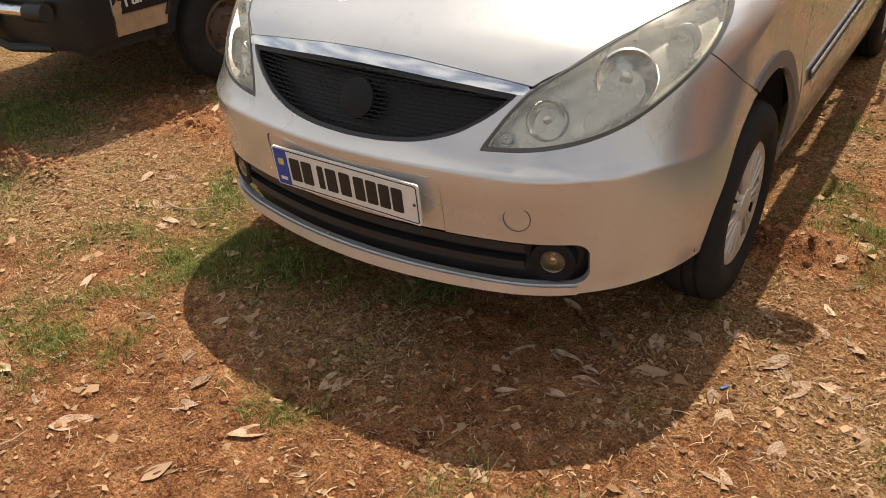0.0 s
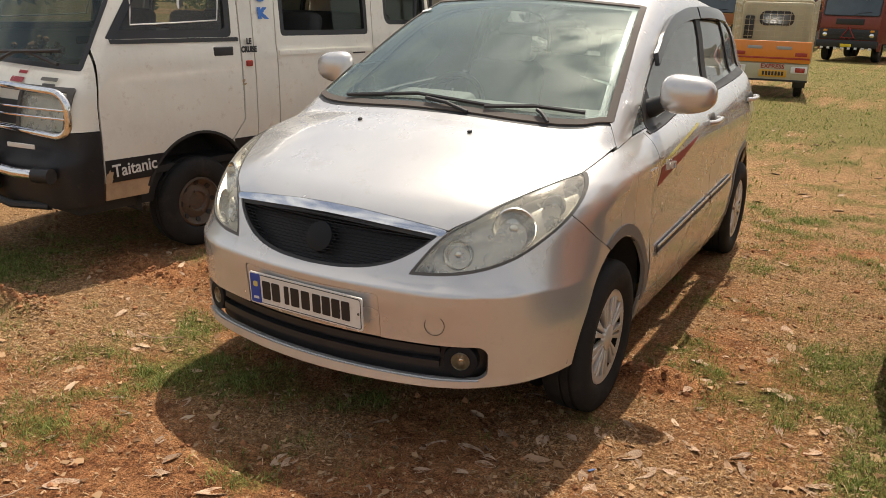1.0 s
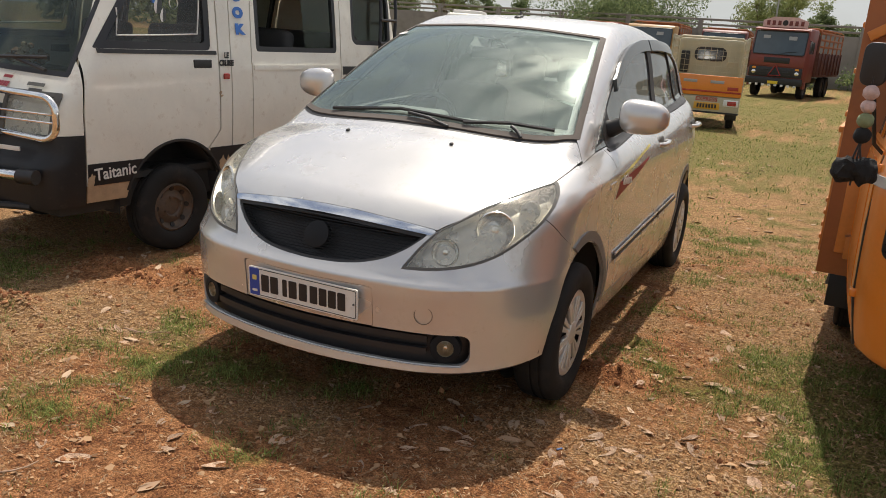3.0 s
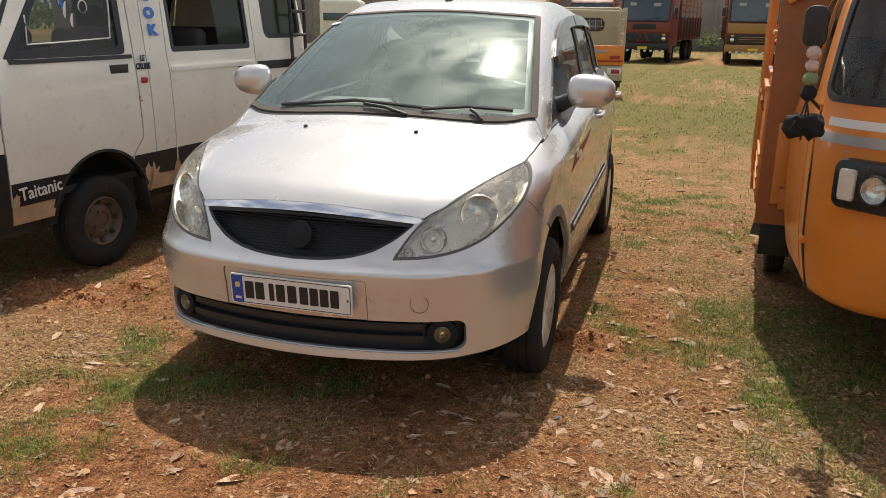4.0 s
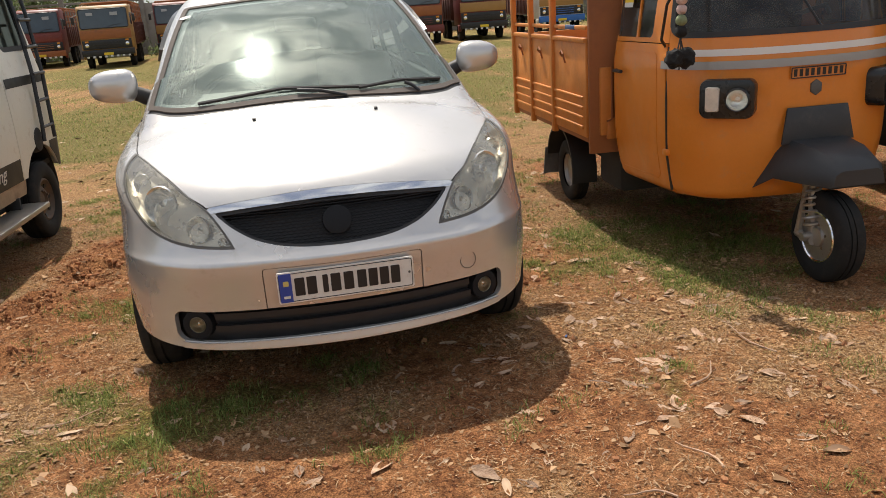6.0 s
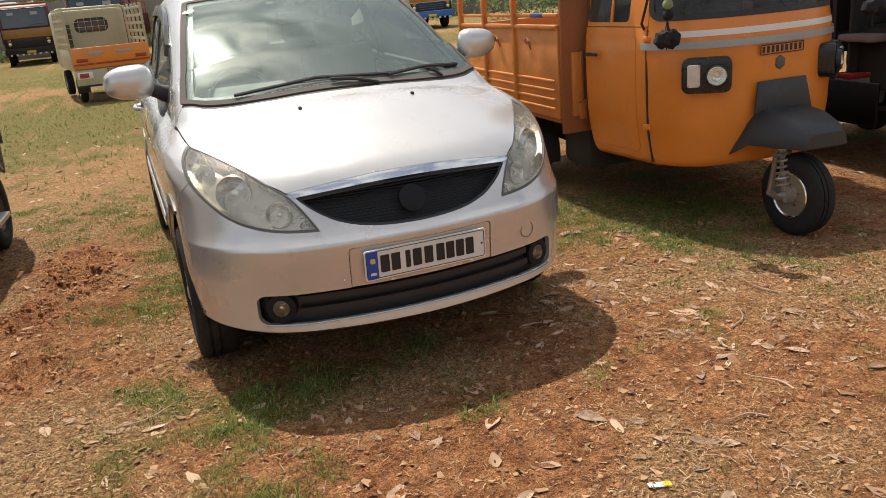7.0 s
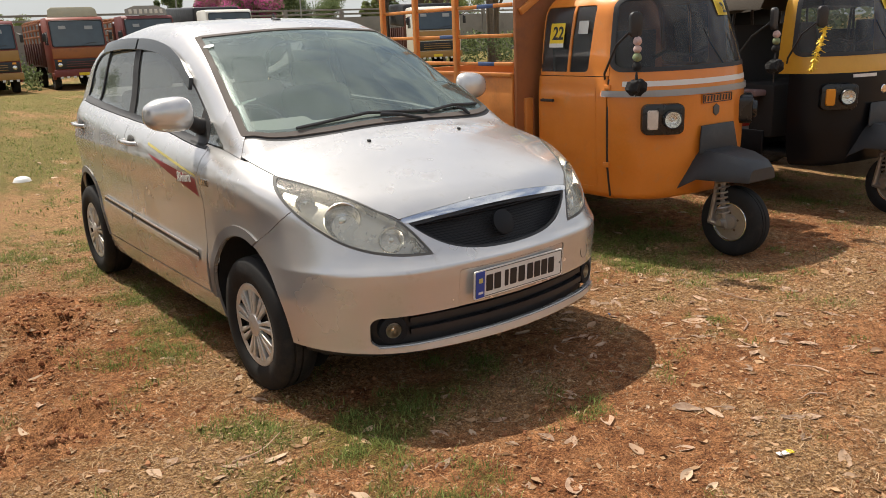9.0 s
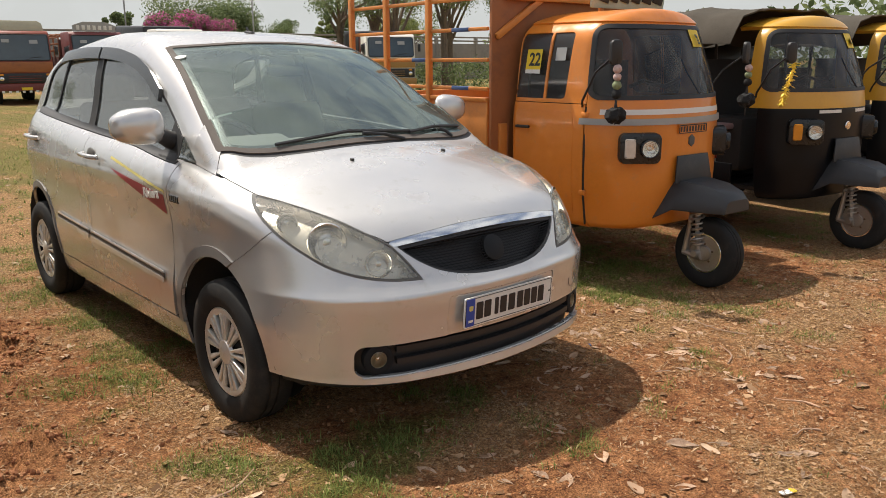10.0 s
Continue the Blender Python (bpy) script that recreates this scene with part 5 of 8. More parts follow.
    part("mud_flap", block((0.20, 0.012, 0.22), pose(0.66, 0.40, 0.38, 10, 0, 0), 0.004), BLACK_PLASTIC, van)
    part("underbody", block((1.30, 3.2, 0.18), pose(0, 0.85, 0.42), 0.02), DARK, van)
    # cabin, seen through its windows
    part("cabin_floor", block((1.36, 3.2, 0.04), pose(0, 0.9, 0.53)), DARK, van)
    part("dashboard", block((1.30, 0.35, 0.28), pose(0, -0.50, 1.02), 0.06), DARK, van)
    for x, y in ((0.36, 0.28), (-0.36, 0.28), (0, 1.15), (0, 1.95)):
        seat = bmesh.new()
        w = 0.48 if y < 0.5 else 1.25
        block((w, 0.48, 0.16), pose(x, y - 0.2, 0.82), 0.05, 3, seat)
        block((w, 0.12, 0.62), pose(x, y + 0.06, 1.14, -8, 0, 0), 0.05, 3, seat)
        part("seat", seat, DARK, van)
    # stickers on the cab window and papers behind the windscreen
    figure = bmesh.new()
    for dy, dz, a, b in ((0.0, 0.115, 0.032, 0.032), (0.004, 0.06, 0.022, 0.05), (0.03, 0.0, 0.03, 0.055), (0.06, -0.055, 0.022, 0.045)):
        slab([(a * math.cos(k * 0.4488), b * math.sin(k * 0.4488)) for k in range(14)], 0.001, wall(-0.06 + dy, 1.56 + dz, -0.017 + dy * 0.01) @ pose(0, 0, 0, -9, 0, -20), 0, figure)
    part("window_sticker", figure, WHITE_BAND, van, "white figure sticker")
    part("window_sticker", slab(rounded(0.035, 0.06, 0.012), 0.001, wall(-0.07, 1.60, -0.016) @ pose(0, 0, 0, -9, 0, 15)), BLUE_PAINT, van)
    part("round_sticker", tube([wall(0.09, 1.58, -0.016) @ Vector((0.032 * math.cos(k / 10 * math.pi), 0.036 * math.sin(k / 10 * math.pi), 0)) for k in range(20)], 0.004, 5, closed=True), WHITE_BAND, van)
    bundle = bmesh.new()
    lump = random.Random(12)
    for k in range(26):
        bmesh.ops.create_icosphere(bundle, subdivisions=1, radius=lump.uniform(0.018, 0.04), matrix=Matrix.Translation((0.12 + lump.gauss(0, 0.09), -0.56 + lump.gauss(0, 0.03), 1.19 + abs(lump.gauss(0, 0.035)))))
    part("dash_garland", bundle, material("wilted_flowers", (0.20, 0.10, 0.05), 0.9, 0, 0.5, 14.0, second=(0.10, 0.12, 0.05)), van, "wilted flower garland on the dashboard")
    part("screen_banner", block((0.20, 0.004, 0.035), pose(0.44, -0.365, 1.795, -32, 0, 6), 0.001), RED_STICKER, van)
    part("wiper", tube([(0.58, -0.735, 1.165), (0.30, -0.745, 1.22), (-0.05, -0.775, 1.20)], 0.012, 6), BLACK_PLASTIC, van)
    part("wiper", tube([(0.10, -0.80, 1.165), (0.22, -0.775, 1.215), (0.56, -0.70, 1.235)], 0.011, 6), BLACK_PLASTIC, van)
    return van



def flower_garland():
    """Orange flower heads threaded on a string, hanging on the bull bar."""
    garland = thing("flower_garland", "faded orange flower garland hanging on the bull bar", "garland", pose(-4.188, 2.942, 0, 0, 0, -4) @ Matrix.Translation((0.03, -1.045, 0.82)))
    petal = material("marigold_orange", (0.55, 0.16, 0.05), 0.9, 0, 0.3, 40.0, relief=0.004, fine=160.0)
    part("string", tube([(0, 0, 0), (-0.03, 0, -0.2), (-0.10, 0, -0.36)], 0.003, 5), INK, garland)
    for k in range(9):
        t = k / 8
        head = bmesh.new()
        bmesh.ops.create_icosphere(head, subdivisions=2, radius=0.024)
        for v in head.verts:
            v.co *= 1 + 0.25 * noise.noise(v.co * 70 + Vector((k * 3.1, 0, 0)))
        head.transform(Matrix.Translation((-0.10 * t ** 1.5, 0, -0.36 * t)))
        part("flower", head, petal, garland)


white_van()
flower_garland()
# ---- three-wheelers ----
def spring(m, length, r, wire, turns, bm=None):
    return tube([m @ Vector((r * math.cos(a), r * math.sin(a), length * a / (2 * math.pi * turns))) for a in np.linspace(0, 2 * math.pi * turns, turns * 14)], wire, 6, bm)


def cab_parts(owner, skin, upper, lower, split, doors=True):
    """The cab's shell with its windscreen, lamps, mudguard, wheel and fork; split: the height at which the two colours meet."""
    X, Y, Z = (lambda p: np.abs(p[:, 0])), (lambda p: p[:, 1]), (lambda p: p[:, 2])
    ang = lambda p: np.arctan2(X(p), np.maximum(0.62 - Y(p), -0.3) + 0.12)  # noqa: E731
    screen = lambda p: 0.07 - np.hypot(np.maximum(np.abs(Z(p) - 1.462) - 0.163, 0), np.maximum(ang(p) - 1.13, 0) * 0.5)  # noqa: E731
    door_win = lambda p: 0.03 - np.hypot(np.maximum(np.abs(Z(p) - 1.44) - 0.185, 0), np.maximum(np.abs(Y(p) - 0.95 + 0.06 * (Z(p) - 1.44)) - 0.20, 0))  # noqa: E731
    hinge = lambda p: Y(p) - 0.555 + 0.05 * np.maximum(0.5 - Z(p), 0)  # noqa: E731
    ahead = lambda p: -hinge(p) - 0.004  # noqa: E731
    low_cut = lambda p: Z(p) - 0.35 - 0.06 * np.clip((0.5 - Y(p)) * 3, 0, 1)  # noqa: E731
    roof_cut = lambda p: 1.715 - Z(p)  # noqa: E731
    skin.panel("front_panel", lower, owner, [ahead, low_cut, lambda p: split - Z(p), lambda p: -screen(p)])
    skin.panel("screen_surround", upper, owner, [lambda p: 0.64 - Y(p), lambda p: Z(p) - split, roof_cut, lambda p: -screen(p), ahead] if doors else [lambda p: 0.66 - Y(p), lambda p: Z(p) - split, roof_cut, lambda p: -screen(p)])
    skin.panel("windscreen", GLASS_DIMMED, owner, [lambda p: screen(p) - 0.015, lambda p: 0.75 - Y(p)], proud=-0.003, rim=0).visible_shadow = False
    skin.panel("windscreen_rubber", BLACK_PLASTIC, owner, [lambda p: screen(p) + 0.004, lambda p: 0.024 - screen(p), lambda p: 0.75 - Y(p)], proud=0.004, rim=0.012)
    skin.panel("roof", upper, owner, [lambda p: Z(p) - 1.712, lambda p: 1.205 - Y(p) if doors else 0.85 - Y(p)], proud=0.012, rim=0.03)
    if doors:
        for s in (1, -1):
            skin.panel("door_post", upper, owner, [lambda p: Z(p) - 1.20, roof_cut, hinge, lambda p: X(p) - 0.3, lambda p: 1.19 - Y(p), lambda p: -door_win(p)], s)
            door = skin.panel("cab_door", lower, owner, [lambda p: hinge(p) - 0.004, lambda p: 1.19 - 0.25 * np.maximum(0.62 - Z(p), 0) - Y(p), low_cut, lambda p: 1.195 - Z(p), lambda p: X(p) - 0.3], s, proud=0.004, rim=0.02)
            skin.panel("door_window", GLASS_DIMMED, owner, [door_win, lambda p: X(p) - 0.3, lambda p: 0.0 + 1.5 - Y(p)], s, proud=-0.008, rim=0).visible_shadow = False
            skin.panel("window_bar", upper, owner, [door_win, lambda p: 0.010 - np.abs(Y(p) - 0.90 + 0.03 * (Z(p) - 1.44)), lambda p: X(p) - 0.3], s, proud=0.002, rim=0.015)
            skin.panel("door_press", lower, door, [lambda p: 0.007 - np.abs(0.05 - np.hypot(np.maximum(np.abs(Z(p) - 0.80) - 0.30, 0), np.maximum(np.abs(Y(p) - 0.90) - 0.20, 0))), lambda p: X(p) - 0.3], s, proud=0.007, rim=0.006)
            part("door_handle", tube([(0.675 * s, 1.12, 1.03), (0.710 * s, 1.11, 1.03), (0.715 * s, 0.98, 1.033)], 0.010, 8), INK, door)
            for z in (0.62, 1.13):
                part("hinge", block((0.03, 0.05, 0.035), pose(0.622 * s, 0.555, z), 0.008), lower, door)
            part("door_seal", tube([(0.612 * s, 0.553, 1.18), (0.626 * s, 0.551, 0.9), (0.617 * s, 0.553, 0.6), (0.580 * s, 0.56, 0.40)], 0.008, 6), INK, door)
    # lamps
    for s in (1, -1):
        cx, cz = 0.425 * s, 0.925
        a = radians(40) * s
        face = Matrix.Translation((cx, 0.265, cz)) @ pose(0, 0, 0, 0, 0, 38 * s)
        house = bmesh.new()
        own = slab(rounded(0.268, 0.196, 0.042), 0.13, pose(0, 0, 0, 90, 0, 0) @ Matrix.Translation((0, 0, 0.055)), 0.012)
        merged(own, face, house)
        lamp = part("headlight_housing", house, GLOSS_BLACK, owner)
        m = face @ pose(0.055 * -s, 0, 0, 0, 0, 0) @ pose(0, -0.080, 0, 90, 0, 0)
        part("headlight_ring", lathe([(0.050, 0.0), (0.056, 0.005), (0.060, 0.0), (0.063, -0.022)], m, 28), GLOSS_BLACK, lamp)
        part("headlight_reflector", lathe([(0.0, -0.019), (0.022, -0.016), (0.040, -0.008), (0.051, 0.002)], m, 28), LAMP_SILVER, lamp)
        part("bulb", lathe([(0, -0.004), (0.009, -0.007), (0.013, -0.012), (0.013, -0.018)], m, 12), CHROME, lamp)
        part("headlight_lens", lathe([(0, 0.008), (0.03, 0.006), (0.052, 0.001)], m, 24), GLASS_CLEAR, lamp).visible_shadow = False
        m2 = face @ pose(0.062 * s, -0.060, 0, 90, 0, 0)
        part("indicator", slab(rounded(0.07, 0.125, 0.014), 0.03, m2 @ Matrix.Translation((0.006 * s, 0, 0.008)), 0.008), AMBER if upper is AUTO_YELLOW else CLEAR_LENS, lamp)
    # mudguard over the front wheel
    guard = bmesh.new()
    outline = [(0.31, (0.295, 0.41), (0.215, 0.615), (0.150, 0.690)), (0.22, (0.28, 0.465), (0.205, 0.630), (0.150, 0.700)), (0.11, (0.245, 0.530), (0.190, 0.642), (0.145, 0.702)),
               (-0.05, (0.195, 0.530), (0.165, 0.645), (0.125, 0.684)), (-0.17, (0.150, 0.530), (0.135, 0.612), (0.100, 0.645)), (-0.205, (0.135, 0.528), (0.120, 0.585), (0.090, 0.602))]
    rows = []
    for y, *side in outline:
        spots = [(-x, z) for x, z in side] + [(x, z) for x, z in reversed(side)]
        rows.append([guard.verts.new((x, y, z)) for x, z in spots])
    for one, two in zip(rows, rows[1:]):
        for i in range(5):
            guard.faces.new((one[i], one[i + 1], two[i + 1], two[i]))
    guard.faces.new(rows[-1])
    made = bmesh.ops.extrude_face_region(guard, geom=guard.faces[:])
    bmesh.ops.translate(guard, verts=[v for v in made["geom"] if isinstance(v, bmesh.types.BMVert)], vec=(0, 0.010, -0.010))
    bmesh.ops.recalc_face_normals(guard, faces=guard.faces[:])
    mud = part("front_mudguard", guard, GREY_FENDER, owner, "dusty black front mudguard")
    part("mudguard_plate", slab([(-0.20, -0.09), (0.20, -0.09), (0.165, 0.09), (-0.165, 0.09)], 0.012, Matrix.Translation((0, 0.140, 0.775)) @ pose(0, 0, 0, 84, 0, 0), 0.004), GREY_FENDER, mud)
    # front wheel with its fork and spring
    m = Matrix.Translation((-0.03, -0.04, 0.236)) @ pose(0, 0, 0, 0, -90, 0)
    wheel = part("front_wheel", lathe([(0, -0.05), (0.13, -0.05), (0.135, 0.0), (0.13, 0.05), (0, 0.05)], m, 32), STEEL, owner)
    part("tyre", lathe(tyre_profile(0.128, 0.232, 0.132), m, 44), TYRE, wheel)
    rimb = bmesh.new()
    lathe([(0.134, 0.050), (0.128, 0.058), (0.118, 0.052), (0.112, 0.020), (0.10, 0.012), (0.082, 0.012), (0.072, 0.034), (0.055, 0.040), (0.048, 0.062), (0.030, 0.066), (0.0, 0.066)], m, 32, rimb)
    part("rim", rimb, STEEL, wheel)
    # darker ring laid in the rim's recess to paint its shade
    part("rim_well", lathe([(0.111, 0.0225), (0.100, 0.0155), (0.083, 0.0155), (0.074, 0.034)], m, 32), STEEL_DARK, wheel)
    part("rim_edge", lathe([(0.119, 0.056), (0.124, 0.061), (0.129, 0.061), (0.134, 0.054)], m, 36), CHROME, wheel)
    for k in range(5):
        part("wheel_nut", lathe([(0, 0.016), (0.008, 0.016), (0.009, 0)], m @ pose(0, 0, 0, 0, 0, 72 * k) @ Matrix.Translation((0.062, 0, 0.036)), 6), STEEL_DARK, wheel)
    fork = part("fork", tube([(-0.075, 0.06, 0.62), (-0.085, 0.075, 0.40), (-0.095, 0.10, 0.225)], 0.022, 8), STEEL, owner)
    part("swing_arm", tube([(-0.095, 0.11, 0.225), (-0.098, 0.0, 0.205), (-0.10, -0.03, 0.212)], 0.022, 8), STEEL, fork)
    part("axle_nut", lathe([(0, 0.10), (0.022, 0.10), (0.026, 0.03), (0.04, 0.0)], Matrix.Translation((-0.045, 0, 0.232)) @ pose(0, 0, 0, 0, -90, 0), 14), STEEL, fork)
    part("shock_spring", spring(Matrix.Translation((-0.085, 0.005, 0.275)) @ pose(0, 0, 0, -6, 0, 0), 0.27, 0.040, 0.0085, 8), STEEL, fork)
    part("shock_rod", tube([(-0.085, 0.0, 0.23), (-0.085, 0.035, 0.58)], 0.020, 8), STEEL, fork)
    # mirrors on bent arms
    for s in (1, -1):
        arm = tube([(0.60 * s, 0.60, 1.16), (0.66 * s, 0.55, 1.22), (0.69 * s, 0.42, 1.40), (0.70 * s, 0.27, 1.50)], 0.008, 6)
        mirror = part("wing_mirror", arm, INK, owner)
        part("mirror_head", slab(rounded(0.085, 0.15, 0.03), 0.03, Matrix.Translation((0.705 * s, 0.24, 1.52)) @ pose(0, 0, 0, 90, 0, 12 * s), 0.008), BLACK_PLASTIC, mirror)
    part("wiper", tube([(-0.05, 0.10, 1.26), (-0.12, 0.16, 1.40), (-0.13, 0.20, 1.48)], 0.006, 6), INK, owner)
    # inside
    part("handlebar", tube([(-0.26, 0.50, 1.30), (-0.20, 0.44, 1.34), (0, 0.42, 1.30), (0.20, 0.44, 1.34), (0.26, 0.50, 1.30)], 0.013, 8), INK, owner)
    part("driver_seat", block((0.92, 0.40, 0.45), pose(0, 1.0, 0.78), 0.05), DARK, owner)
    part("cab_floor", block((0.74, 0.70, 0.04), pose(0, 0.76, 0.42), 0.01), DARK, owner)
    part("cab_back", block((1.06, 0.03, 1.05), pose(0, 1.175, 0.95), 0.005), DARK, owner)


def screen_notice(owner, text):
    """A yellow notice stuck on the curved windscreen, near its upper corner."""
    X, Z = (lambda p: p[:, 0]), (lambda p: p[:, 2])
    notice = CAB_SKIN.panel("number_notice", NOTE_YELLOW, owner, [lambda p: 0.072 - np.abs(np.abs(X(p)) - 0.275), lambda p: 0.058 - np.abs(Z(p) - 1.615), lambda p: 0.62 - p[:, 1]], 1, proud=0.004, rim=0, label="yellow notice on the windscreen")
    m = Matrix.Translation((0.280, 0.386, 1.605)) @ pose(0, 0, 0, 62, 0, 27)
    if text:
        letters("notice_number", text, 0.10, INK, notice, m @ Matrix.Translation((0, -0.005, 0.012)), 0.0006, weight=0.003)
    else:
        part("notice_bar", slab(rounded(0.07, 0.05, 0.003), 0.002, m @ Matrix.Translation((0, 0, 0.012))), INK, notice)


def pompoms(m, colours, tail=0.0):
    """A hanging charm of wool balls with two larger ones at its end."""
    charm = thing("mirror_charm", "string of pink, green and black wool balls on the mirror", "charm", m)
    z = 0.0
    part("cord", tube([(0, 0, 0.03), (0.004, 0, -0.2), (-0.004, 0, -0.36)], 0.004, 5), INK, charm)
    for r, mat in colours:
        z -= r
        ball = bmesh.new()
        bmesh.ops.create_icosphere(ball, subdivisions=3, radius=r)
        for v in ball.verts:
            v.co *= 1 + 0.12 * noise.noise(v.co * 60 + Vector((z * 31, 0, 0)))
        ball.transform(Matrix.Translation((0.003, 0, z)))
        part("wool_ball", ball, mat, charm)
        z -= r * 0.85
    for dx in (-0.030, 0.030):
        ball = bmesh.new()
        bmesh.ops.create_icosphere(ball, subdivisions=3, radius=0.047)
        for v in ball.verts:
            v.co *= 1 + 0.38 * noise.noise(v.co * 45 + Vector((dx * 90, 0, 0)))
        ball.transform(Matrix.Translation((dx, 0, z - 0.10)))
        part("wool_ball", ball, WOOL_BLACK, charm)
        part("cord", tube([(0, 0, z), (dx * 0.6, 0, z - 0.08)], 0.004, 5), INK, charm)
    return charm


CAB_SKIN = Skin(cab_body, 0.8, (-0.1, 1.4), (0.2, 1.95), lambda p: np.c_[0 * p[:, 0], np.clip(p[:, 1], 0.5, 0.9), np.full(len(p), 1.05)], 0.018)
TRIKE = pose(1.10, 2.08, 0, 0, 0, -3)


def cargo_trike():
    t = thing("cargo_trike", "bright orange three-wheeled cargo trike with an open slatted bed", "three-wheeler", TRIKE)
    cab_parts(t, CAB_SKIN, ORANGE, ORANGE, 1.20)
    X, Y, Z = (lambda p: np.abs(p[:, 0])), (lambda p: p[:, 1]), (lambda p: p[:, 2])
    CAB_SKIN.panel("front_trim", GREY_TRIM, t, [lambda p: 0.020 - np.abs(Z(p) - 1.088), lambda p: 0.59 - Y(p)], proud=0.012, rim=0.014)
    CAB_SKIN.panel("white_stripe", WHITE_BAND, t, [lambda p: 0.017 - np.abs(Z(p) - 1.150), lambda p: 0.46 - Y(p)], proud=0.002, rim=0)
    plate = part("number_strip", slab(rounded(0.30, 0.058, 0.004), 0.004, Matrix.Translation((0.0, 0.166, 1.033)) @ pose(0, 0, 0, 90, 0, 0)), ORANGE_OLD, t)
    for k in range(9):
        part("number_bar", slab(rounded(0.018, 0.036, 0.002), 0.002, Matrix.Translation((-0.125 + 0.031 * k, 0.1645, 1.033)) @ pose(0, 0, 0, 90, 0, 0)), INK, plate)
    part("strip_border", tube([(x, 0.164, 1.033 + z) for x, z in rounded(0.292, 0.05, 0.004)], 0.003, 5, closed=True), INK, plate)
    part("badge", slab([(0.034 * math.cos(radians(60 * k + 30)), 0.040 * math.sin(radians(60 * k + 30))) for k in range(6)], 0.010, Matrix.Translation((-0.01, 0.160, 0.955)) @ pose(0, 0, 0, 90, 0, 0), 0.002), GREY_RUBBER, t)
    for m in (Matrix.Translation((-0.632, 1.02, 1.48)) @ pose(0, 0, 0, 90 - 9, 0, -95),):
        note = part("number_notice", slab(rounded(0.155, 0.135, 0.003), 0.002, m @ Matrix.Translation((0, 0, 0.006))), NOTE_YELLOW, t, "yellow notice with a black 22")
        letters("notice_number", "22", 0.12, INK, note, m @ Matrix.Translation((0.012, -0.004, 0.0075)), 0.0006, weight=0.003)
        part("notice_foot", slab(rounded(0.155, 0.028, 0.002), 0.002, m @ Matrix.Translation((0, -0.08, 0.006))), WHITE_PLATE, note)
    screen_notice(t, "22")
    part("door_paper", slab(rounded(0.10, 0.085, 0.003), 0.002, Matrix.Translation((-0.605, 0.80, 1.515)) @ pose(0, 0, 0, 90 - 9, 0, -95)), GREY_TRIM, t)
    # bed: floor, ribbed side boards, headboard, posts and rails
    w, y0, y1 = 0.81, 1.30, 3.10
    part("bed_floor", block((2 * w, y1 - y0, 0.06), pose(0, (y0 + y1) / 2, 0.60), 0.01), RUST_ORANGE, t)
    for s in (1, -1):
        board = part("side_board", block((0.022, y1 - y0, 0.60), pose(w * s, (y0 + y1) / 2, 0.905), 0.004), ORANGE_OLD, t)
        for k in range(4):
            part("board_rib", block((0.016, y1 - y0 - 0.1, 0.022), pose((w + 0.014) * s, (y0 + y1) / 2, 0.665 + 0.062 * k), 0.006), ORANGE_OLD, board)
        part("board_edge", block((0.05, y1 - y0, 0.03), pose(w * s, (y0 + y1) / 2, 1.205), 0.006), ORANGE_OLD, board)
        for y in (1.97, 2.54, 3.07):
            part("bed_post", block((0.04, 0.046, 1.75), pose((w + 0.012) * s, y, 1.43), 0.006), ORANGE_OLD, t)
        for z in (1.28, 1.48, 1.69, 1.90, 2.12):
            rail = part("bed_rail", block((0.022, y1 - y0, 0.026), pose(w * s, (y0 + y1) / 2, z), 0.006), ORANGE_OLD, t)
            if z < 1.8:
                part("rail_tape", block((0.025, 0.20, 0.029), pose(w * s, 1.60 + 0.5 * (z == 1.48), z), 0.006), TAPE_BLUE, rail)
        for y in (1.70, 2.25, 2.80):
            part("rope_hook", tube([((w + 0.014) * s, y, 1.05), ((w + 0.03) * s, y, 1.11), ((w + 0.03) * s, y + 0.03, 1.13), ((w + 0.03) * s, y + 0.06, 1.11), ((w + 0.014) * s, y + 0.06, 1.09)], 0.006, 6), RUST_ORANGE, board)
        part("corner_angle", block((0.075, 0.035, 0.42), pose((w - 0.10) * s, 1.255, 0.83), 0.006), ORANGE_OLD, t)
        part("latch_rod", tube([((w - 0.135) * s, 1.235, 1.05), ((w - 0.135) * s, 1.235, 0.72), ((w - 0.10) * s, 1.225, 0.71)], 0.007, 6), RUST_ORANGE, t)
        part("latch_plate", block((0.06, 0.02, 0.13), pose((w - 0.135) * s, 1.245, 0.66), 0.004), ORANGE_OLD, t)
        m = Matrix.Translation((0.65 * s, 2.10, 0.235)) @ pose(0, 0, 0, 0, 90 * s, 0)
        wheel = part("rear_wheel", lathe([(0, -0.05), (0.13, -0.05), (0.135, 0.03), (0.118, 0.035), (0.11, 0.01), (0.05, 0.02), (0, 0.03)], m, 30), STEEL, t)
        part("tyre", lathe(tyre_profile(0.128, 0.228, 0.115), m, 40), TYRE, wheel)
        arch = lathe([(0.30, 0.09), (0.315, 0.09), (0.315, -0.09), (0.30, -0.09)], Matrix.Translation((0.67 * s, 2.10, 0.26)) @ pose(0, 0, 0, 0, 90 * s, 0) @ pose(0, 0, 0, 0, 0, 78 if s > 0 else -102), 24, sweep=200)
        part("rear_mudguard", arch, BLACK_PLASTIC, t)
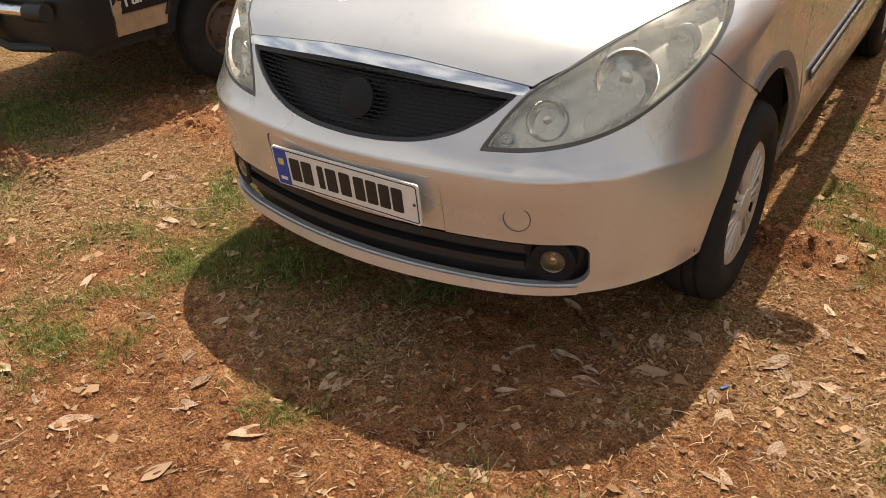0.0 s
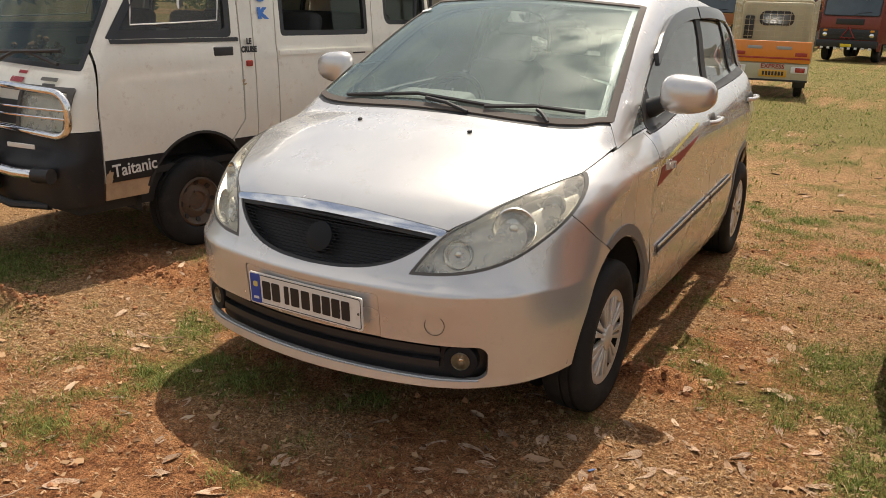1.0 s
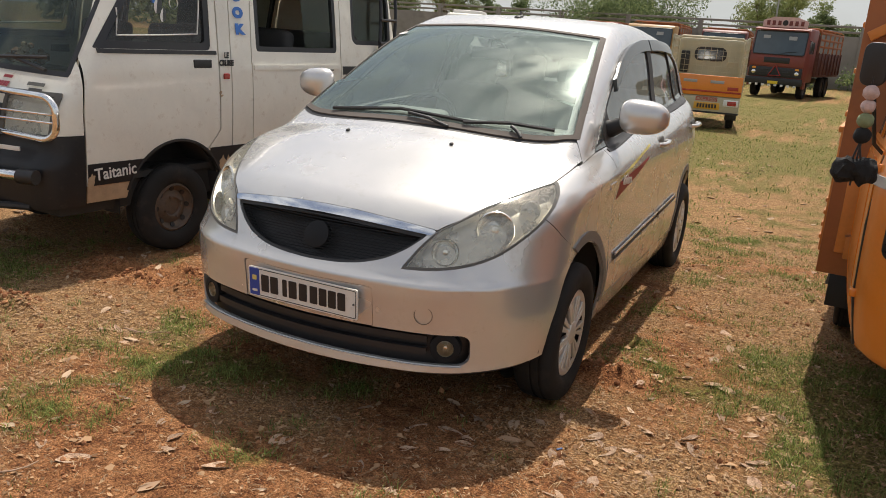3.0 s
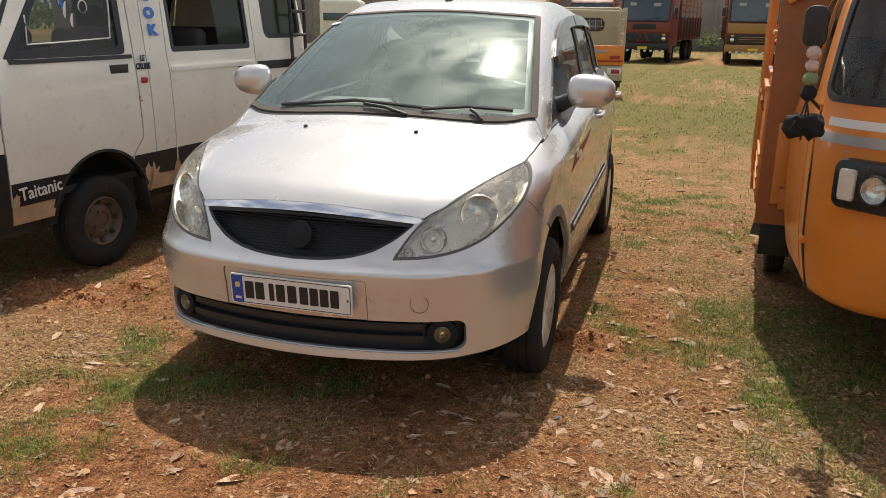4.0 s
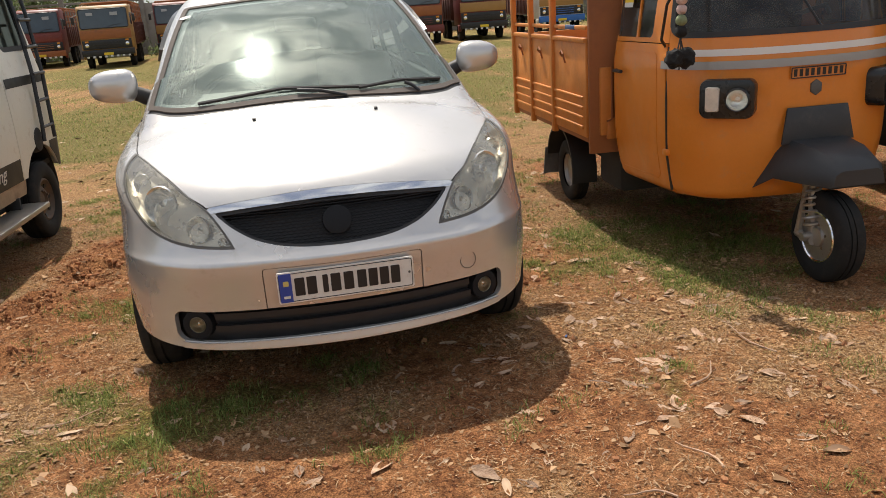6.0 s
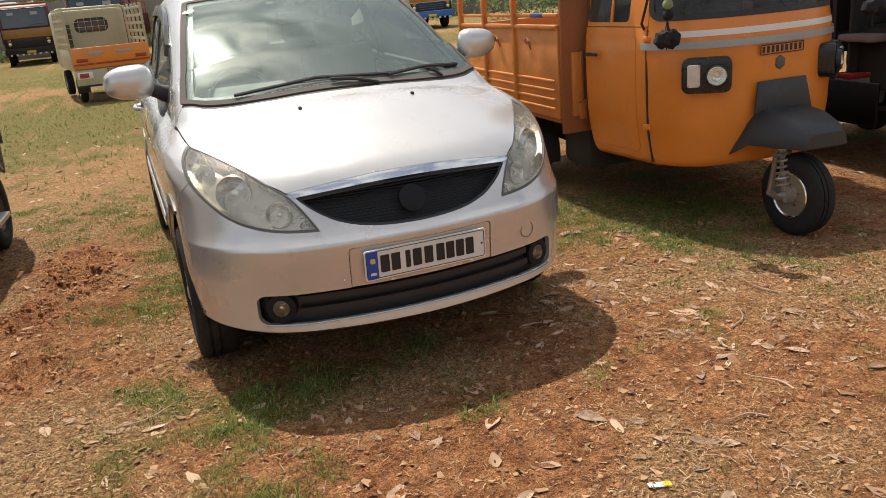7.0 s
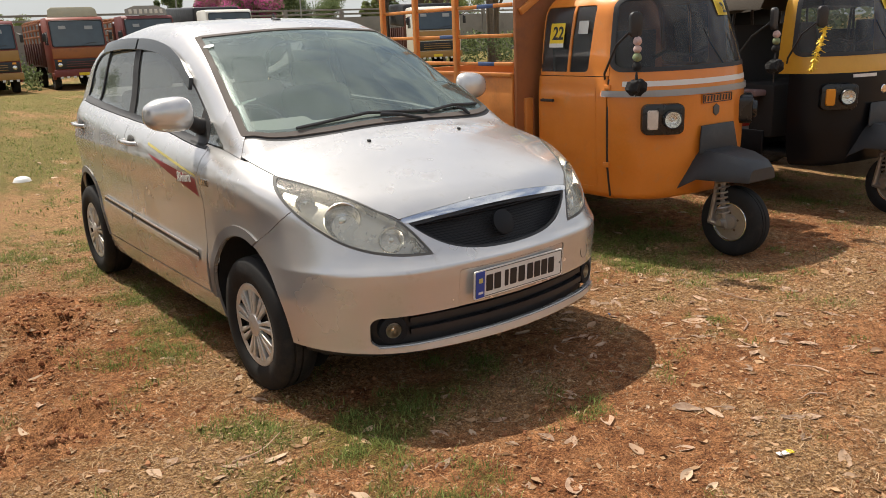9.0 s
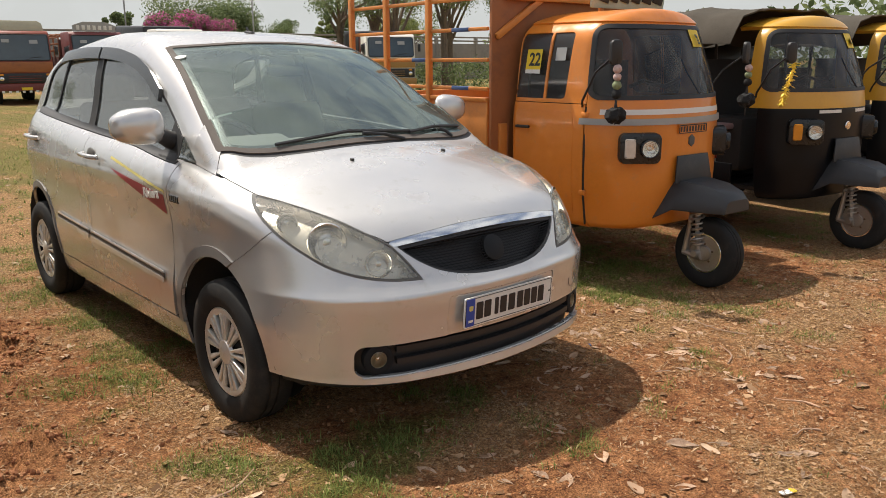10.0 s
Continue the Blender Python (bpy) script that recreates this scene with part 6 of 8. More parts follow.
        part("mud_flap", slab([(-0.09, 0), (0.09, 0), (0.12, -0.20), (-0.12, -0.20)], 0.01, Matrix.Translation((0.68 * s, 2.42, 0.36)) @ pose(0, 0, 0, 80, 0, 0)), GREY_RUBBER, t)
    part("headboard", block((2 * w, 0.03, 1.75), pose(0, 1.275, 1.38), 0.004), RUST_ORANGE, t, "tall rust-orange headboard behind the cab")
    part("tailboard", block((2 * w, 0.03, 0.60), pose(0, y1, 0.905), 0.004), ORANGE_OLD, t)
    part("brace", block((0.045, 0.03, 0.62), pose(-0.52, 1.24, 1.80, 0, 58, 0), 0.004), ORANGE_OLD, t)
    part("cross_rail", block((1.50, 0.04, 0.04), pose(0.05, 1.235, 1.90), 0.006), ORANGE_OLD, t)
    part("chassis", block((0.90, 2.2, 0.24), pose(0, 1.90, 0.43), 0.02), DARK, t)
    part("fuel_tank", block((0.5, 0.4, 0.36), pose(-0.35, 1.50, 0.40), 0.05), DARK, t)
    board = part("name_board", block((0.80, 0.03, 0.20), pose(0.28, 0.98, 1.935, 6, 0, 0), 0.006), material("pale_green_board", (0.42, 0.50, 0.42), 0.5), t, "pale board with a painted word")
    for k, w in enumerate((0.15, 0.09, 0.09, 0.09, 0.10, 0.11)):
        part("board_bar", block((w, 0.012, 0.12), pose(-0.03 + 0.125 * k, 0.958, 1.94, 6, 12, 0), 0.004), INK, board)
    for x in (0.0, 0.55):
        part("board_leg", block((0.03, 0.03, 0.16), pose(x, 1.0, 1.80), 0.004), ORANGE_OLD, board)


def auto_rickshaw(m, tinsel):
    t = thing("auto_rickshaw", "black and yellow auto rickshaw with a grey canvas hood", "auto rickshaw", m, "auto rickshaws in a row")
    cab_parts(t, CAB_SKIN, AUTO_YELLOW, AUTO_BLACK, 1.10, doors=False)
    X, Y, Z = (lambda p: np.abs(p[:, 0])), (lambda p: p[:, 1]), (lambda p: p[:, 2])
    for s in (1, -1):
        CAB_SKIN.panel("front_strip", WHITE_BAND, t, [lambda p: 0.012 - np.abs(Z(p) - 1.075), lambda p: X(p) - 0.10, lambda p: 0.32 - X(p), lambda p: 0.55 - Y(p)], s, proud=0.004, rim=0.004)
        part("side_sill", block((0.03, 1.75, 0.30), pose(0.66 * s, 1.60, 0.50), 0.01), AUTO_BLACK, t)
        part("rear_side", block((0.03, 0.62, 0.85), pose(0.68 * s, 2.25, 0.95), 0.02), AUTO_BLACK, t)
        for y in (1.18, 1.95, 2.52):
            part("hood_post", tube([(0.66 * s, y, 0.62), (0.67 * s, y, 1.2), (0.62 * s, y, 1.70)], 0.014, 8), INK, t)
        m2 = Matrix.Translation((0.52 * s, 2.05, 0.235)) @ pose(0, 0, 0, 0, 90 * s, 0)
        steel_wheel(t, m2, 0.228, 0.115, STEEL, 0.128)
    hood = bmesh.new()
    rows = []
    for y in np.linspace(0.72, 2.75, 26):
        row = []
        for x in np.linspace(-0.80, 0.80, 25):
            sag = -0.03 * abs(math.sin((y - 0.55) * math.pi / 0.72)) + 0.035 * noise.noise(Vector((x * 4, y * 4, 3))) + 0.014 * noise.noise(Vector((x * 14, y * 9, 7)))
            row.append(hood.verts.new((x, y, 1.90 - 0.16 * abs(x / 0.80) ** 4 - 0.9 * max(0, abs(x) - 0.68) + sag - 0.05 * max(0, 0.9 - y))))
        rows.append(row)
    for one, two in zip(rows, rows[1:]):
        for i in range(24):
            hood.faces.new((one[i], one[i + 1], two[i + 1], two[i]))
    made = bmesh.ops.extrude_face_region(hood, geom=hood.faces[:])
    bmesh.ops.translate(hood, verts=[v for v in made["geom"] if isinstance(v, bmesh.types.BMVert)], vec=(0, 0, -0.012))
    part("canvas_hood", hood, CANVAS, t, "sagging grey canvas hood")
    part("rear_wall", block((1.20, 0.03, 1.2), pose(0, 2.66, 1.1), 0.01), AUTO_BLACK, t)
    part("floor", block((1.20, 1.6, 0.05), pose(0, 1.85, 0.42), 0.01), DARK, t)
    seat = bmesh.new()
    block((1.10, 0.48, 0.14), pose(0, 2.15, 0.80), 0.04, 3, seat)
    block((1.10, 0.12, 0.55), pose(0, 2.42, 1.10, -8, 0, 0), 0.04, 3, seat)
    part("bench_seat", seat, DARK, t)
    part("seat_shelf", block((0.60, 0.34, 0.05), pose(-0.30, 1.05, 0.93), 0.015), material("pink_grey_cloth", (0.30, 0.20, 0.20), 0.9), t)
    part("badge", lathe([(0, 0.008), (0.03, 0.006), (0.035, 0)], Matrix.Translation((0.0, 0.164, 0.96)) @ pose(0, 0, 0, 90, 0, 0), 20), CHROME, t)
    screen_notice(t, "")
    battery = part("battery", block((0.30, 0.18, 0.20), pose(-0.46, 1.12, 0.55), 0.01), GREY_TRIM, t, "grey battery with a red lid")
    part("battery_lid", block((0.31, 0.19, 0.035), pose(-0.46, 1.12, 0.665), 0.008), RED_LENS, battery)
    part("battery_bar", block((0.18, 0.004, 0.035), pose(-0.46, 1.028, 0.56)), INK, battery)
    if tinsel:
        tuft = thing("tinsel_garland", "yellow tinsel garland tied to the mirror arm", "garland", m @ Matrix.Translation((-0.70, 0.22, 1.45)))
        rng = random.Random(4)
        bm = bmesh.new()
        for k in range(240):
            a, l = rng.uniform(0, 1), rng.uniform(0.015, 0.042)
            p = Vector((-0.23 * a, -0.06 * a, -0.30 * a))
            q = p + Vector((rng.uniform(-l, l), rng.uniform(-l, l), rng.uniform(-l, l * 0.3)))
            tube([p, q], 0.003, 4, bm)
        part("tinsel", bm, TINSEL, tuft)


cargo_trike()
charm_at = TRIKE @ Vector((-0.70, 0.24, 1.45))
pompoms(Matrix.Translation(charm_at), ((0.027, WOOL_PINK), (0.025, WOOL_PINK), (0.028, WOOL_GREEN), (0.030, WOOL_BLACK)))
AUTO = pose(2.95, 1.86, 0, 0, 0, -7)
auto_rickshaw(AUTO, True)
pompoms(Matrix.Translation(TRIKE @ Vector((0.705, 0.23, 1.44))), ((0.026, WOOL_PINK), (0.026, WOOL_GREEN), (0.028, WOOL_BLACK)))
auto_rickshaw(pose(4.76, 1.72, 0, 0, 0, -6), False)
# ---- vehicles further off ----
def fall(y):
    """The ground's height far down the yard, which falls away a little."""
    return -0.011 * max(0.0, y - 6.0) if y < 40 else -0.374


def truck(x, y, cab, band, name="lorry", turn=0.0, sign="", body=BODY_BROWN, cage=True, label="", tall=3.05, deflector=False, nose=BROWN_TRUCK, tarp=False):
    t = thing(name, label, "truck", pose(x, y, fall(y), 0, 0, turn), "trucks parked in a row")
    w = 1.18
    shell = bmesh.new()
    outline = [(-0.02, 0.75), (-0.02, 1.82), (0.18, tall - 0.12), (0.34, tall), (1.75, tall), (1.85, tall - 0.1), (1.85, 0.75)]
    own = slab([(a, b) for a, b in outline], 2 * w, Matrix(), 0.0)
    bmesh.ops.bevel(own, geom=own.edges[:], offset=0.05, segments=2, affect="EDGES", profile=0.5)
    merged(own, Matrix.Translation((w, 0, 0)) @ Matrix(((0, 0, 1, 0), (1, 0, 0, 0), (0, 1, 0, 0), (0, 0, 0, 1))), shell)
    part("cab", shell, cab, t)
    slope = math.degrees(math.atan2(0.20, tall - 0.12 - 1.82))
    mid = (1.82 + tall - 0.12) / 2
    high = tall - 2.06
    lean = Matrix.Translation((0, 0.065, mid + 0.01)) @ pose(0, 0, 0, 90 - slope, 0, 0)
    part("windscreen", slab(rounded(2 * w - 0.20, high, 0.09), 0.03, lean @ Matrix.Translation((0, 0, 0.015))), GLASS_LORRY, t)
    part("screen_rubber", tube([lean @ Vector((a, b, 0.018)) for a, b in rounded(2 * w - 0.18, high + 0.02, 0.09)], 0.022, 6, closed=True), INK, t)
    part("front_band", block((2 * w - 0.04, 0.05, 0.44), pose(0, -0.035, 1.60), 0.012), nose, t)
    part("grille", block((2 * w - 0.1, 0.04, 0.42), pose(0, -0.035, 1.13), 0.01), INK, t)
    for k in range(3):
        part("grille_bar", block((1.30, 0.02, 0.025), pose(0, -0.065, 1.02 + 0.10 * k), 0.004), band, t)
    for s in (1, -1):
        lamp = part("headlight", lathe([(0, 0.02), (0.07, 0.015), (0.09, 0)], Matrix.Translation((0.92 * s, -0.06, 1.10)) @ pose(0, 0, 0, 90, 0, 0), 18), LAMP_SILVER, t)
        part("indicator", block((0.16, 0.03, 0.08), pose(0.92 * s, -0.05, 1.28), 0.01), AMBER, t)
        part("side_window", block((0.03, 0.85, 0.52), pose(w * s, 0.85, 2.25), 0.02), GLASS_LORRY, t)
        part("mirror", block((0.14, 0.05, 0.34), pose((w + 0.20) * s, 0.02, 2.30), 0.02), INK, t)
        part("mirror_arm", tube([(w * s, 0.2, 2.55), ((w + 0.2) * s, 0.03, 2.48)], 0.015, 6), INK, t)
        part("step", block((0.10, 0.5, 0.30), pose((w - 0.02) * s, 0.45, 0.62), 0.03), cab, t)
        for yy in (1.0, 4.7, 5.8):
            m = Matrix.Translation(((w - 0.18) * s, yy, 0.48)) @ pose(0, 0, 0, 0, 90 * s, 0)
            wheel = part("wheel", lathe([(0, 0.02), (0.10, 0.06), (0.20, 0.02), (0.27, 0.10)], m, 24), STEEL_DARK, t)
            part("tyre", lathe(tyre_profile(0.26, 0.48, 0.27), m, 32), TYRE, wheel)
    bump = part("bumper", block((2 * w + 0.06, 0.16, 0.30), pose(0, -0.08, 0.74), 0.03), band, t)
    part("number_plate_bars", block((0.44, 0.02, 0.12), pose(0, -0.17, 0.68), 0.004), NOTE_YELLOW, bump)
    for k in range(8):
        part("bumper_stripe", block((0.11, 0.012, 0.09), pose(-0.95 + 0.27 * k, -0.163, 0.56), 0.002), WHITE_BAND, bump)
    part("chassis", block((0.9, 7.2, 0.25), pose(0, 4.2, 0.72), 0.03), DARK, t)
    if sign:
        board = part("sign_board", slab([(-0.95, 0.0), (0.95, 0.0), (0.95, 0.28), (0.5, 0.44), (-0.5, 0.44), (-0.95, 0.28)], 0.05, Matrix.Translation((0, 0.36, tall + 0.01)) @ pose(0, 0, 0, 90, 0, 0)), material("sign_ground", (0.60, 0.40, 0.38), 0.5) if sign == "red" else GREY_TRIM, t, "curved board with painted bars")
        for k in range(7):
            if k != 3 or sign != "red":
                part("sign_bar", block((0.14, 0.012, 0.20), pose(-0.72 + 0.24 * k, 0.352, tall + 0.19), 0.004), MAROON if sign == "red" else WHITE_BAND, board)
        if sign == "red":
            part("warning_triangle", tube([(-0.26, -0.075, 0.98), (0.26, -0.075, 0.98), (0.0, -0.075, 1.42)], 0.05, 6, closed=True), RED_LENS, t, "red warning triangle on the grille")
            part("upper_vent", block((1.10, 0.03, 0.24), pose(0, -0.062, 1.64), 0.02), INK, t)
            part("screen_shade", block((2 * w - 0.1, 0.22, 0.05), pose(0, 0.06, tall - 0.08, 14, 0, 0), 0.015), cab, t)
            part("sign_disc", lathe([(0, 0.01), (0.11, 0.01), (0.12, 0)], Matrix.Translation((0, 0.352, tall + 0.2)) @ pose(0, 0, 0, 90, 0, 0), 18), INK, board)
    # load body with boards and an open cage above
    bed = part("load_floor", block((2 * w + 0.1, 5.4, 0.12), pose(0, 4.75, 1.05), 0.02), body, t)
    for s in (1, -1):
        part("load_side", block((0.05, 5.4, 0.95), pose((w + 0.04) * s, 4.75, 1.58), 0.01), body, t)
        for k in range(8):
            part("load_rib", block((0.06, 0.07, 1.0), pose((w + 0.09) * s, 2.1 + 0.755 * k, 1.58), 0.01), body, t)
    part("load_front", block((2 * w + 0.1, 0.06, 1.75), pose(0, 2.05, 1.98), 0.01), body, t)
    if cage:
        for k in range(6):
            y0 = 2.1 + 1.05 * k
            part("cage_hoop", tube([(-w - 0.04, y0, 2.0), (-w - 0.04, y0, 3.02), (-w + 0.1, y0, 3.12), (w - 0.1, y0, 3.12), (w + 0.04, y0, 3.02), (w + 0.04, y0, 2.0)], 0.035, 6), RUST_ORANGE, t)
        for z in (2.35, 2.65, 2.95):
            for s in (1, -1):
                part("cage_rail", block((0.04, 5.4, 0.09), pose((w + 0.04) * s, 4.75, z), 0.01), RUST_ORANGE, t)
    for x, z, a, b in ((-0.6, 0.25, 0.30, 0.14), (0.5, 0.22, 0.34, 0.16)):
        part("screen_paper", slab(rounded(a, b, 0.01), 0.004, lean @ Matrix.Translation((x, z * high, 0.034))), GREY_TRIM, t)
    part("screen_wiper", tube([lean @ Vector((x, y, 0.04)) for x, y in ((0.1, -high / 2), (0.35, -high / 2 + 0.10), (0.75, -high / 2 + 0.14))], 0.012, 5), INK, t)
    if deflector:
        part("roof_deflector", slab([(-1.05, 0.0), (1.05, 0.0), (1.0, 0.36), (0.85, 0.47), (-0.85, 0.47), (-1.0, 0.36)], 0.10, Matrix.Translation((0, 0.42, tall)) @ pose(0, 0, 0, 70, 0, 0), 0.03), CREAM, t, "pale roof deflector")
    if tarp:
        part("load_cover", block((2.5, 5.2, 1.1), pose(0, 4.75, tall - 0.25, 2, 0, 0), 0.12, 3), INK, t, "black cover over the load")
    return t


GLASS_LORRY = material("lorry_glass", (0.05, 0.07, 0.085), 0.08, 0, 0.2, 1.5, coat=0.5)
GREEN_GREY = material("grey_green_paint", (0.34, 0.36, 0.36), 0.5)
truck(-2.75, 38, RED_TRUCK, INK, sign="red", turn=-9, label="red-brown lorry with a curved sign board and slatted body", nose=RED_TRUCK)
truck(2.05, 38, MAROON, BROWN_TRUCK, label="maroon lorry with an ochre band and ochre bumper")
truck(5.72, 38, material("rust_red_truck_paint", (0.25, 0.055, 0.03), 0.45), MAROON, label="rust-red lorry with a wide dark windscreen", nose=RUST_ORANGE, turn=-3, tall=3.15, deflector=True)
truck(9.1, 38.5, MAROON, INK, sign="grey", label="maroon lorry with a pale barred sign board", turn=-3, tall=3.17)
truck(13.4, 39, VAN_WHITE, BLUE_PAINT, label="white lorry with a black cover over its cab", tarp=True, cage=False, turn=-4, tall=3.4)
truck(20.1, 30.5, VAN_WHITE, BROWN_TRUCK, label="white and ochre lorry under the trees", turn=-26, cage=False, nose=BROWN_TRUCK, tall=2.95, tarp=True)
truck(-16.9, 46, VAN_WHITE, GREEN_GREY, label="white lorry with a grey lower front", nose=GREEN_GREY, turn=6)
truck(-13.5, 46, MAROON, RUST_ORANGE, label="brown lorry with a barred front guard", nose=MAROON, turn=5)
truck(-9.2, 41, BROWN_TRUCK, INK, label="dark ochre lorry with a slatted body", nose=RUST_ORANGE, turn=4, tall=2.95)
truck(-6.3, 46, MAROON, INK, label="maroon lorry seen over the car's roof", turn=4, tall=3.0)


def minibus(x, y):
    b = thing("minibus", "white minibus parked across the yard", "minibus", pose(x, y, fall(y), 0, 0, 20))
    bm = block((2.1, 5.6, 2.45), pose(0, 2.8, 1.62), 0.25, 4)
    part("body", bm, VAN_WHITE, b)
    part("windscreen", block((1.70, 0.06, 0.62), pose(0, 0.02, 2.05, -8, 0, 0), 0.03), GLASS_LORRY, b)
    for s in (1, -1):
        for k in range(4):
            part("side_window", block((0.03, 0.85, 0.50), pose(1.045 * s, 0.95 + 1.15 * k, 2.1), 0.012), GLASS_LORRY, b)
        for yy in (0.85, 3.7):
            m = Matrix.Translation((0.88 * s, yy, 0.34)) @ pose(0, 0, 0, 0, 90 * s, 0)
            wheel = part("wheel", lathe([(0, 0.04), (0.18, 0.05), (0.19, 0.09)], m, 20), STEEL, b)
            part("tyre", lathe(tyre_profile(0.18, 0.34, 0.2), m, 28), TYRE, wheel)
        part("headlight", block((0.3, 0.05, 0.18), pose(0.72 * s, 0.0, 0.95), 0.04), LAMP_SILVER, b)
    part("roof_carrier", block((1.6, 3.2, 0.2), pose(0, 2.8, 2.93), 0.06), WHITE_BAND, b)
    part("bumper", block((2.0, 0.14, 0.22), pose(0, -0.02, 0.55), 0.05), GREY_TRIM, b)


minibus(-18.2, 38)


def small_pickup(m, label):
    """A cream small goods carrier seen from behind, with an orange tailboard."""
    t = thing("goods_carrier", label, "pickup truck", m)
    w = 0.76
    part("bed_floor", block((2 * w, 2.1, 0.10), pose(0, 1.05, 0.72), 0.01), CREAM, t)
    tail = part("tailboard", block((2 * w, 0.05, 0.42), pose(0, -0.02, 0.92), 0.01), ORANGE, t, "orange tailboard with a red line")
    part("tail_line", block((2 * w - 0.02, 0.012, 0.035), pose(0, -0.050, 0.80), 0.002), RED_LENS, tail)
    for x in (-0.58, 0.58):
        part("reflector", block((0.22, 0.012, 0.07), pose(x, -0.050, 0.88), 0.003), RED_LENS, tail)
    for x in (-0.30, 0.25):
        part("tail_bar", block((0.28, 0.012, 0.06), pose(x, -0.050, 1.00), 0.003), GREY_TRIM, tail)
    lower = part("rear_valance", block((2 * w, 0.06, 0.34), pose(0, -0.03, 0.52), 0.03), CREAM, t)
    letters("tail_lettering", "EXPRESS", 0.12, RED_LENS, lower, Matrix.Translation((0.08, -0.065, 0.635)) @ pose(0, 0, 0, 90, 0, 0), 0.002, weight=0.003)
    part("number_plate", block((0.52, 0.02, 0.14), pose(0.10, -0.07, 0.50), 0.004), AUTO_YELLOW, lower)
    for k in range(7):
        part("plate_bar", block((0.04, 0.006, 0.08), pose(-0.08 + 0.06 * k, -0.083, 0.50)), INK, lower)
    for s in (1, -1):
        lamp = part("tail_lamp", block((0.30, 0.04, 0.14), pose(0.58 * s, -0.06, 0.58), 0.02), WHITE_PLATE, t)
        part("lamp_lens", block((0.18, 0.02, 0.09), pose(0.60 * s, -0.08, 0.58), 0.01), RED_LENS, lamp)
        part("side_board", block((0.04, 2.1, 0.36), pose(w * s, 1.05, 0.92), 0.01), CREAM, t)
        for k in range(5):
            part("side_stake", block((0.05, 0.05, 0.85), pose(w * s, 0.06 + 0.5 * k, 1.50), 0.008), CREAM, t)
        for k in range(5):
            part("side_rail", block((0.035, 2.1, 0.06), pose(w * s, 1.05, 1.20 + 0.16 * k), 0.008), CREAM, t)
        m = Matrix.Translation((0.62 * s, 0.62, 0.29)) @ pose(0, 0, 0, 0, 90 * s, 0)
        wheel = part("wheel", lathe([(0, 0.04), (0.15, 0.05), (0.16, 0.07)], m, 20), STEEL, t)
        part("tyre", lathe(tyre_profile(0.155, 0.29, 0.16), m, 28), TYRE, wheel)
        m = Matrix.Translation((0.62 * s, 3.1, 0.29)) @ pose(0, 0, 0, 0, 90 * s, 0)
        wheel = part("wheel", lathe([(0, 0.04), (0.15, 0.05), (0.16, 0.07)], m, 20), STEEL, t)
        part("tyre", lathe(tyre_profile(0.155, 0.29, 0.16), m, 28), TYRE, wheel)
        part("mud_flap", block((0.24, 0.02, 0.22), pose(0.62 * s, 0.28, 0.32), 0.005), INK, t)
    part("dotted_strip", block((2 * w, 0.02, 0.04), pose(0, -0.055, 0.365), 0.004), INK, t)
    # cab, whose back wall has a rounded window behind a wire guard
    part("cab", block((2 * w - 0.02, 1.25, 1.30), pose(0, 2.78, 1.28), 0.12, 3), CREAM, t)
    frame_ = part("back_window_frame", slab(rounded(0.72, 0.32, 0.13), 0.03, Matrix.Translation((0.0, 2.14, 1.55)) @ pose(0, 0, 0, 90, 0, 0)), INK, t)
    part("back_window", slab(rounded(0.60, 0.22, 0.09), 0.01, Matrix.Translation((0.0, 2.105, 1.55)) @ pose(0, 0, 0, 90, 0, 0)), GLASS_LORRY, frame_)
    part("top_rail", tube([(-w, 2.05, 1.2), (-w, 2.05, 1.86), (-w + 0.08, 2.05, 1.93), (w - 0.08, 2.05, 1.93), (w, 2.05, 1.86), (w, 2.05, 1.2)], 0.03, 8), CREAM, t)
    for k in range(11):
        part("guard_wire", tube([(-0.70 + 0.14 * k, 2.04, 1.1), (-0.70 + 0.14 * k, 2.04, 1.92)], 0.0045, 5), CREAM, t)
    for k in range(7):
        part("guard_wire", tube([(-0.74, 2.04, 1.16 + 0.12 * k), (0.74, 2.04, 1.16 + 0.12 * k)], 0.0045, 5), CREAM, t)
    part("spare_jack", block((0.2, 0.06, 0.5), pose(-0.56, 2.08, 1.35), 0.03), INK, t)
    part("chassis", block((0.7, 3.6, 0.16), pose(0, 1.8, 0.44), 0.02), DARK, t)


small_pickup(pose(-2.42, 17.0, fall(17.0), 0, 0, 8), "cream small goods carrier with an orange tailboard, seen from behind")
# ---- ground ----
def wave(p, scale, seed):
    """Smooth noise, about -1 to 1, at points p (n x 2)."""
    rng = np.random.RandomState(seed)
    grid = rng.rand(64, 64)
    q = p * scale + rng.rand(2) * 17
    i = np.floor(q).astype(int)
    f = q - i
    f = f * f * (3 - 2 * f)
    a, b = grid[i[:, 0] % 64, i[:, 1] % 64], grid[(i[:, 0] + 1) % 64, i[:, 1] % 64]
    c, d = grid[i[:, 0] % 64, (i[:, 1] + 1) % 64], grid[(i[:, 0] + 1) % 64, (i[:, 1] + 1) % 64]
    return 2 * ((a * (1 - f[:, 0]) + b * f[:, 0]) * (1 - f[:, 1]) + (c * (1 - f[:, 0]) + d * f[:, 0]) * f[:, 1]) - 1


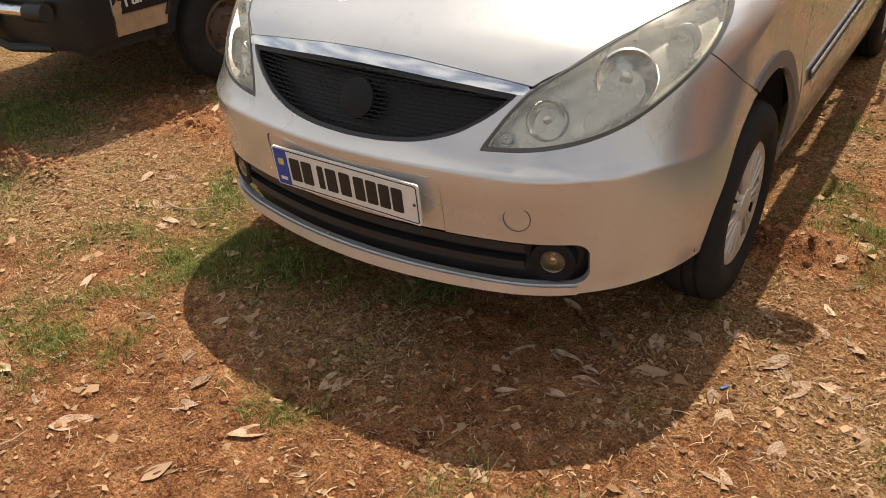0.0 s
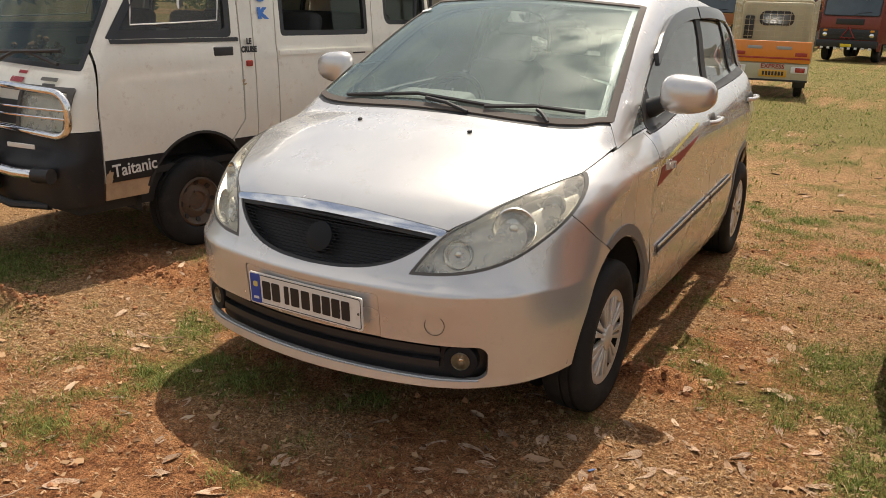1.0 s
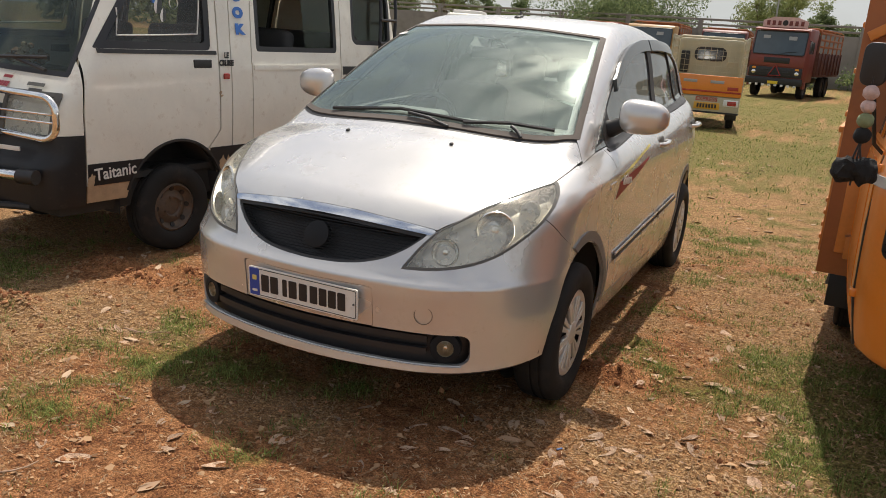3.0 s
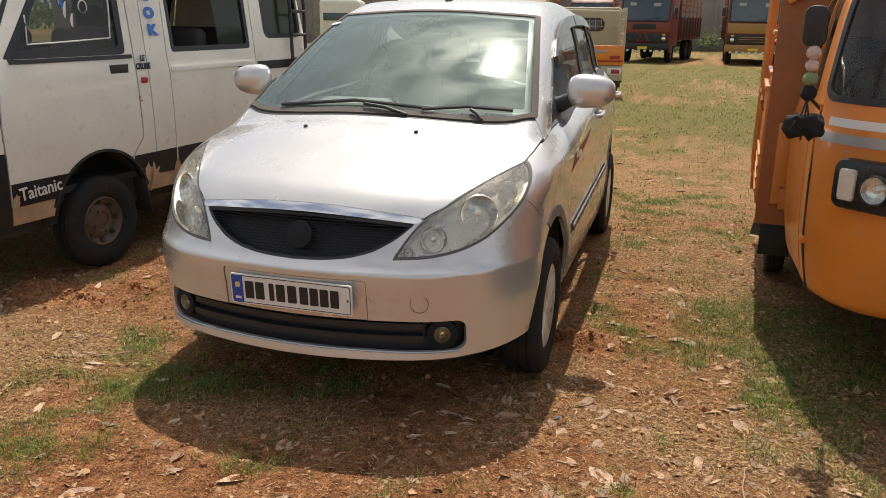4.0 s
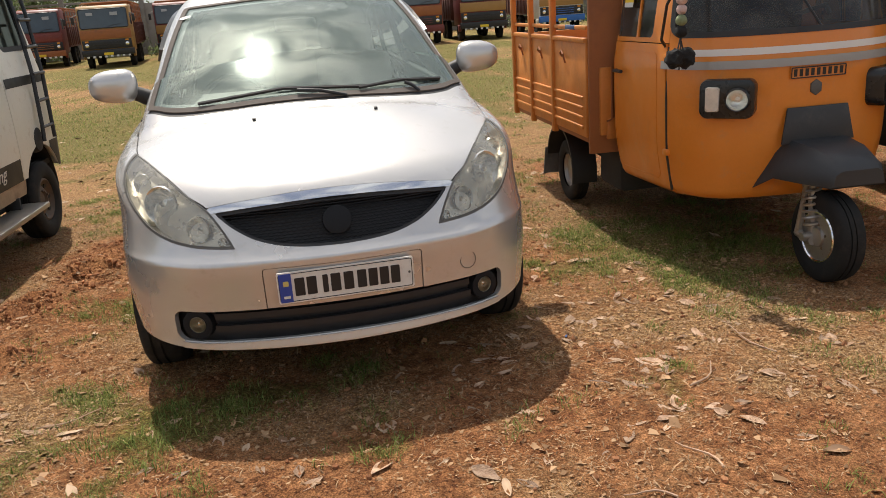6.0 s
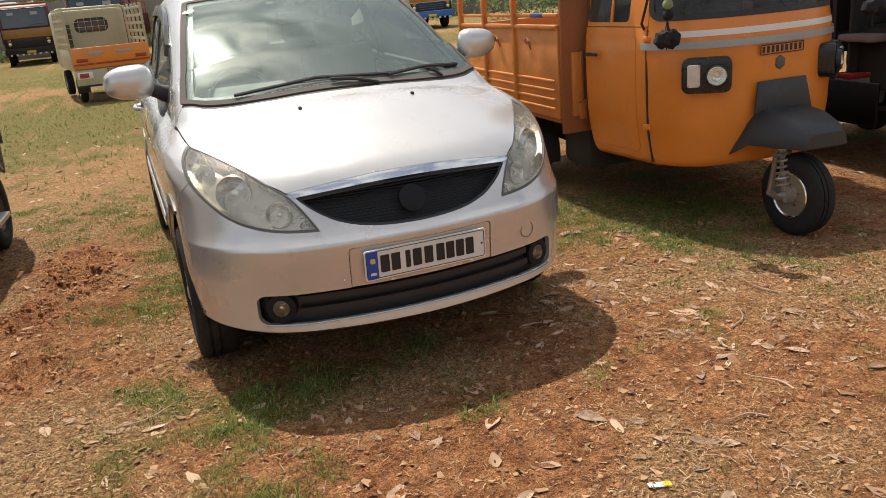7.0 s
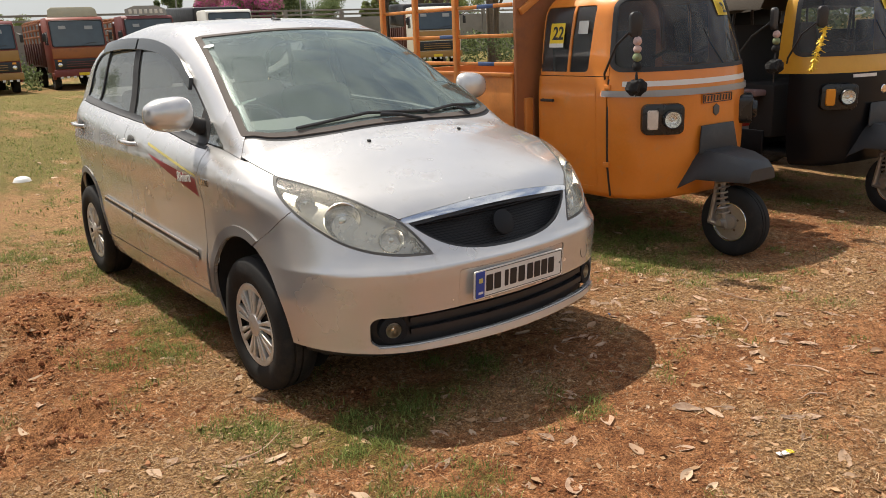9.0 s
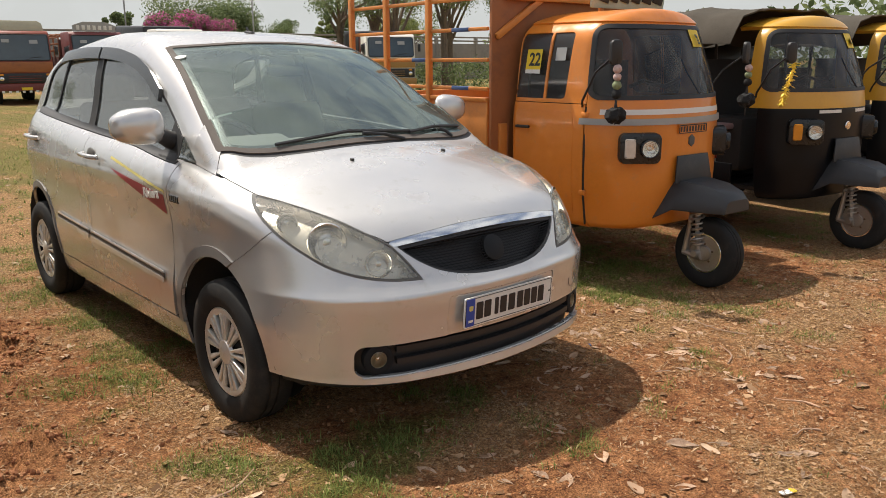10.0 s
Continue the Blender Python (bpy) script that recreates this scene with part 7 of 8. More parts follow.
def churned(p):
    """Where the soil is broken up into clods: a few patches by the van and the car."""
    out = np.zeros(len(p))
    for x, y, rx, ry in ((-3.25, 2.40, 0.36, 0.15), (-2.98, 2.50, 0.16, 0.16), (-2.82, 3.95, 0.24, 0.50), (-3.02, 3.2, 0.2, 0.25), (-0.40, 2.63, 0.20, 0.10), (-3.55, 1.64, 0.40, 0.12)):
        d = ((p[:, 0] - x) / rx) ** 2 + ((p[:, 1] - y) / ry) ** 2
        out = np.maximum(out, np.exp(-d * 1.2))
    return out


def height(p):
    r = np.hypot(p[:, 0] + 1, p[:, 1] - 3)
    near = np.clip(1.6 - r / 14, 0, 1)
    y = p[:, 1]
    z = np.where(y < 40, -0.011 * np.maximum(0, y - 6), -0.374)
    clod = churned(p)
    z = z + 0.020 * np.exp(-((y - 0.9) / 0.85) ** 4)  # the earth swells a little before the row of vehicles
    return z + near * (0.010 * wave(p, 0.9, 1) + 0.006 * wave(p, 3.1, 2) + 0.004 * wave(p, 9.0, 3) + clod * (0.045 + 0.075 * wave(p, 5.5, 4) + 0.065 * wave(p, 12.0, 5)))


# patches of grass: middle, half widths, strength
TUFTS = [(-0.33, 2.95, 0.22, 0.35, 0.55), (-0.52, 2.16, 0.14, 0.12, 0.45), (-0.45, 4.3, 0.3, 0.8, 0.35), (0.60, 2.6, 0.38, 0.85, 1.0), (0.3, 3.3, 0.4, 0.4, 0.45), (-0.02, 2.8, 0.2, 0.2, 0.35), (-0.05, 1.37, 0.10, 0.07, 0.6), (-0.23, 1.24, 0.09, 0.07, 0.5), (0.47, 1.77, 0.12, 0.08, 0.5), (-0.26, 1.16, 0.08, 0.06, 0.4), (1.1, 2.9, 0.5, 0.9, 0.35)]
TUFTS += [(-1.95, 1.72, 0.28, 0.20, 0.50), (-1.55, 1.76, 0.4, 0.18, 0.42), (-2.1, 1.55, 0.2, 0.18, 0.4), (-1.13, 1.32, 0.09, 0.07, 0.45), (-1.8, 1.52, 0.28, 0.12, 0.40), (-2.17, 0.98, 0.14, 0.10, 0.5), (-2.49, 1.96, 0.2, 0.2, 0.35), (-2.32, 1.48, 0.2, 0.15, 0.3), (-2.36, 3.3, 0.22, 0.5, 0.70), (-2.75, 3.08, 0.25, 0.18, 0.42), (-2.18, 3.9, 0.2, 0.5, 0.4), (-4.2, 1.75, 1.0, 0.6, 0.80), (-2.26, 1.24, 0.10, 0.08, 0.4), (-1.3, 1.85, 0.6, 0.16, 0.30)]


def lushness(p):
    """How green the ground is, 0 to 1."""
    x, y = p[:, 0], p[:, 1]
    g = 0.16 * wave(p, 0.55, 11) + 0.24 * wave(p, 1.7, 12) + 0.28 * wave(p, 4.5, 13) + 0.24 * wave(p, 9.5, 14)
    for cx, cy, rx, ry, a in TUFTS:
        g += 0.85 * a * np.exp(-((x - cx) / rx) ** 2 - ((y - cy) / ry) ** 2)
    far = np.clip((y - 6.5) / 3, 0, 1)
    g += far * (0.58 + 0.34 * wave(p * (0.35, 1.0), 0.42, 15) + 0.22 * wave(p * (0.5, 1.0), 1.3, 16)) - 0.12 * np.exp(-((y - 0.2) / 0.8) ** 2)
    g -= 0.9 * churned(p)
    return np.clip(0.17 + g, 0, 1)


def strawy(p):
    """How much dry straw lies on the ground, 0 to 1."""
    bare = np.exp(-((p[:, 0] + 0.40) / 0.9) ** 2 - ((p[:, 1] - 0.55) / 0.50) ** 2) + np.exp(-((p[:, 0] + 1.35) / 0.5) ** 2 - ((p[:, 1] - 0.85) / 0.25) ** 2)
    return np.clip(0.58 + 0.40 * wave(p, 0.8, 21) + 0.38 * wave(p, 2.6, 22) + 0.2 * wave(p, 7.0, 23) + 0.50 * np.clip((p[:, 1] - 5) / 3, 0, 1) - 0.8 * churned(p) - 0.5 * bare, 0, 1)


def soil_material():
    m = bpy.data.materials.new("red_soil")
    m.use_nodes = True
    nodes, links = m.node_tree.nodes, m.node_tree.links
    bsdf = nodes["Principled BSDF"]
    spot = nodes.new("ShaderNodeTexCoord").outputs["Object"]

    def speckle(scale, detail=6.0, rough=0.65):
        n = nodes.new("ShaderNodeTexNoise")
        n.inputs["Scale"].default_value, n.inputs["Detail"].default_value, n.inputs["Roughness"].default_value = scale, detail, rough
        links.new(spot, n.inputs["Vector"])
        return n.outputs["Fac"]

    def blend(fac, a, b):
        x = nodes.new("ShaderNodeMix")
        x.data_type = "RGBA"
        links.new(fac, x.inputs["Factor"])
        for name, value in (("A", a), ("B", b)):
            s = [i for i in x.inputs if i.name == name and i.type == "RGBA"][0]
            if isinstance(value, tuple):
                s.default_value = (*value, 1)
            else:
                links.new(value, s)
        return [o for o in x.outputs if o.type == "RGBA"][0]

    def maths(kind, a, b):
        x = nodes.new("ShaderNodeMath")
        x.operation = kind
        for i, v in enumerate((a, b)):
            if isinstance(v, float):
                x.inputs[i].default_value = v
            else:
                links.new(v, x.inputs[i])
        return x.outputs[0]

    def layer(name):
        a = nodes.new("ShaderNodeAttribute")
        a.attribute_name = name
        return a.outputs["Fac"]

    big, mid, fine = speckle(1.3), speckle(9.0), speckle(70.0, 4.0)
    soil = blend(ramp_to(nodes, links, big, 0, 1, 0.35, 0.65), (0.304, 0.121, 0.048), (0.45, 0.221, 0.100))
    soil = blend(ramp_to(nodes, links, fine, 0, 1, 0.40, 0.62), soil, blend(ramp_to(nodes, links, mid, 0, 1, 0.4, 0.6), (0.14, 0.052, 0.024), (0.54, 0.275, 0.132)))
    dry = blend(ramp_to(nodes, links, fine, 0, 1, 0.38, 0.62), (0.21, 0.112, 0.050), (0.56, 0.365, 0.185))
    straw_here = maths("MULTIPLY", ramp_to(nodes, links, maths("ADD", layer("straw"), maths("MULTIPLY", speckle(26.0, 8.0, 0.8), 1.0)), 0, 1, 0.74, 1.18), 0.88)
    col = blend(straw_here, soil, dry)
    leafy = blend(ramp_to(nodes, links, fine, 0, 1, 0.38, 0.62), (0.055, 0.08, 0.016), (0.18, 0.21, 0.05))
    green_here = ramp_to(nodes, links, maths("ADD", layer("green"), maths("MULTIPLY", speckle(14.0, 9.0, 0.85), 1.5)), 0, 0.68, 1.10, 1.50)
    col = blend(green_here, col, leafy)
    clumps = ramp_to(nodes, links, speckle(34.0, 5.0, 0.7), 0, 1, 0.36, 0.64)
    grit = nodes.new("ShaderNodeMix")
    grit.data_type, grit.blend_type = "RGBA", "MULTIPLY"
    grit.inputs["Factor"].default_value = 1.0
    a, b = [i for i in grit.inputs if i.type == "RGBA"]
    lumpy = nodes.new("ShaderNodeMix")
    lumpy.data_type, lumpy.blend_type = "RGBA", "MULTIPLY"
    lumpy.inputs["Factor"].default_value = 1.0
    c, d = [i for i in lumpy.inputs if i.type == "RGBA"]
    links.new(col, c)
    links.new(blend(clumps, (0.66, 0.63, 0.60), (1.26, 1.25, 1.23)), d)
    links.new([o for o in lumpy.outputs if o.type == "RGBA"][0], a)
    links.new(blend(ramp_to(nodes, links, speckle(150.0, 4.0, 0.75), 0, 1, 0.37, 0.63), (0.42, 0.38, 0.34), (1.48, 1.47, 1.44)), b)
    links.new([o for o in grit.outputs if o.type == "RGBA"][0], bsdf.inputs["Base Color"])
    bsdf.inputs["Roughness"].default_value = 0.95
    bsdf.inputs["Specular IOR Level"].default_value = 0.15
    bump = nodes.new("ShaderNodeBump")
    bump.inputs["Distance"].default_value = 0.045
    bump.inputs["Strength"].default_value = 0.9
    links.new(maths("ADD", maths("MULTIPLY", speckle(38.0, 8.0, 0.7), 1.0), maths("MULTIPLY", speckle(160.0, 3.0), 0.35)), bump.inputs["Height"])
    links.new(bump.outputs["Normal"], bsdf.inputs["Normal"])
    return m


def ground():
    def spread(lo, hi, step, far):
        mid = np.arange(lo, hi + 1e-6, step)
        grow = np.cumsum(step * 1.16 ** np.arange(1, 70))
        grow = grow[grow < far]
        return np.r_[(lo - grow)[::-1], mid, hi + grow]

    xs, ys = spread(-5.2, 3.6, 0.045, 1800), spread(-1.6, 7.0, 0.045, 1800)
    u, v = np.meshgrid(xs, ys, indexing="ij")
    p = np.c_[u.ravel(), v.ravel()]
    n = len(ys)
    i = (np.arange(len(xs) - 1)[:, None] * n + np.arange(n - 1)).ravel()
    ob = net("ground", np.c_[p, height(p)], np.c_[i, i + n, i + n + 1, i + 1], soil_material())
    for name, values in (("green", lushness(p)), ("straw", strawy(p))):
        layer = ob.data.attributes.new(name, "FLOAT", "POINT")
        layer.data.foreach_set("value", values.astype(np.float32))
    tagged(ob, "red earth with dry straw and patches of short grass", "ground", kind="structure")


ground()


def scatter(count, box, want, seed):
    """Points in box (x0, y0, x1, y1), kept with the chance that want gives."""
    rng = np.random.RandomState(seed)
    p = np.c_[rng.uniform(box[0], box[2], count), rng.uniform(box[1], box[3], count)]
    return p[rng.rand(count) < want(p)], rng


def under_wheel(p):
    """Keeps plants off the spots on which tyres stand."""
    out = np.ones(len(p), bool)
    for x, y in ((-0.62, 2.30), (-2.15, 2.30), (-0.62, 4.82), (-2.15, 4.82), (-3.52, 2.90), (-3.38, 4.99), (1.09, 2.08), (2.90, 1.90)):
        out &= (np.abs(p[:, 0] - x) > 0.10) | (np.abs(p[:, 1] - y) > 0.14)
    return out


def blade_stuff(name, label, category, p, rng, mats, tall, wide, per, spread_):
    """Many thin bent blades, as stuff: each two triangles."""
    p = np.repeat(p[under_wheel(p)], per, 0) + rng.normal(0, spread_, (len(p[under_wheel(p)]) * per, 2))
    n = len(p)
    a = rng.uniform(0, 2 * np.pi, n)
    h = tall * rng.uniform(0.35, 1.1, n)
    lean = h * rng.uniform(0.3, 1.8, n)
    w = wide * rng.uniform(0.6, 1.3, n)
    base = np.c_[p, height(p) - 0.003]
    side = np.c_[np.cos(a + 1.57), np.sin(a + 1.57), 0 * a] * w[:, None] / 2
    go = np.c_[np.cos(a), np.sin(a), 0 * a]
    mid = base + go * (lean * 0.35)[:, None] + np.c_[0 * a, 0 * a, h * 0.6]
    tip = base + go * lean[:, None] + np.c_[0 * a, 0 * a, h]
    verts = np.stack([base - side, base + side, mid + side * 0.7, mid - side * 0.7, tip], 1).reshape(-1, 3)
    k = np.arange(n) * 5
    faces = np.c_[k, k + 1, k + 2, k, k + 2, k + 3, k + 3, k + 2, k + 4].reshape(-1, 3)
    return tagged(net(name, verts, faces, mats, smooth=False), label, category, kind="stuff")


def island_material(name, a, b, rough=0.8, through=0.0):
    """A surface whose colour differs from piece to piece."""
    m = bpy.data.materials.new(name)
    m.use_nodes = True
    nodes, links = m.node_tree.nodes, m.node_tree.links
    bsdf = nodes["Principled BSDF"]
    ramp = nodes.new("ShaderNodeValToRGB")
    ramp.color_ramp.elements[0].color, ramp.color_ramp.elements[1].color = (*a, 1), (*b, 1)
    links.new(nodes.new("ShaderNodeNewGeometry").outputs["Random Per Island"], ramp.inputs["Fac"])
    links.new(ramp.outputs["Color"], bsdf.inputs["Base Color"])
    bsdf.inputs["Roughness"].default_value = rough
    bsdf.inputs["Specular IOR Level"].default_value = 0.25
    if through:
        thin = nodes.new("ShaderNodeBsdfTranslucent")
        links.new(ramp.outputs["Color"], thin.inputs["Color"])
        mix = nodes.new("ShaderNodeMixShader")
        mix.inputs["Fac"].default_value = through
        links.new(bsdf.outputs[0], mix.inputs[1])
        links.new(thin.outputs[0], mix.inputs[2])
        links.new(mix.outputs[0], nodes["Material Output"].inputs["Surface"])
    return m


GRASS = island_material("grass_blade", (0.065, 0.105, 0.018), (0.31, 0.35, 0.095), 0.7, 0.3)
STRAW = island_material("straw", (0.13, 0.072, 0.034), (0.58, 0.40, 0.235), 0.8)
CRUMB = island_material("soil_crumb", (0.22, 0.088, 0.040), (0.45, 0.215, 0.105), 0.95)

pts, rng = scatter(76000, (-5.0, -0.6, 4.2, 6.5), lambda p: np.clip(lushness(p) * 1.5 - 0.18, 0, 1) * np.clip(0.60 + 1.7 * wave(p, 11.0, 17) + 0.8 * wave(p, 24.0, 18), 0.06, 1), 31)
blade_stuff("grass", "short green grass growing in patches", "grass", pts, rng, GRASS, 0.034, 0.0033, 11, 0.026)
pts, rng = scatter(26000, (-16, 6.5, 14, 34), lambda p: np.clip(lushness(p) * 1.3 - 0.2, 0, 1) * np.clip(1.5 - p[:, 1] / 34, 0, 1), 32)
blade_stuff("grass", "patchy grass further down the yard", "grass", pts, rng, GRASS, 0.045, 0.012, 4, 0.09)


def litter():
    """Bits of dry straw lying about."""
    p, rng = scatter(200000, (-5.0, -0.6, 3.8, 6.5), lambda q: np.clip(0.15 + strawy(q) * 0.95 - 0.35 * lushness(q), 0, 1) * np.clip(1.4 - q[:, 1] / 7, 0.2, 1), 33)
    n = len(p)
    a, l, w = rng.uniform(0, np.pi, n), rng.gamma(2.0, 0.0039, n) + 0.0028, rng.uniform(0.0006, 0.0016, n)
    d, s = np.c_[np.cos(a), np.sin(a)] * l[:, None], np.c_[-np.sin(a), np.cos(a)] * w[:, None]
    z = height(p) + rng.uniform(0.001, 0.009, n)
    tilt = rng.normal(0, 0.28, n) * l
    bend = rng.normal(0, 0.10, n)[:, None] * s / w[:, None] * l[:, None]
    quad = [np.c_[p - d - s, z - tilt], np.c_[p - d + s, z - tilt], np.c_[p + bend + s, z + 0.003], np.c_[p + bend - s, z + 0.003], np.c_[p + d + s, z + tilt], np.c_[p + d - s, z + tilt]]
    k = np.arange(n) * 6
    faces = np.c_[k, k + 1, k + 2, k, k + 2, k + 3, k + 3, k + 2, k + 4, k + 3, k + 4, k + 5].reshape(-1, 3)
    tagged(net("straw_litter", np.stack(quad, 1).reshape(-1, 3), faces, STRAW, smooth=False), "dry straw and bits of stalk lying on the earth", "straw", kind="stuff")
    # flakes of broken leaf
    p, rng = scatter(90000, (-4.6, -0.6, 3.6, 6.0), lambda q: np.clip(0.25 + strawy(q) * 0.6 - 0.2 * lushness(q), 0, 1) * np.clip(1.35 - q[:, 1] / 6, 0.2, 1), 35)
    n = len(p)
    a, r = rng.uniform(0, 2 * np.pi, n), rng.gamma(2.0, 0.0024, n) + 0.0016
    z = height(p) + rng.uniform(0.001, 0.006, n)
    corners = []
    for k in range(4):
        b = a + k * np.pi / 2 + rng.uniform(-0.5, 0.5, n)
        l = r * rng.uniform(0.5, 1.7, n)
        corners.append(np.c_[p[:, 0] + l * np.cos(b), p[:, 1] + l * np.sin(b), z + rng.normal(0, 0.35, n) * r])
    k = np.arange(n) * 4
    tagged(net("leaf_flakes", np.stack(corners, 1).reshape(-1, 3), np.c_[k, k + 1, k + 2, k, k + 2, k + 3].reshape(-1, 3), island_material("flake", (0.15, 0.075, 0.034), (0.50, 0.31, 0.17), 0.85), smooth=False), "small flakes of broken dry leaf", "leaf litter", kind="stuff")
    # crumbs of soil
    p, rng = scatter(40000, (-5.0, -0.6, 3.8, 6.0), lambda q: np.clip(0.30 - 0.4 * lushness(q) + 1.6 * churned(q), 0, 1), 34)
    n = len(p)
    big = np.where(churned(p) > 0.25, 1.7, 1.0)
    r = np.minimum((rng.gamma(1.6, 0.0022, n) + 0.0015) * big, 0.015)
    ball = bmesh.new()
    bmesh.ops.create_icosphere(ball, subdivisions=1, radius=1)
    base = np.array([v.co[:] for v in ball.verts])
    tri = np.array([[v.index for v in f.verts] for f in ball.faces])
    ball.free()
    verts = np.c_[p, height(p) + r * 0.3][:, None] + base[None] * (r[:, None] * rng.uniform(0.6, 1.3, (n, 3)))[:, None] * rng.uniform(0.75, 1.25, (n, len(base), 1))
    faces = (tri[None] + (np.arange(n) * len(base))[:, None, None]).reshape(-1, 3)
    tagged(net("soil_crumbs", verts.reshape(-1, 3), faces, CRUMB, smooth=False), "crumbs and clods of red soil", "soil", kind="stuff")


litter()


def leaf_mesh(seed):
    """A dry curled leaf with a raised midrib."""
    rng = random.Random(seed)
    ratio, curl, cup, twist = rng.uniform(0.34, 0.6), rng.uniform(-0.5, 0.9), rng.uniform(0.05, 0.7), rng.uniform(-0.6, 0.6)
    bm = bmesh.new()
    rows, n = [], 9
    for i in range(n + 1):
        t = i / n
        w = ratio * math.sin(math.pi * min(1, t * 0.97 + 0.02)) ** 0.75 * (1 - 0.25 * t) * (1 + 0.10 * math.sin(7 * t + seed))
        row = []
        for j in (-1, -0.5, 0, 0.5, 1):
            x = j * w * 0.5
            z = 0.10 + curl * 0.35 * (t - 0.5) ** 2 + cup * abs(j) ** 1.5 * w * 0.45 + 0.05 * noise.noise(Vector((t * 3, j * 2, seed * 1.7))) + twist * x * (t - 0.5)
            row.append(bm.verts.new((x, t - 0.5, z - (0.012 if j == 0 else 0))))
        rows.append(row)
    for a, b in zip(rows, rows[1:]):
        for j in range(4):
            bm.faces.new((a[j], a[j + 1], b[j + 1], b[j]))
    stalk = tube([(0, -0.48, 0.09), (0.03, -0.62, 0.06)], 0.012, 4)
    merged(stalk, Matrix(), bm)
    low = min(v.co.z for v in bm.verts)
    for v in bm.verts:
        v.co.z -= low
    mesh = bpy.data.meshes.new("dry_leaf")
    bm.to_mesh(mesh)
    bm.free()
    mesh.shade_smooth()
    mesh.materials.append(LEAF)
    return mesh


LEAF = material("dry_leaf_brown", (0.43, 0.265, 0.165), 0.7, 0, 0.22, 5.0, second=(0.56, 0.39, 0.27), amount=0.75, where=0.48, each=0.32, relief=0.01, fine=20.0)
LEAVES = [leaf_mesh(k) for k in range(12)]


def leaves():
    rng = random.Random(7)
    by_van = [(-3.28, 2.21), (-3.11, 2.42), (-3.06, 2.80), (-3.01, 1.97), (-2.81, 1.88), (-2.63, 1.70), (-2.57, 1.73), (-2.46, 2.91), (-2.17, 1.51), (-2.04, 1.19), (-2.01, 0.93), (-1.98, 0.79), (-1.91, 1.38), (-1.80, 0.78), (-1.76, 1.14), (-1.63, 1.08), (-1.60, 0.98), (-1.36, 1.01), (-1.32, 1.28), (-1.32, 0.69), (-1.04, 0.87), (-0.97, 1.30), (-0.95, 1.68), (-0.93, 0.78), (-0.91, 0.63), (-0.90, 0.45), (-0.90, 1.50), (-0.82, 1.73), (-0.80, 1.21), (-0.80, 0.56), (-0.79, 1.57), (-0.75, 0.52), (-0.62, 1.92), (-0.60, 0.43), (-0.57, 0.88)]
    by_trike = [(-0.51, 0.28), (-0.51, 0.94), (-0.44, 1.02), (-0.44, 1.36), (-0.37, 2.22), (-0.34, 1.30), (-0.33, 1.01), (-0.33, 1.53), (-0.32, 2.01), (-0.30, 1.08), (-0.30, 2.63), (-0.26, 2.23), (-0.24, 1.11), (-0.24, 1.93), (-0.24, 1.38), (-0.18, 1.46), (-0.16, 1.36), (-0.15, 2.20), (-0.14, 1.99), (-0.14, 0.97), (-0.13, 1.03), (-0.10, 1.46), (-0.07, 0.90), (-0.02, 3.58), (-0.02, 3.16), (0.01, 2.84), (0.02, 2.23), (0.06, 2.14), (0.14, 1.64), (0.14, 3.17), (0.17, 3.41), (0.19, 1.57), (0.19, 1.04), (0.20, 1.18), (0.22, 2.42), (0.26, 2.61), (0.29, 2.19), (0.30, 2.01), (0.33, 2.39), (0.34, 1.75), (0.40, 2.09), (0.40, 1.04), (0.44, 0.98), (0.47, 1.97), (0.53, 2.03), (0.54, 1.76), (0.59, 1.82), (0.60, 1.64), (0.62, 1.39), (0.82, 2.11), (1.30, 1.49), (1.38, 1.44)]
    spots = [(x, y, rng.uniform(0.075, 0.125)) for x, y in by_van + by_trike]
    clumps = [(-0.1, 1.45, 0.35, 36), (0.25, 2.1, 0.45, 36), (-0.75, 1.75, 0.22, 18), (-0.95, 0.75, 0.5, 16), (-2.2, 0.9, 0.5, 14), (-0.2, 3.1, 0.5, 20), (0.9, 1.3, 0.5, 18), (1.75, 1.25, 0.30, 24), (-2.6, 1.6, 0.5, 10), (-0.3, 4.6, 0.8, 16)]
    for x, y, r, n in clumps:
        spots += [(rng.gauss(x, r), rng.gauss(y, r), rng.uniform(0.04, 0.095)) for _ in range(n)]
    for x, y, size in spots[:299]:
        if not under_wheel(np.array([[x, y]]))[0]:
            continue
        ob = new("dry_leaf", rng.choice(LEAVES))
        z = float(height(np.array([[x, y]]))[0])
        ob.matrix_basis = pose(x, y, z - 0.004, rng.uniform(-9, 9), rng.uniform(-9, 9), rng.uniform(0, 360)) @ Matrix.Diagonal((size, size, size * rng.uniform(0.4, 1.0), 1))
        tagged(ob, "curled dry brown leaf lying on the earth", "leaf", "dry leaves on the ground")
    # those further off, joined
    verts, faces, count = [], [], 0
    shapes = [(np.array([v.co[:] for v in m.vertices]), [tuple(f.vertices) for f in m.polygons]) for m in LEAVES]
    for _ in range(1100):
        x, y = rng.uniform(-6, 5), rng.uniform(-0.5, 12)
        v, f = rng.choice(shapes)
        s = rng.uniform(0.03, 0.10)
        m = np.array(pose(x, y, float(height(np.array([[x, y]]))[0]) - 0.003, rng.uniform(-15, 15), rng.uniform(-15, 15), rng.uniform(0, 360)) @ Matrix.Scale(s, 4))
        verts.append(v @ m[:3, :3].T + m[:3, 3])
        faces += [tuple(i + count for i in q) for q in f]
        count += len(v)
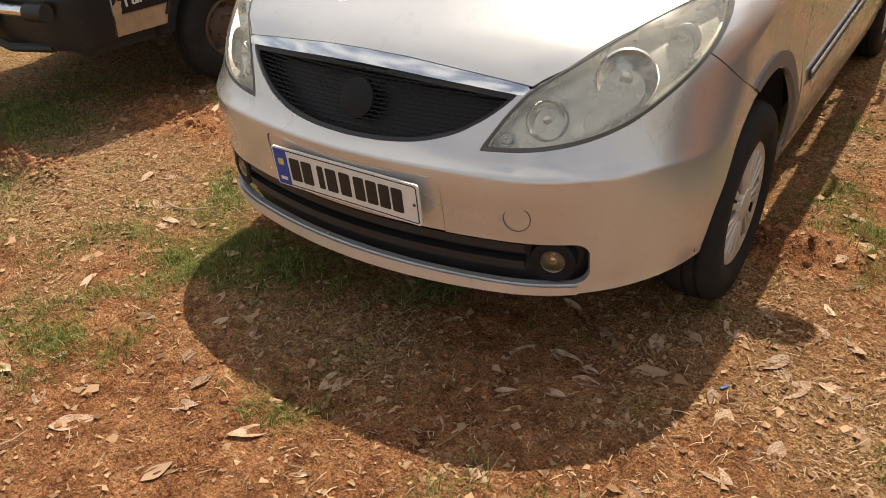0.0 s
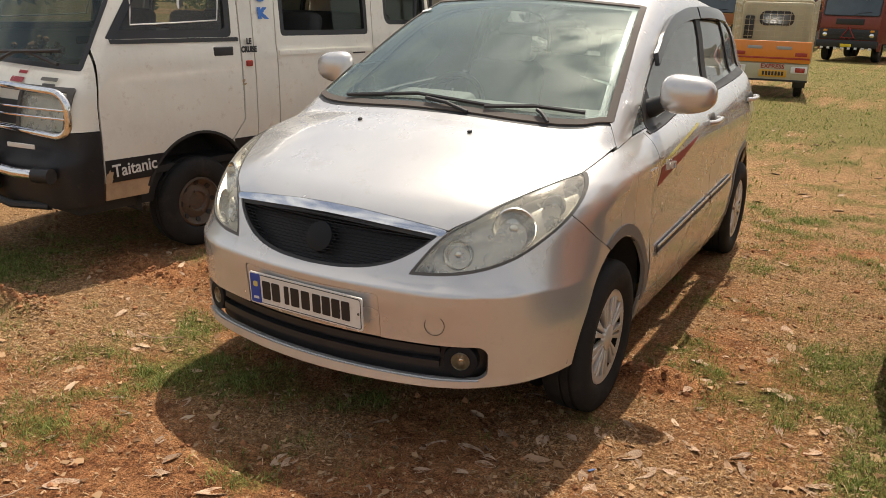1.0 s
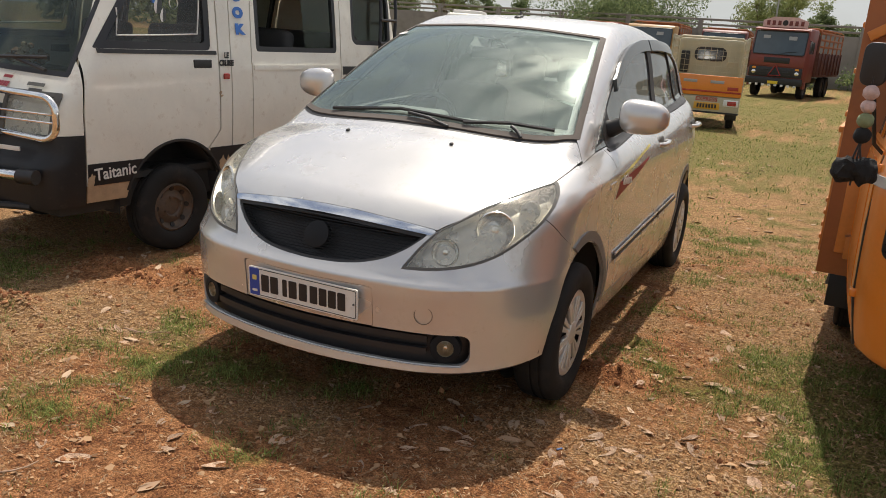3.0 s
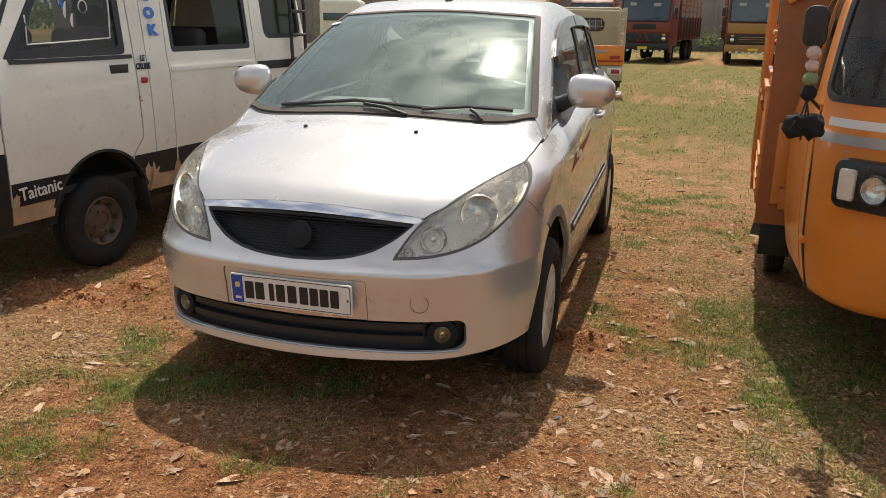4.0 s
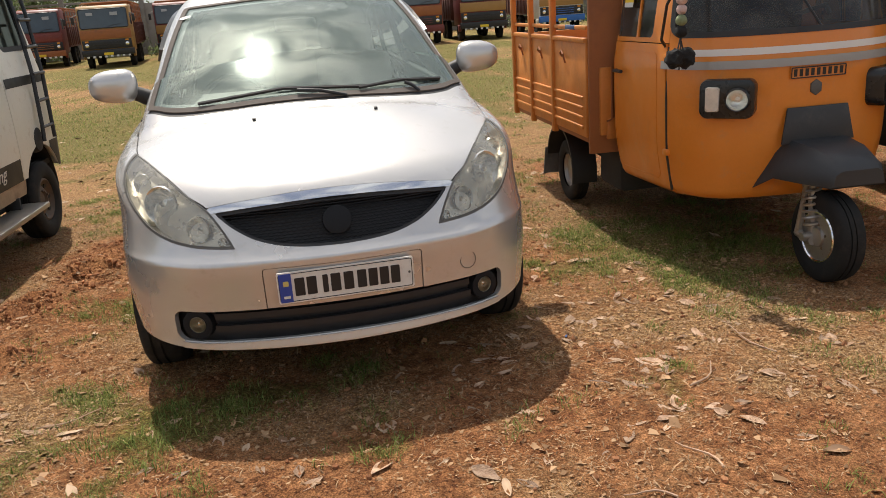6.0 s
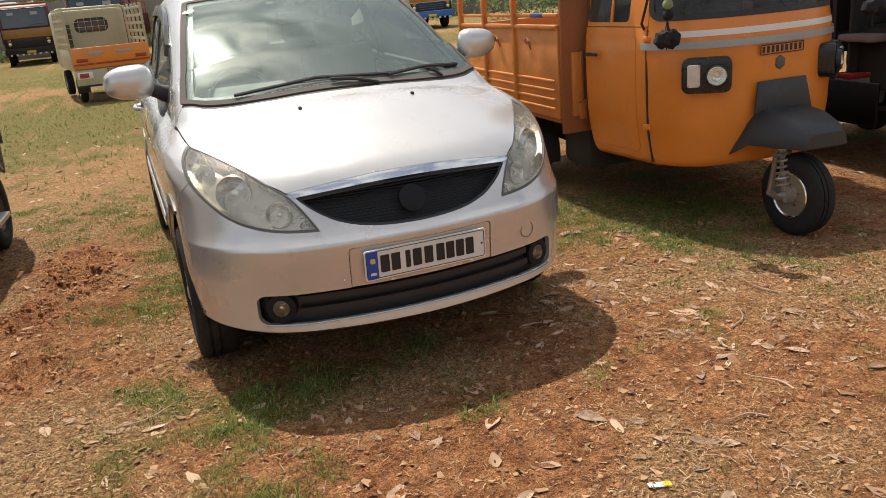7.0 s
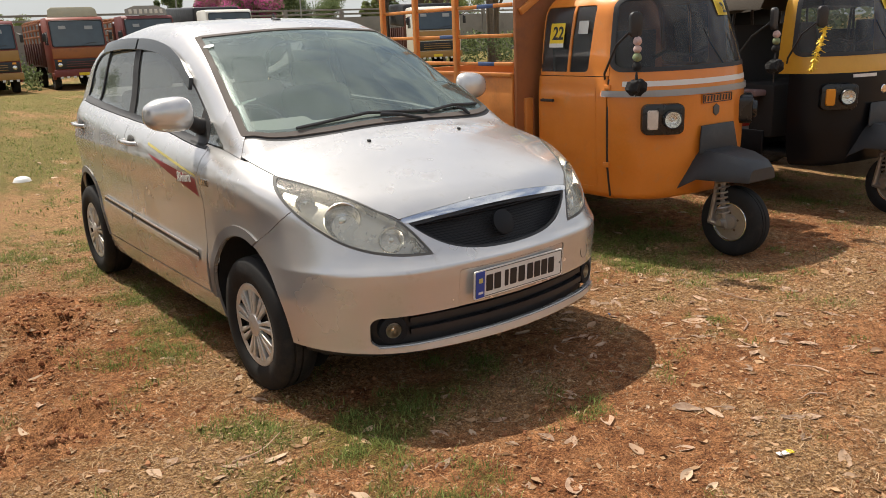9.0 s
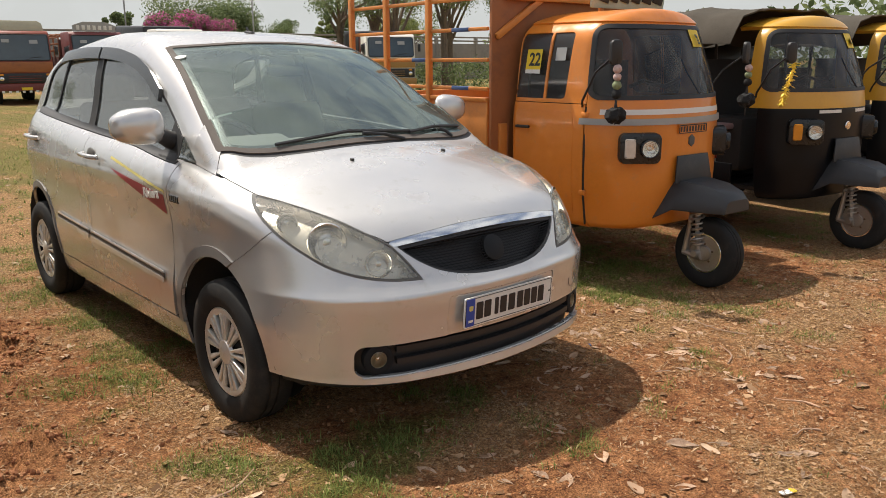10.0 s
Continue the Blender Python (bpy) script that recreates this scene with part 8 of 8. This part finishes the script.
    tagged(net("leaf_litter", np.concatenate(verts), faces, island_material("leaf_litter_brown", (0.28, 0.16, 0.09), (0.60, 0.44, 0.30), 0.75)), "small dry brown leaves scattered about", "leaves", kind="stuff")
    # fallen twigs
    for x, y, l, a in ((-0.05, 1.25, 0.22, 40), (-0.35, 0.75, 0.18, 110), (-2.5, 1.75, 0.24, 15), (-1.9, 0.6, 0.2, 70), (0.3, 1.5, 0.3, 100), (-0.6, 0.6, 0.16, 160)):
        z = float(height(np.array([[x, y]]))[0])
        pts = [(l * (t - 0.5), 0.02 * math.sin(5 * t + a), 0.006 + 0.012 * t) for t in np.linspace(0, 1, 6)]
        twig = part("twig", tube(pts, 0.0045, 6, taper=0.5), LEAF)
        twig.matrix_basis = pose(x, y, z, 0, 0, a)
        tagged(twig, "thin dry brown twig lying on the earth", "twig", "twigs on the ground")
    wrap = part("sweet_wrapper", slab(rounded(0.075, 0.022, 0.004), 0.003, Matrix(), 0.001), WHITE_PLATE)
    wrap.matrix_basis = pose(-1.076, 0.432, float(height(np.array([[-1.076, 0.432]]))[0]) + 0.008, 4, 6, -12)
    tagged(wrap, "small crumpled white and yellow wrapper on the earth", "litter")
    part("wrapper_end", slab(rounded(0.026, 0.023, 0.003), 0.004, Matrix.Translation((0.024, 0, 0.0012)), 0.001), NOTE_YELLOW, wrap)
    bowl = part("upturned_bowl", lathe([(0, 0.055), (0.06, 0.053), (0.085, 0.04), (0.105, 0.004), (0.108, 0.0)], Matrix(), 24), WHITE_PLATE)
    bowl.matrix_basis = pose(-1.88, 9.9, float(height(np.array([[-1.88, 9.9]]))[0]) - 0.002, 4, 0, 0)
    tagged(bowl, "pale upturned bowl lying in the grass", "bowl")
    bit = part("plastic_scrap", slab(rounded(0.030, 0.009, 0.003), 0.003, Matrix(), 0.001), TAPE_BLUE)
    bit.matrix_basis = pose(-0.40, 1.84, float(height(np.array([[-0.40, 1.84]]))[0]) + 0.006, 5, 3, 60)
    tagged(bit, "small blue plastic scrap on the earth", "litter")


leaves()
# ---- trees, wall and distance ----
BARK = material("bark", (0.16, 0.12, 0.085), 0.9, 0, 0.3, 5.0, relief=0.02, fine=25.0)
# greens lightened so that the colour carries the haze of distance
FOLIAGE = island_material("foliage", (0.075, 0.11, 0.045), (0.25, 0.30, 0.13), 0.6, 0.4)
FOLIAGE_PALE = island_material("pale_foliage", (0.14, 0.18, 0.06), (0.33, 0.36, 0.14), 0.6, 0.3)
BLOSSOM = island_material("magenta_blossom", (0.52, 0.06, 0.26), (0.85, 0.22, 0.52), 0.7, 0.4)


def leaf_cloud(centres, per, size, seed, flat=0.8):
    """Small leaves round the ends of branches."""
    rng = np.random.RandomState(seed)
    c = np.repeat(np.array([q[:3] for q in centres]), per, 0)
    r = np.repeat(np.array([q[3] for q in centres]), per)
    d = rng.normal(0, 1, (len(c), 3))
    d /= np.linalg.norm(d, axis=1)[:, None]
    p = c + d * (r * rng.rand(len(c)) ** 0.5)[:, None] * (1, 1, flat)
    a, b = rng.normal(0, 1, (len(c), 3)), rng.normal(0, 1, (len(c), 3))
    a /= np.linalg.norm(a, axis=1)[:, None]
    b -= a * (a * b).sum(1)[:, None]
    b /= np.linalg.norm(b, axis=1)[:, None]
    s = (size * rng.uniform(0.5, 1.3, len(c)))[:, None]
    verts = np.stack([p - a * s, p + b * s * 0.5, p + a * s, p - b * s * 0.5], 1).reshape(-1, 3)
    k = np.arange(len(c)) * 4
    return verts, np.c_[k, k + 1, k + 2, k + 3]


def tree(x, y, tall, wide, seed, foliage=None, blossom=False, lean=0.0, sparse=1.7, leaf=0.085, puff=1.25, label=""):
    rng = random.Random(seed)
    foliage = foliage or FOLIAGE
    t = thing("tree", label or "leafy green tree standing beyond the parked trucks", "tree", pose(x, y, fall(y)), "trees round the yard")
    bm = bmesh.new()
    fork = tall * rng.uniform(0.28, 0.42)
    trunk = [(lean * k, 0.06 * math.sin(k * 5 + seed), fork * k) for k in np.linspace(0, 1, 6)]
    tube(trunk, 0.035 * tall ** 0.8 + 0.04, 8, bm, taper=0.65)
    tips = []
    for k in range(9):
        a = k * 2.4 + rng.uniform(-0.4, 0.4)
        out, up = wide * rng.uniform(0.35, 0.95) / 2, rng.uniform(0.2, 1.0) * (tall - fork) * 0.85
        start = Vector(trunk[-1 - (k % 2)])
        end = Vector((lean + out * math.cos(a), out * math.sin(a), fork + up))
        mid = (start + end) / 2 + Vector((0, 0, 0.12 * out))
        tube([start, mid, end], 0.018 * tall ** 0.8, 6, bm, taper=0.3)
        for _ in range(3):
            tips.append((*(end + Vector([rng.gauss(0, wide * 0.10) for _ in range(3)])), puff * wide * rng.uniform(0.075, 0.15)))
            q = mid.lerp(end, rng.uniform(0.3, 0.9)) + Vector([rng.gauss(0, wide * 0.06) for _ in range(3)])
            tips.append((*q, puff * wide * rng.uniform(0.06, 0.12)))
    part("trunk", bm, BARK, t)
    v, f = leaf_cloud(tips, int(190 * sparse), leaf, seed)
    net("crown", v, f, foliage, t, smooth=False)
    if blossom:
        v, f = leaf_cloud([q for q in tips if q[2] > tall * 0.45], 420, leaf * 0.9, seed + 1)
        net("blossom", v, f, BLOSSOM, t, "magenta blossom", smooth=False)


tree(-17.0, 62, 6.3, 11, 1, leaf=0.10, sparse=3.0, puff=1.4, label="wide feathery green tree beyond the trucks")
for k, (x, y, h, w) in enumerate(((-37, 60, 5.8, 7), (-31, 62, 6.6, 6), (-25.5, 60, 5.4, 4.5), (-10.3, 66, 4.5, 2.0), (-6.1, 64, 6.8, 6.0), (-1.5, 68, 5.3, 4.0), (3.5, 68, 5.2, 6), (8.0, 66, 5.0, 4.0), (16.8, 62, 5.0, 1.5), (18.8, 63, 5.9, 2.7))):
    tree(x, y, h, w, 60 + k, foliage=FOLIAGE_PALE if k % 3 == 1 else FOLIAGE)
for k, (x, h) in enumerate(((21.9, 5.7), (24.9, 5.6))):
    tree(x, 61, h, 3.2, 10 + k, puff=1.7, blossom=True, label="bougainvillea with magenta blossom above the wall")
tree(27.0, 66, 7.6, 9.5, 12, sparse=3.4, leaf=0.11, puff=1.8, label="large dark green tree beyond the wall")
for k, (x, y, h, w) in enumerate(((33.3, 66, 5.8, 5.5), (37.0, 63, 6.0, 2.3), (39.3, 63, 7.0, 2.5), (47, 64, 6.5, 6))):
    tree(x, y, h, w, 80 + k, foliage=FOLIAGE_PALE if k % 2 else FOLIAGE)
for k, (x, y, h) in enumerate(((21.5, 37, 9), (23.8, 35, 10), (25.4, 39, 9), (27.4, 35, 10), (29.6, 37, 9), (32.0, 34, 10), (35, 37, 10), (39, 34, 10), (44, 36, 10))):
    tree(x, y, h, 5.0, 20 + k, foliage=FOLIAGE_PALE if k % 2 else FOLIAGE, sparse=0.80, leaf=0.06, label="slender tree with sparse leaves behind the three-wheelers")
# unseen trees added behind the camera: close the yard, show in the car's glass
for k, (x, y) in enumerate(((-26, -34), (9, -42), (34, -30), (-26, 4))):
    tree(x, y, 7.5, 8, 40 + k, leaf=0.2, sparse=0.4, label="leafy tree added out of view at the edge of the yard")


def shrubs():
    rng = np.random.RandomState(5)
    c = [(rng.uniform(17, 48), rng.uniform(34, 44), rng.uniform(-0.2, 1.2), rng.uniform(0.5, 1.1)) for _ in range(150)]
    c += [(rng.uniform(-40, 45), rng.uniform(52, 56), rng.uniform(-0.3, 1.0), rng.uniform(0.5, 1.0)) for _ in range(120)]
    c += [(rng.uniform(3.2, 4.6), rng.uniform(39, 43), rng.uniform(-0.3, 0.8), 0.5) for _ in range(8)]
    v, f = leaf_cloud(c, 90, 0.10, 6)
    tagged(net("undergrowth", v, f, FOLIAGE, smooth=False), "dense green undergrowth below the trees", "shrubs", kind="stuff")
    # a belt of woods on the horizon
    c = [(x, 150 + 40 * rng.rand(), rng.uniform(-2, 2.5), rng.uniform(2, 4)) for x in np.linspace(-190, 190, 170)]
    c += [(rng.uniform(-180, 180), -60 - 40 * rng.rand(), rng.uniform(0, 8), rng.uniform(3, 5)) for _ in range(90)]
    c += [(s * (90 + 40 * rng.rand()), rng.uniform(-60, 140), rng.uniform(0, 7), rng.uniform(3, 5)) for s in (-1, 1) for _ in range(80)]
    v, f = leaf_cloud(c, 130, 0.6, 7)
    tagged(net("far_woods", v, f, FOLIAGE, smooth=False), "far belt of woods round the yard", "woods", kind="stuff")


shrubs()


def boundary():
    """The raised road's concrete wall behind the trucks, with its rail and posts."""
    base = -0.374
    wall = thing("boundary_wall", "weathered concrete wall with a rail along its top", "wall", pose(0, 57, base))
    wall["kind"] = "structure"
    stone = material("weathered_concrete", (0.26, 0.235, 0.205), 0.9, 0, 0.2, 0.8, second=(0.14, 0.12, 0.10), relief=0.01, fine=20.0)
    for k in range(22):
        part("wall_panel", block((4.92, 0.18, 3.3), pose(-52 + 5 * k, 0, 1.65), 0.02), stone, wall)
        part("wall_pier", block((0.30, 0.30, 3.95), pose(-49.5 + 5 * k, 0, 1.975), 0.02), stone, wall)
    for z in (3.55, 3.88):
        part("top_rail", block((112, 0.08, 0.14), pose(0, 0, z), 0.02), stone, wall)


boundary()
for x, y in ((14.6, 50), (23.2, 50), (-4.6, 55)):
    pole = thing("flag_pole", "slim grey pole with a small faded flag", "flag pole", pose(x, y, fall(y)))
    part("pole", tube([(0, 0, 0), (0, 0, 8.2)], 0.05, 8), GREY_TRIM, pole)
    bm = bmesh.new()
    rows = [[bm.verts.new((-u * 1.1, 0.10 * math.sin(u * 5 + v), 8.1 - 0.75 * v - 0.2 * u)) for v in (0, 0.5, 1)] for u in np.linspace(0, 1, 8)]
    for a, b in zip(rows, rows[1:]):
        for j in range(2):
            bm.faces.new((a[j], b[j], b[j + 1], a[j + 1]))
    bmesh.ops.solidify(bm, geom=bm.faces[:], thickness=0.01)
    part("flag", bm, WHITE_BAND, pole)
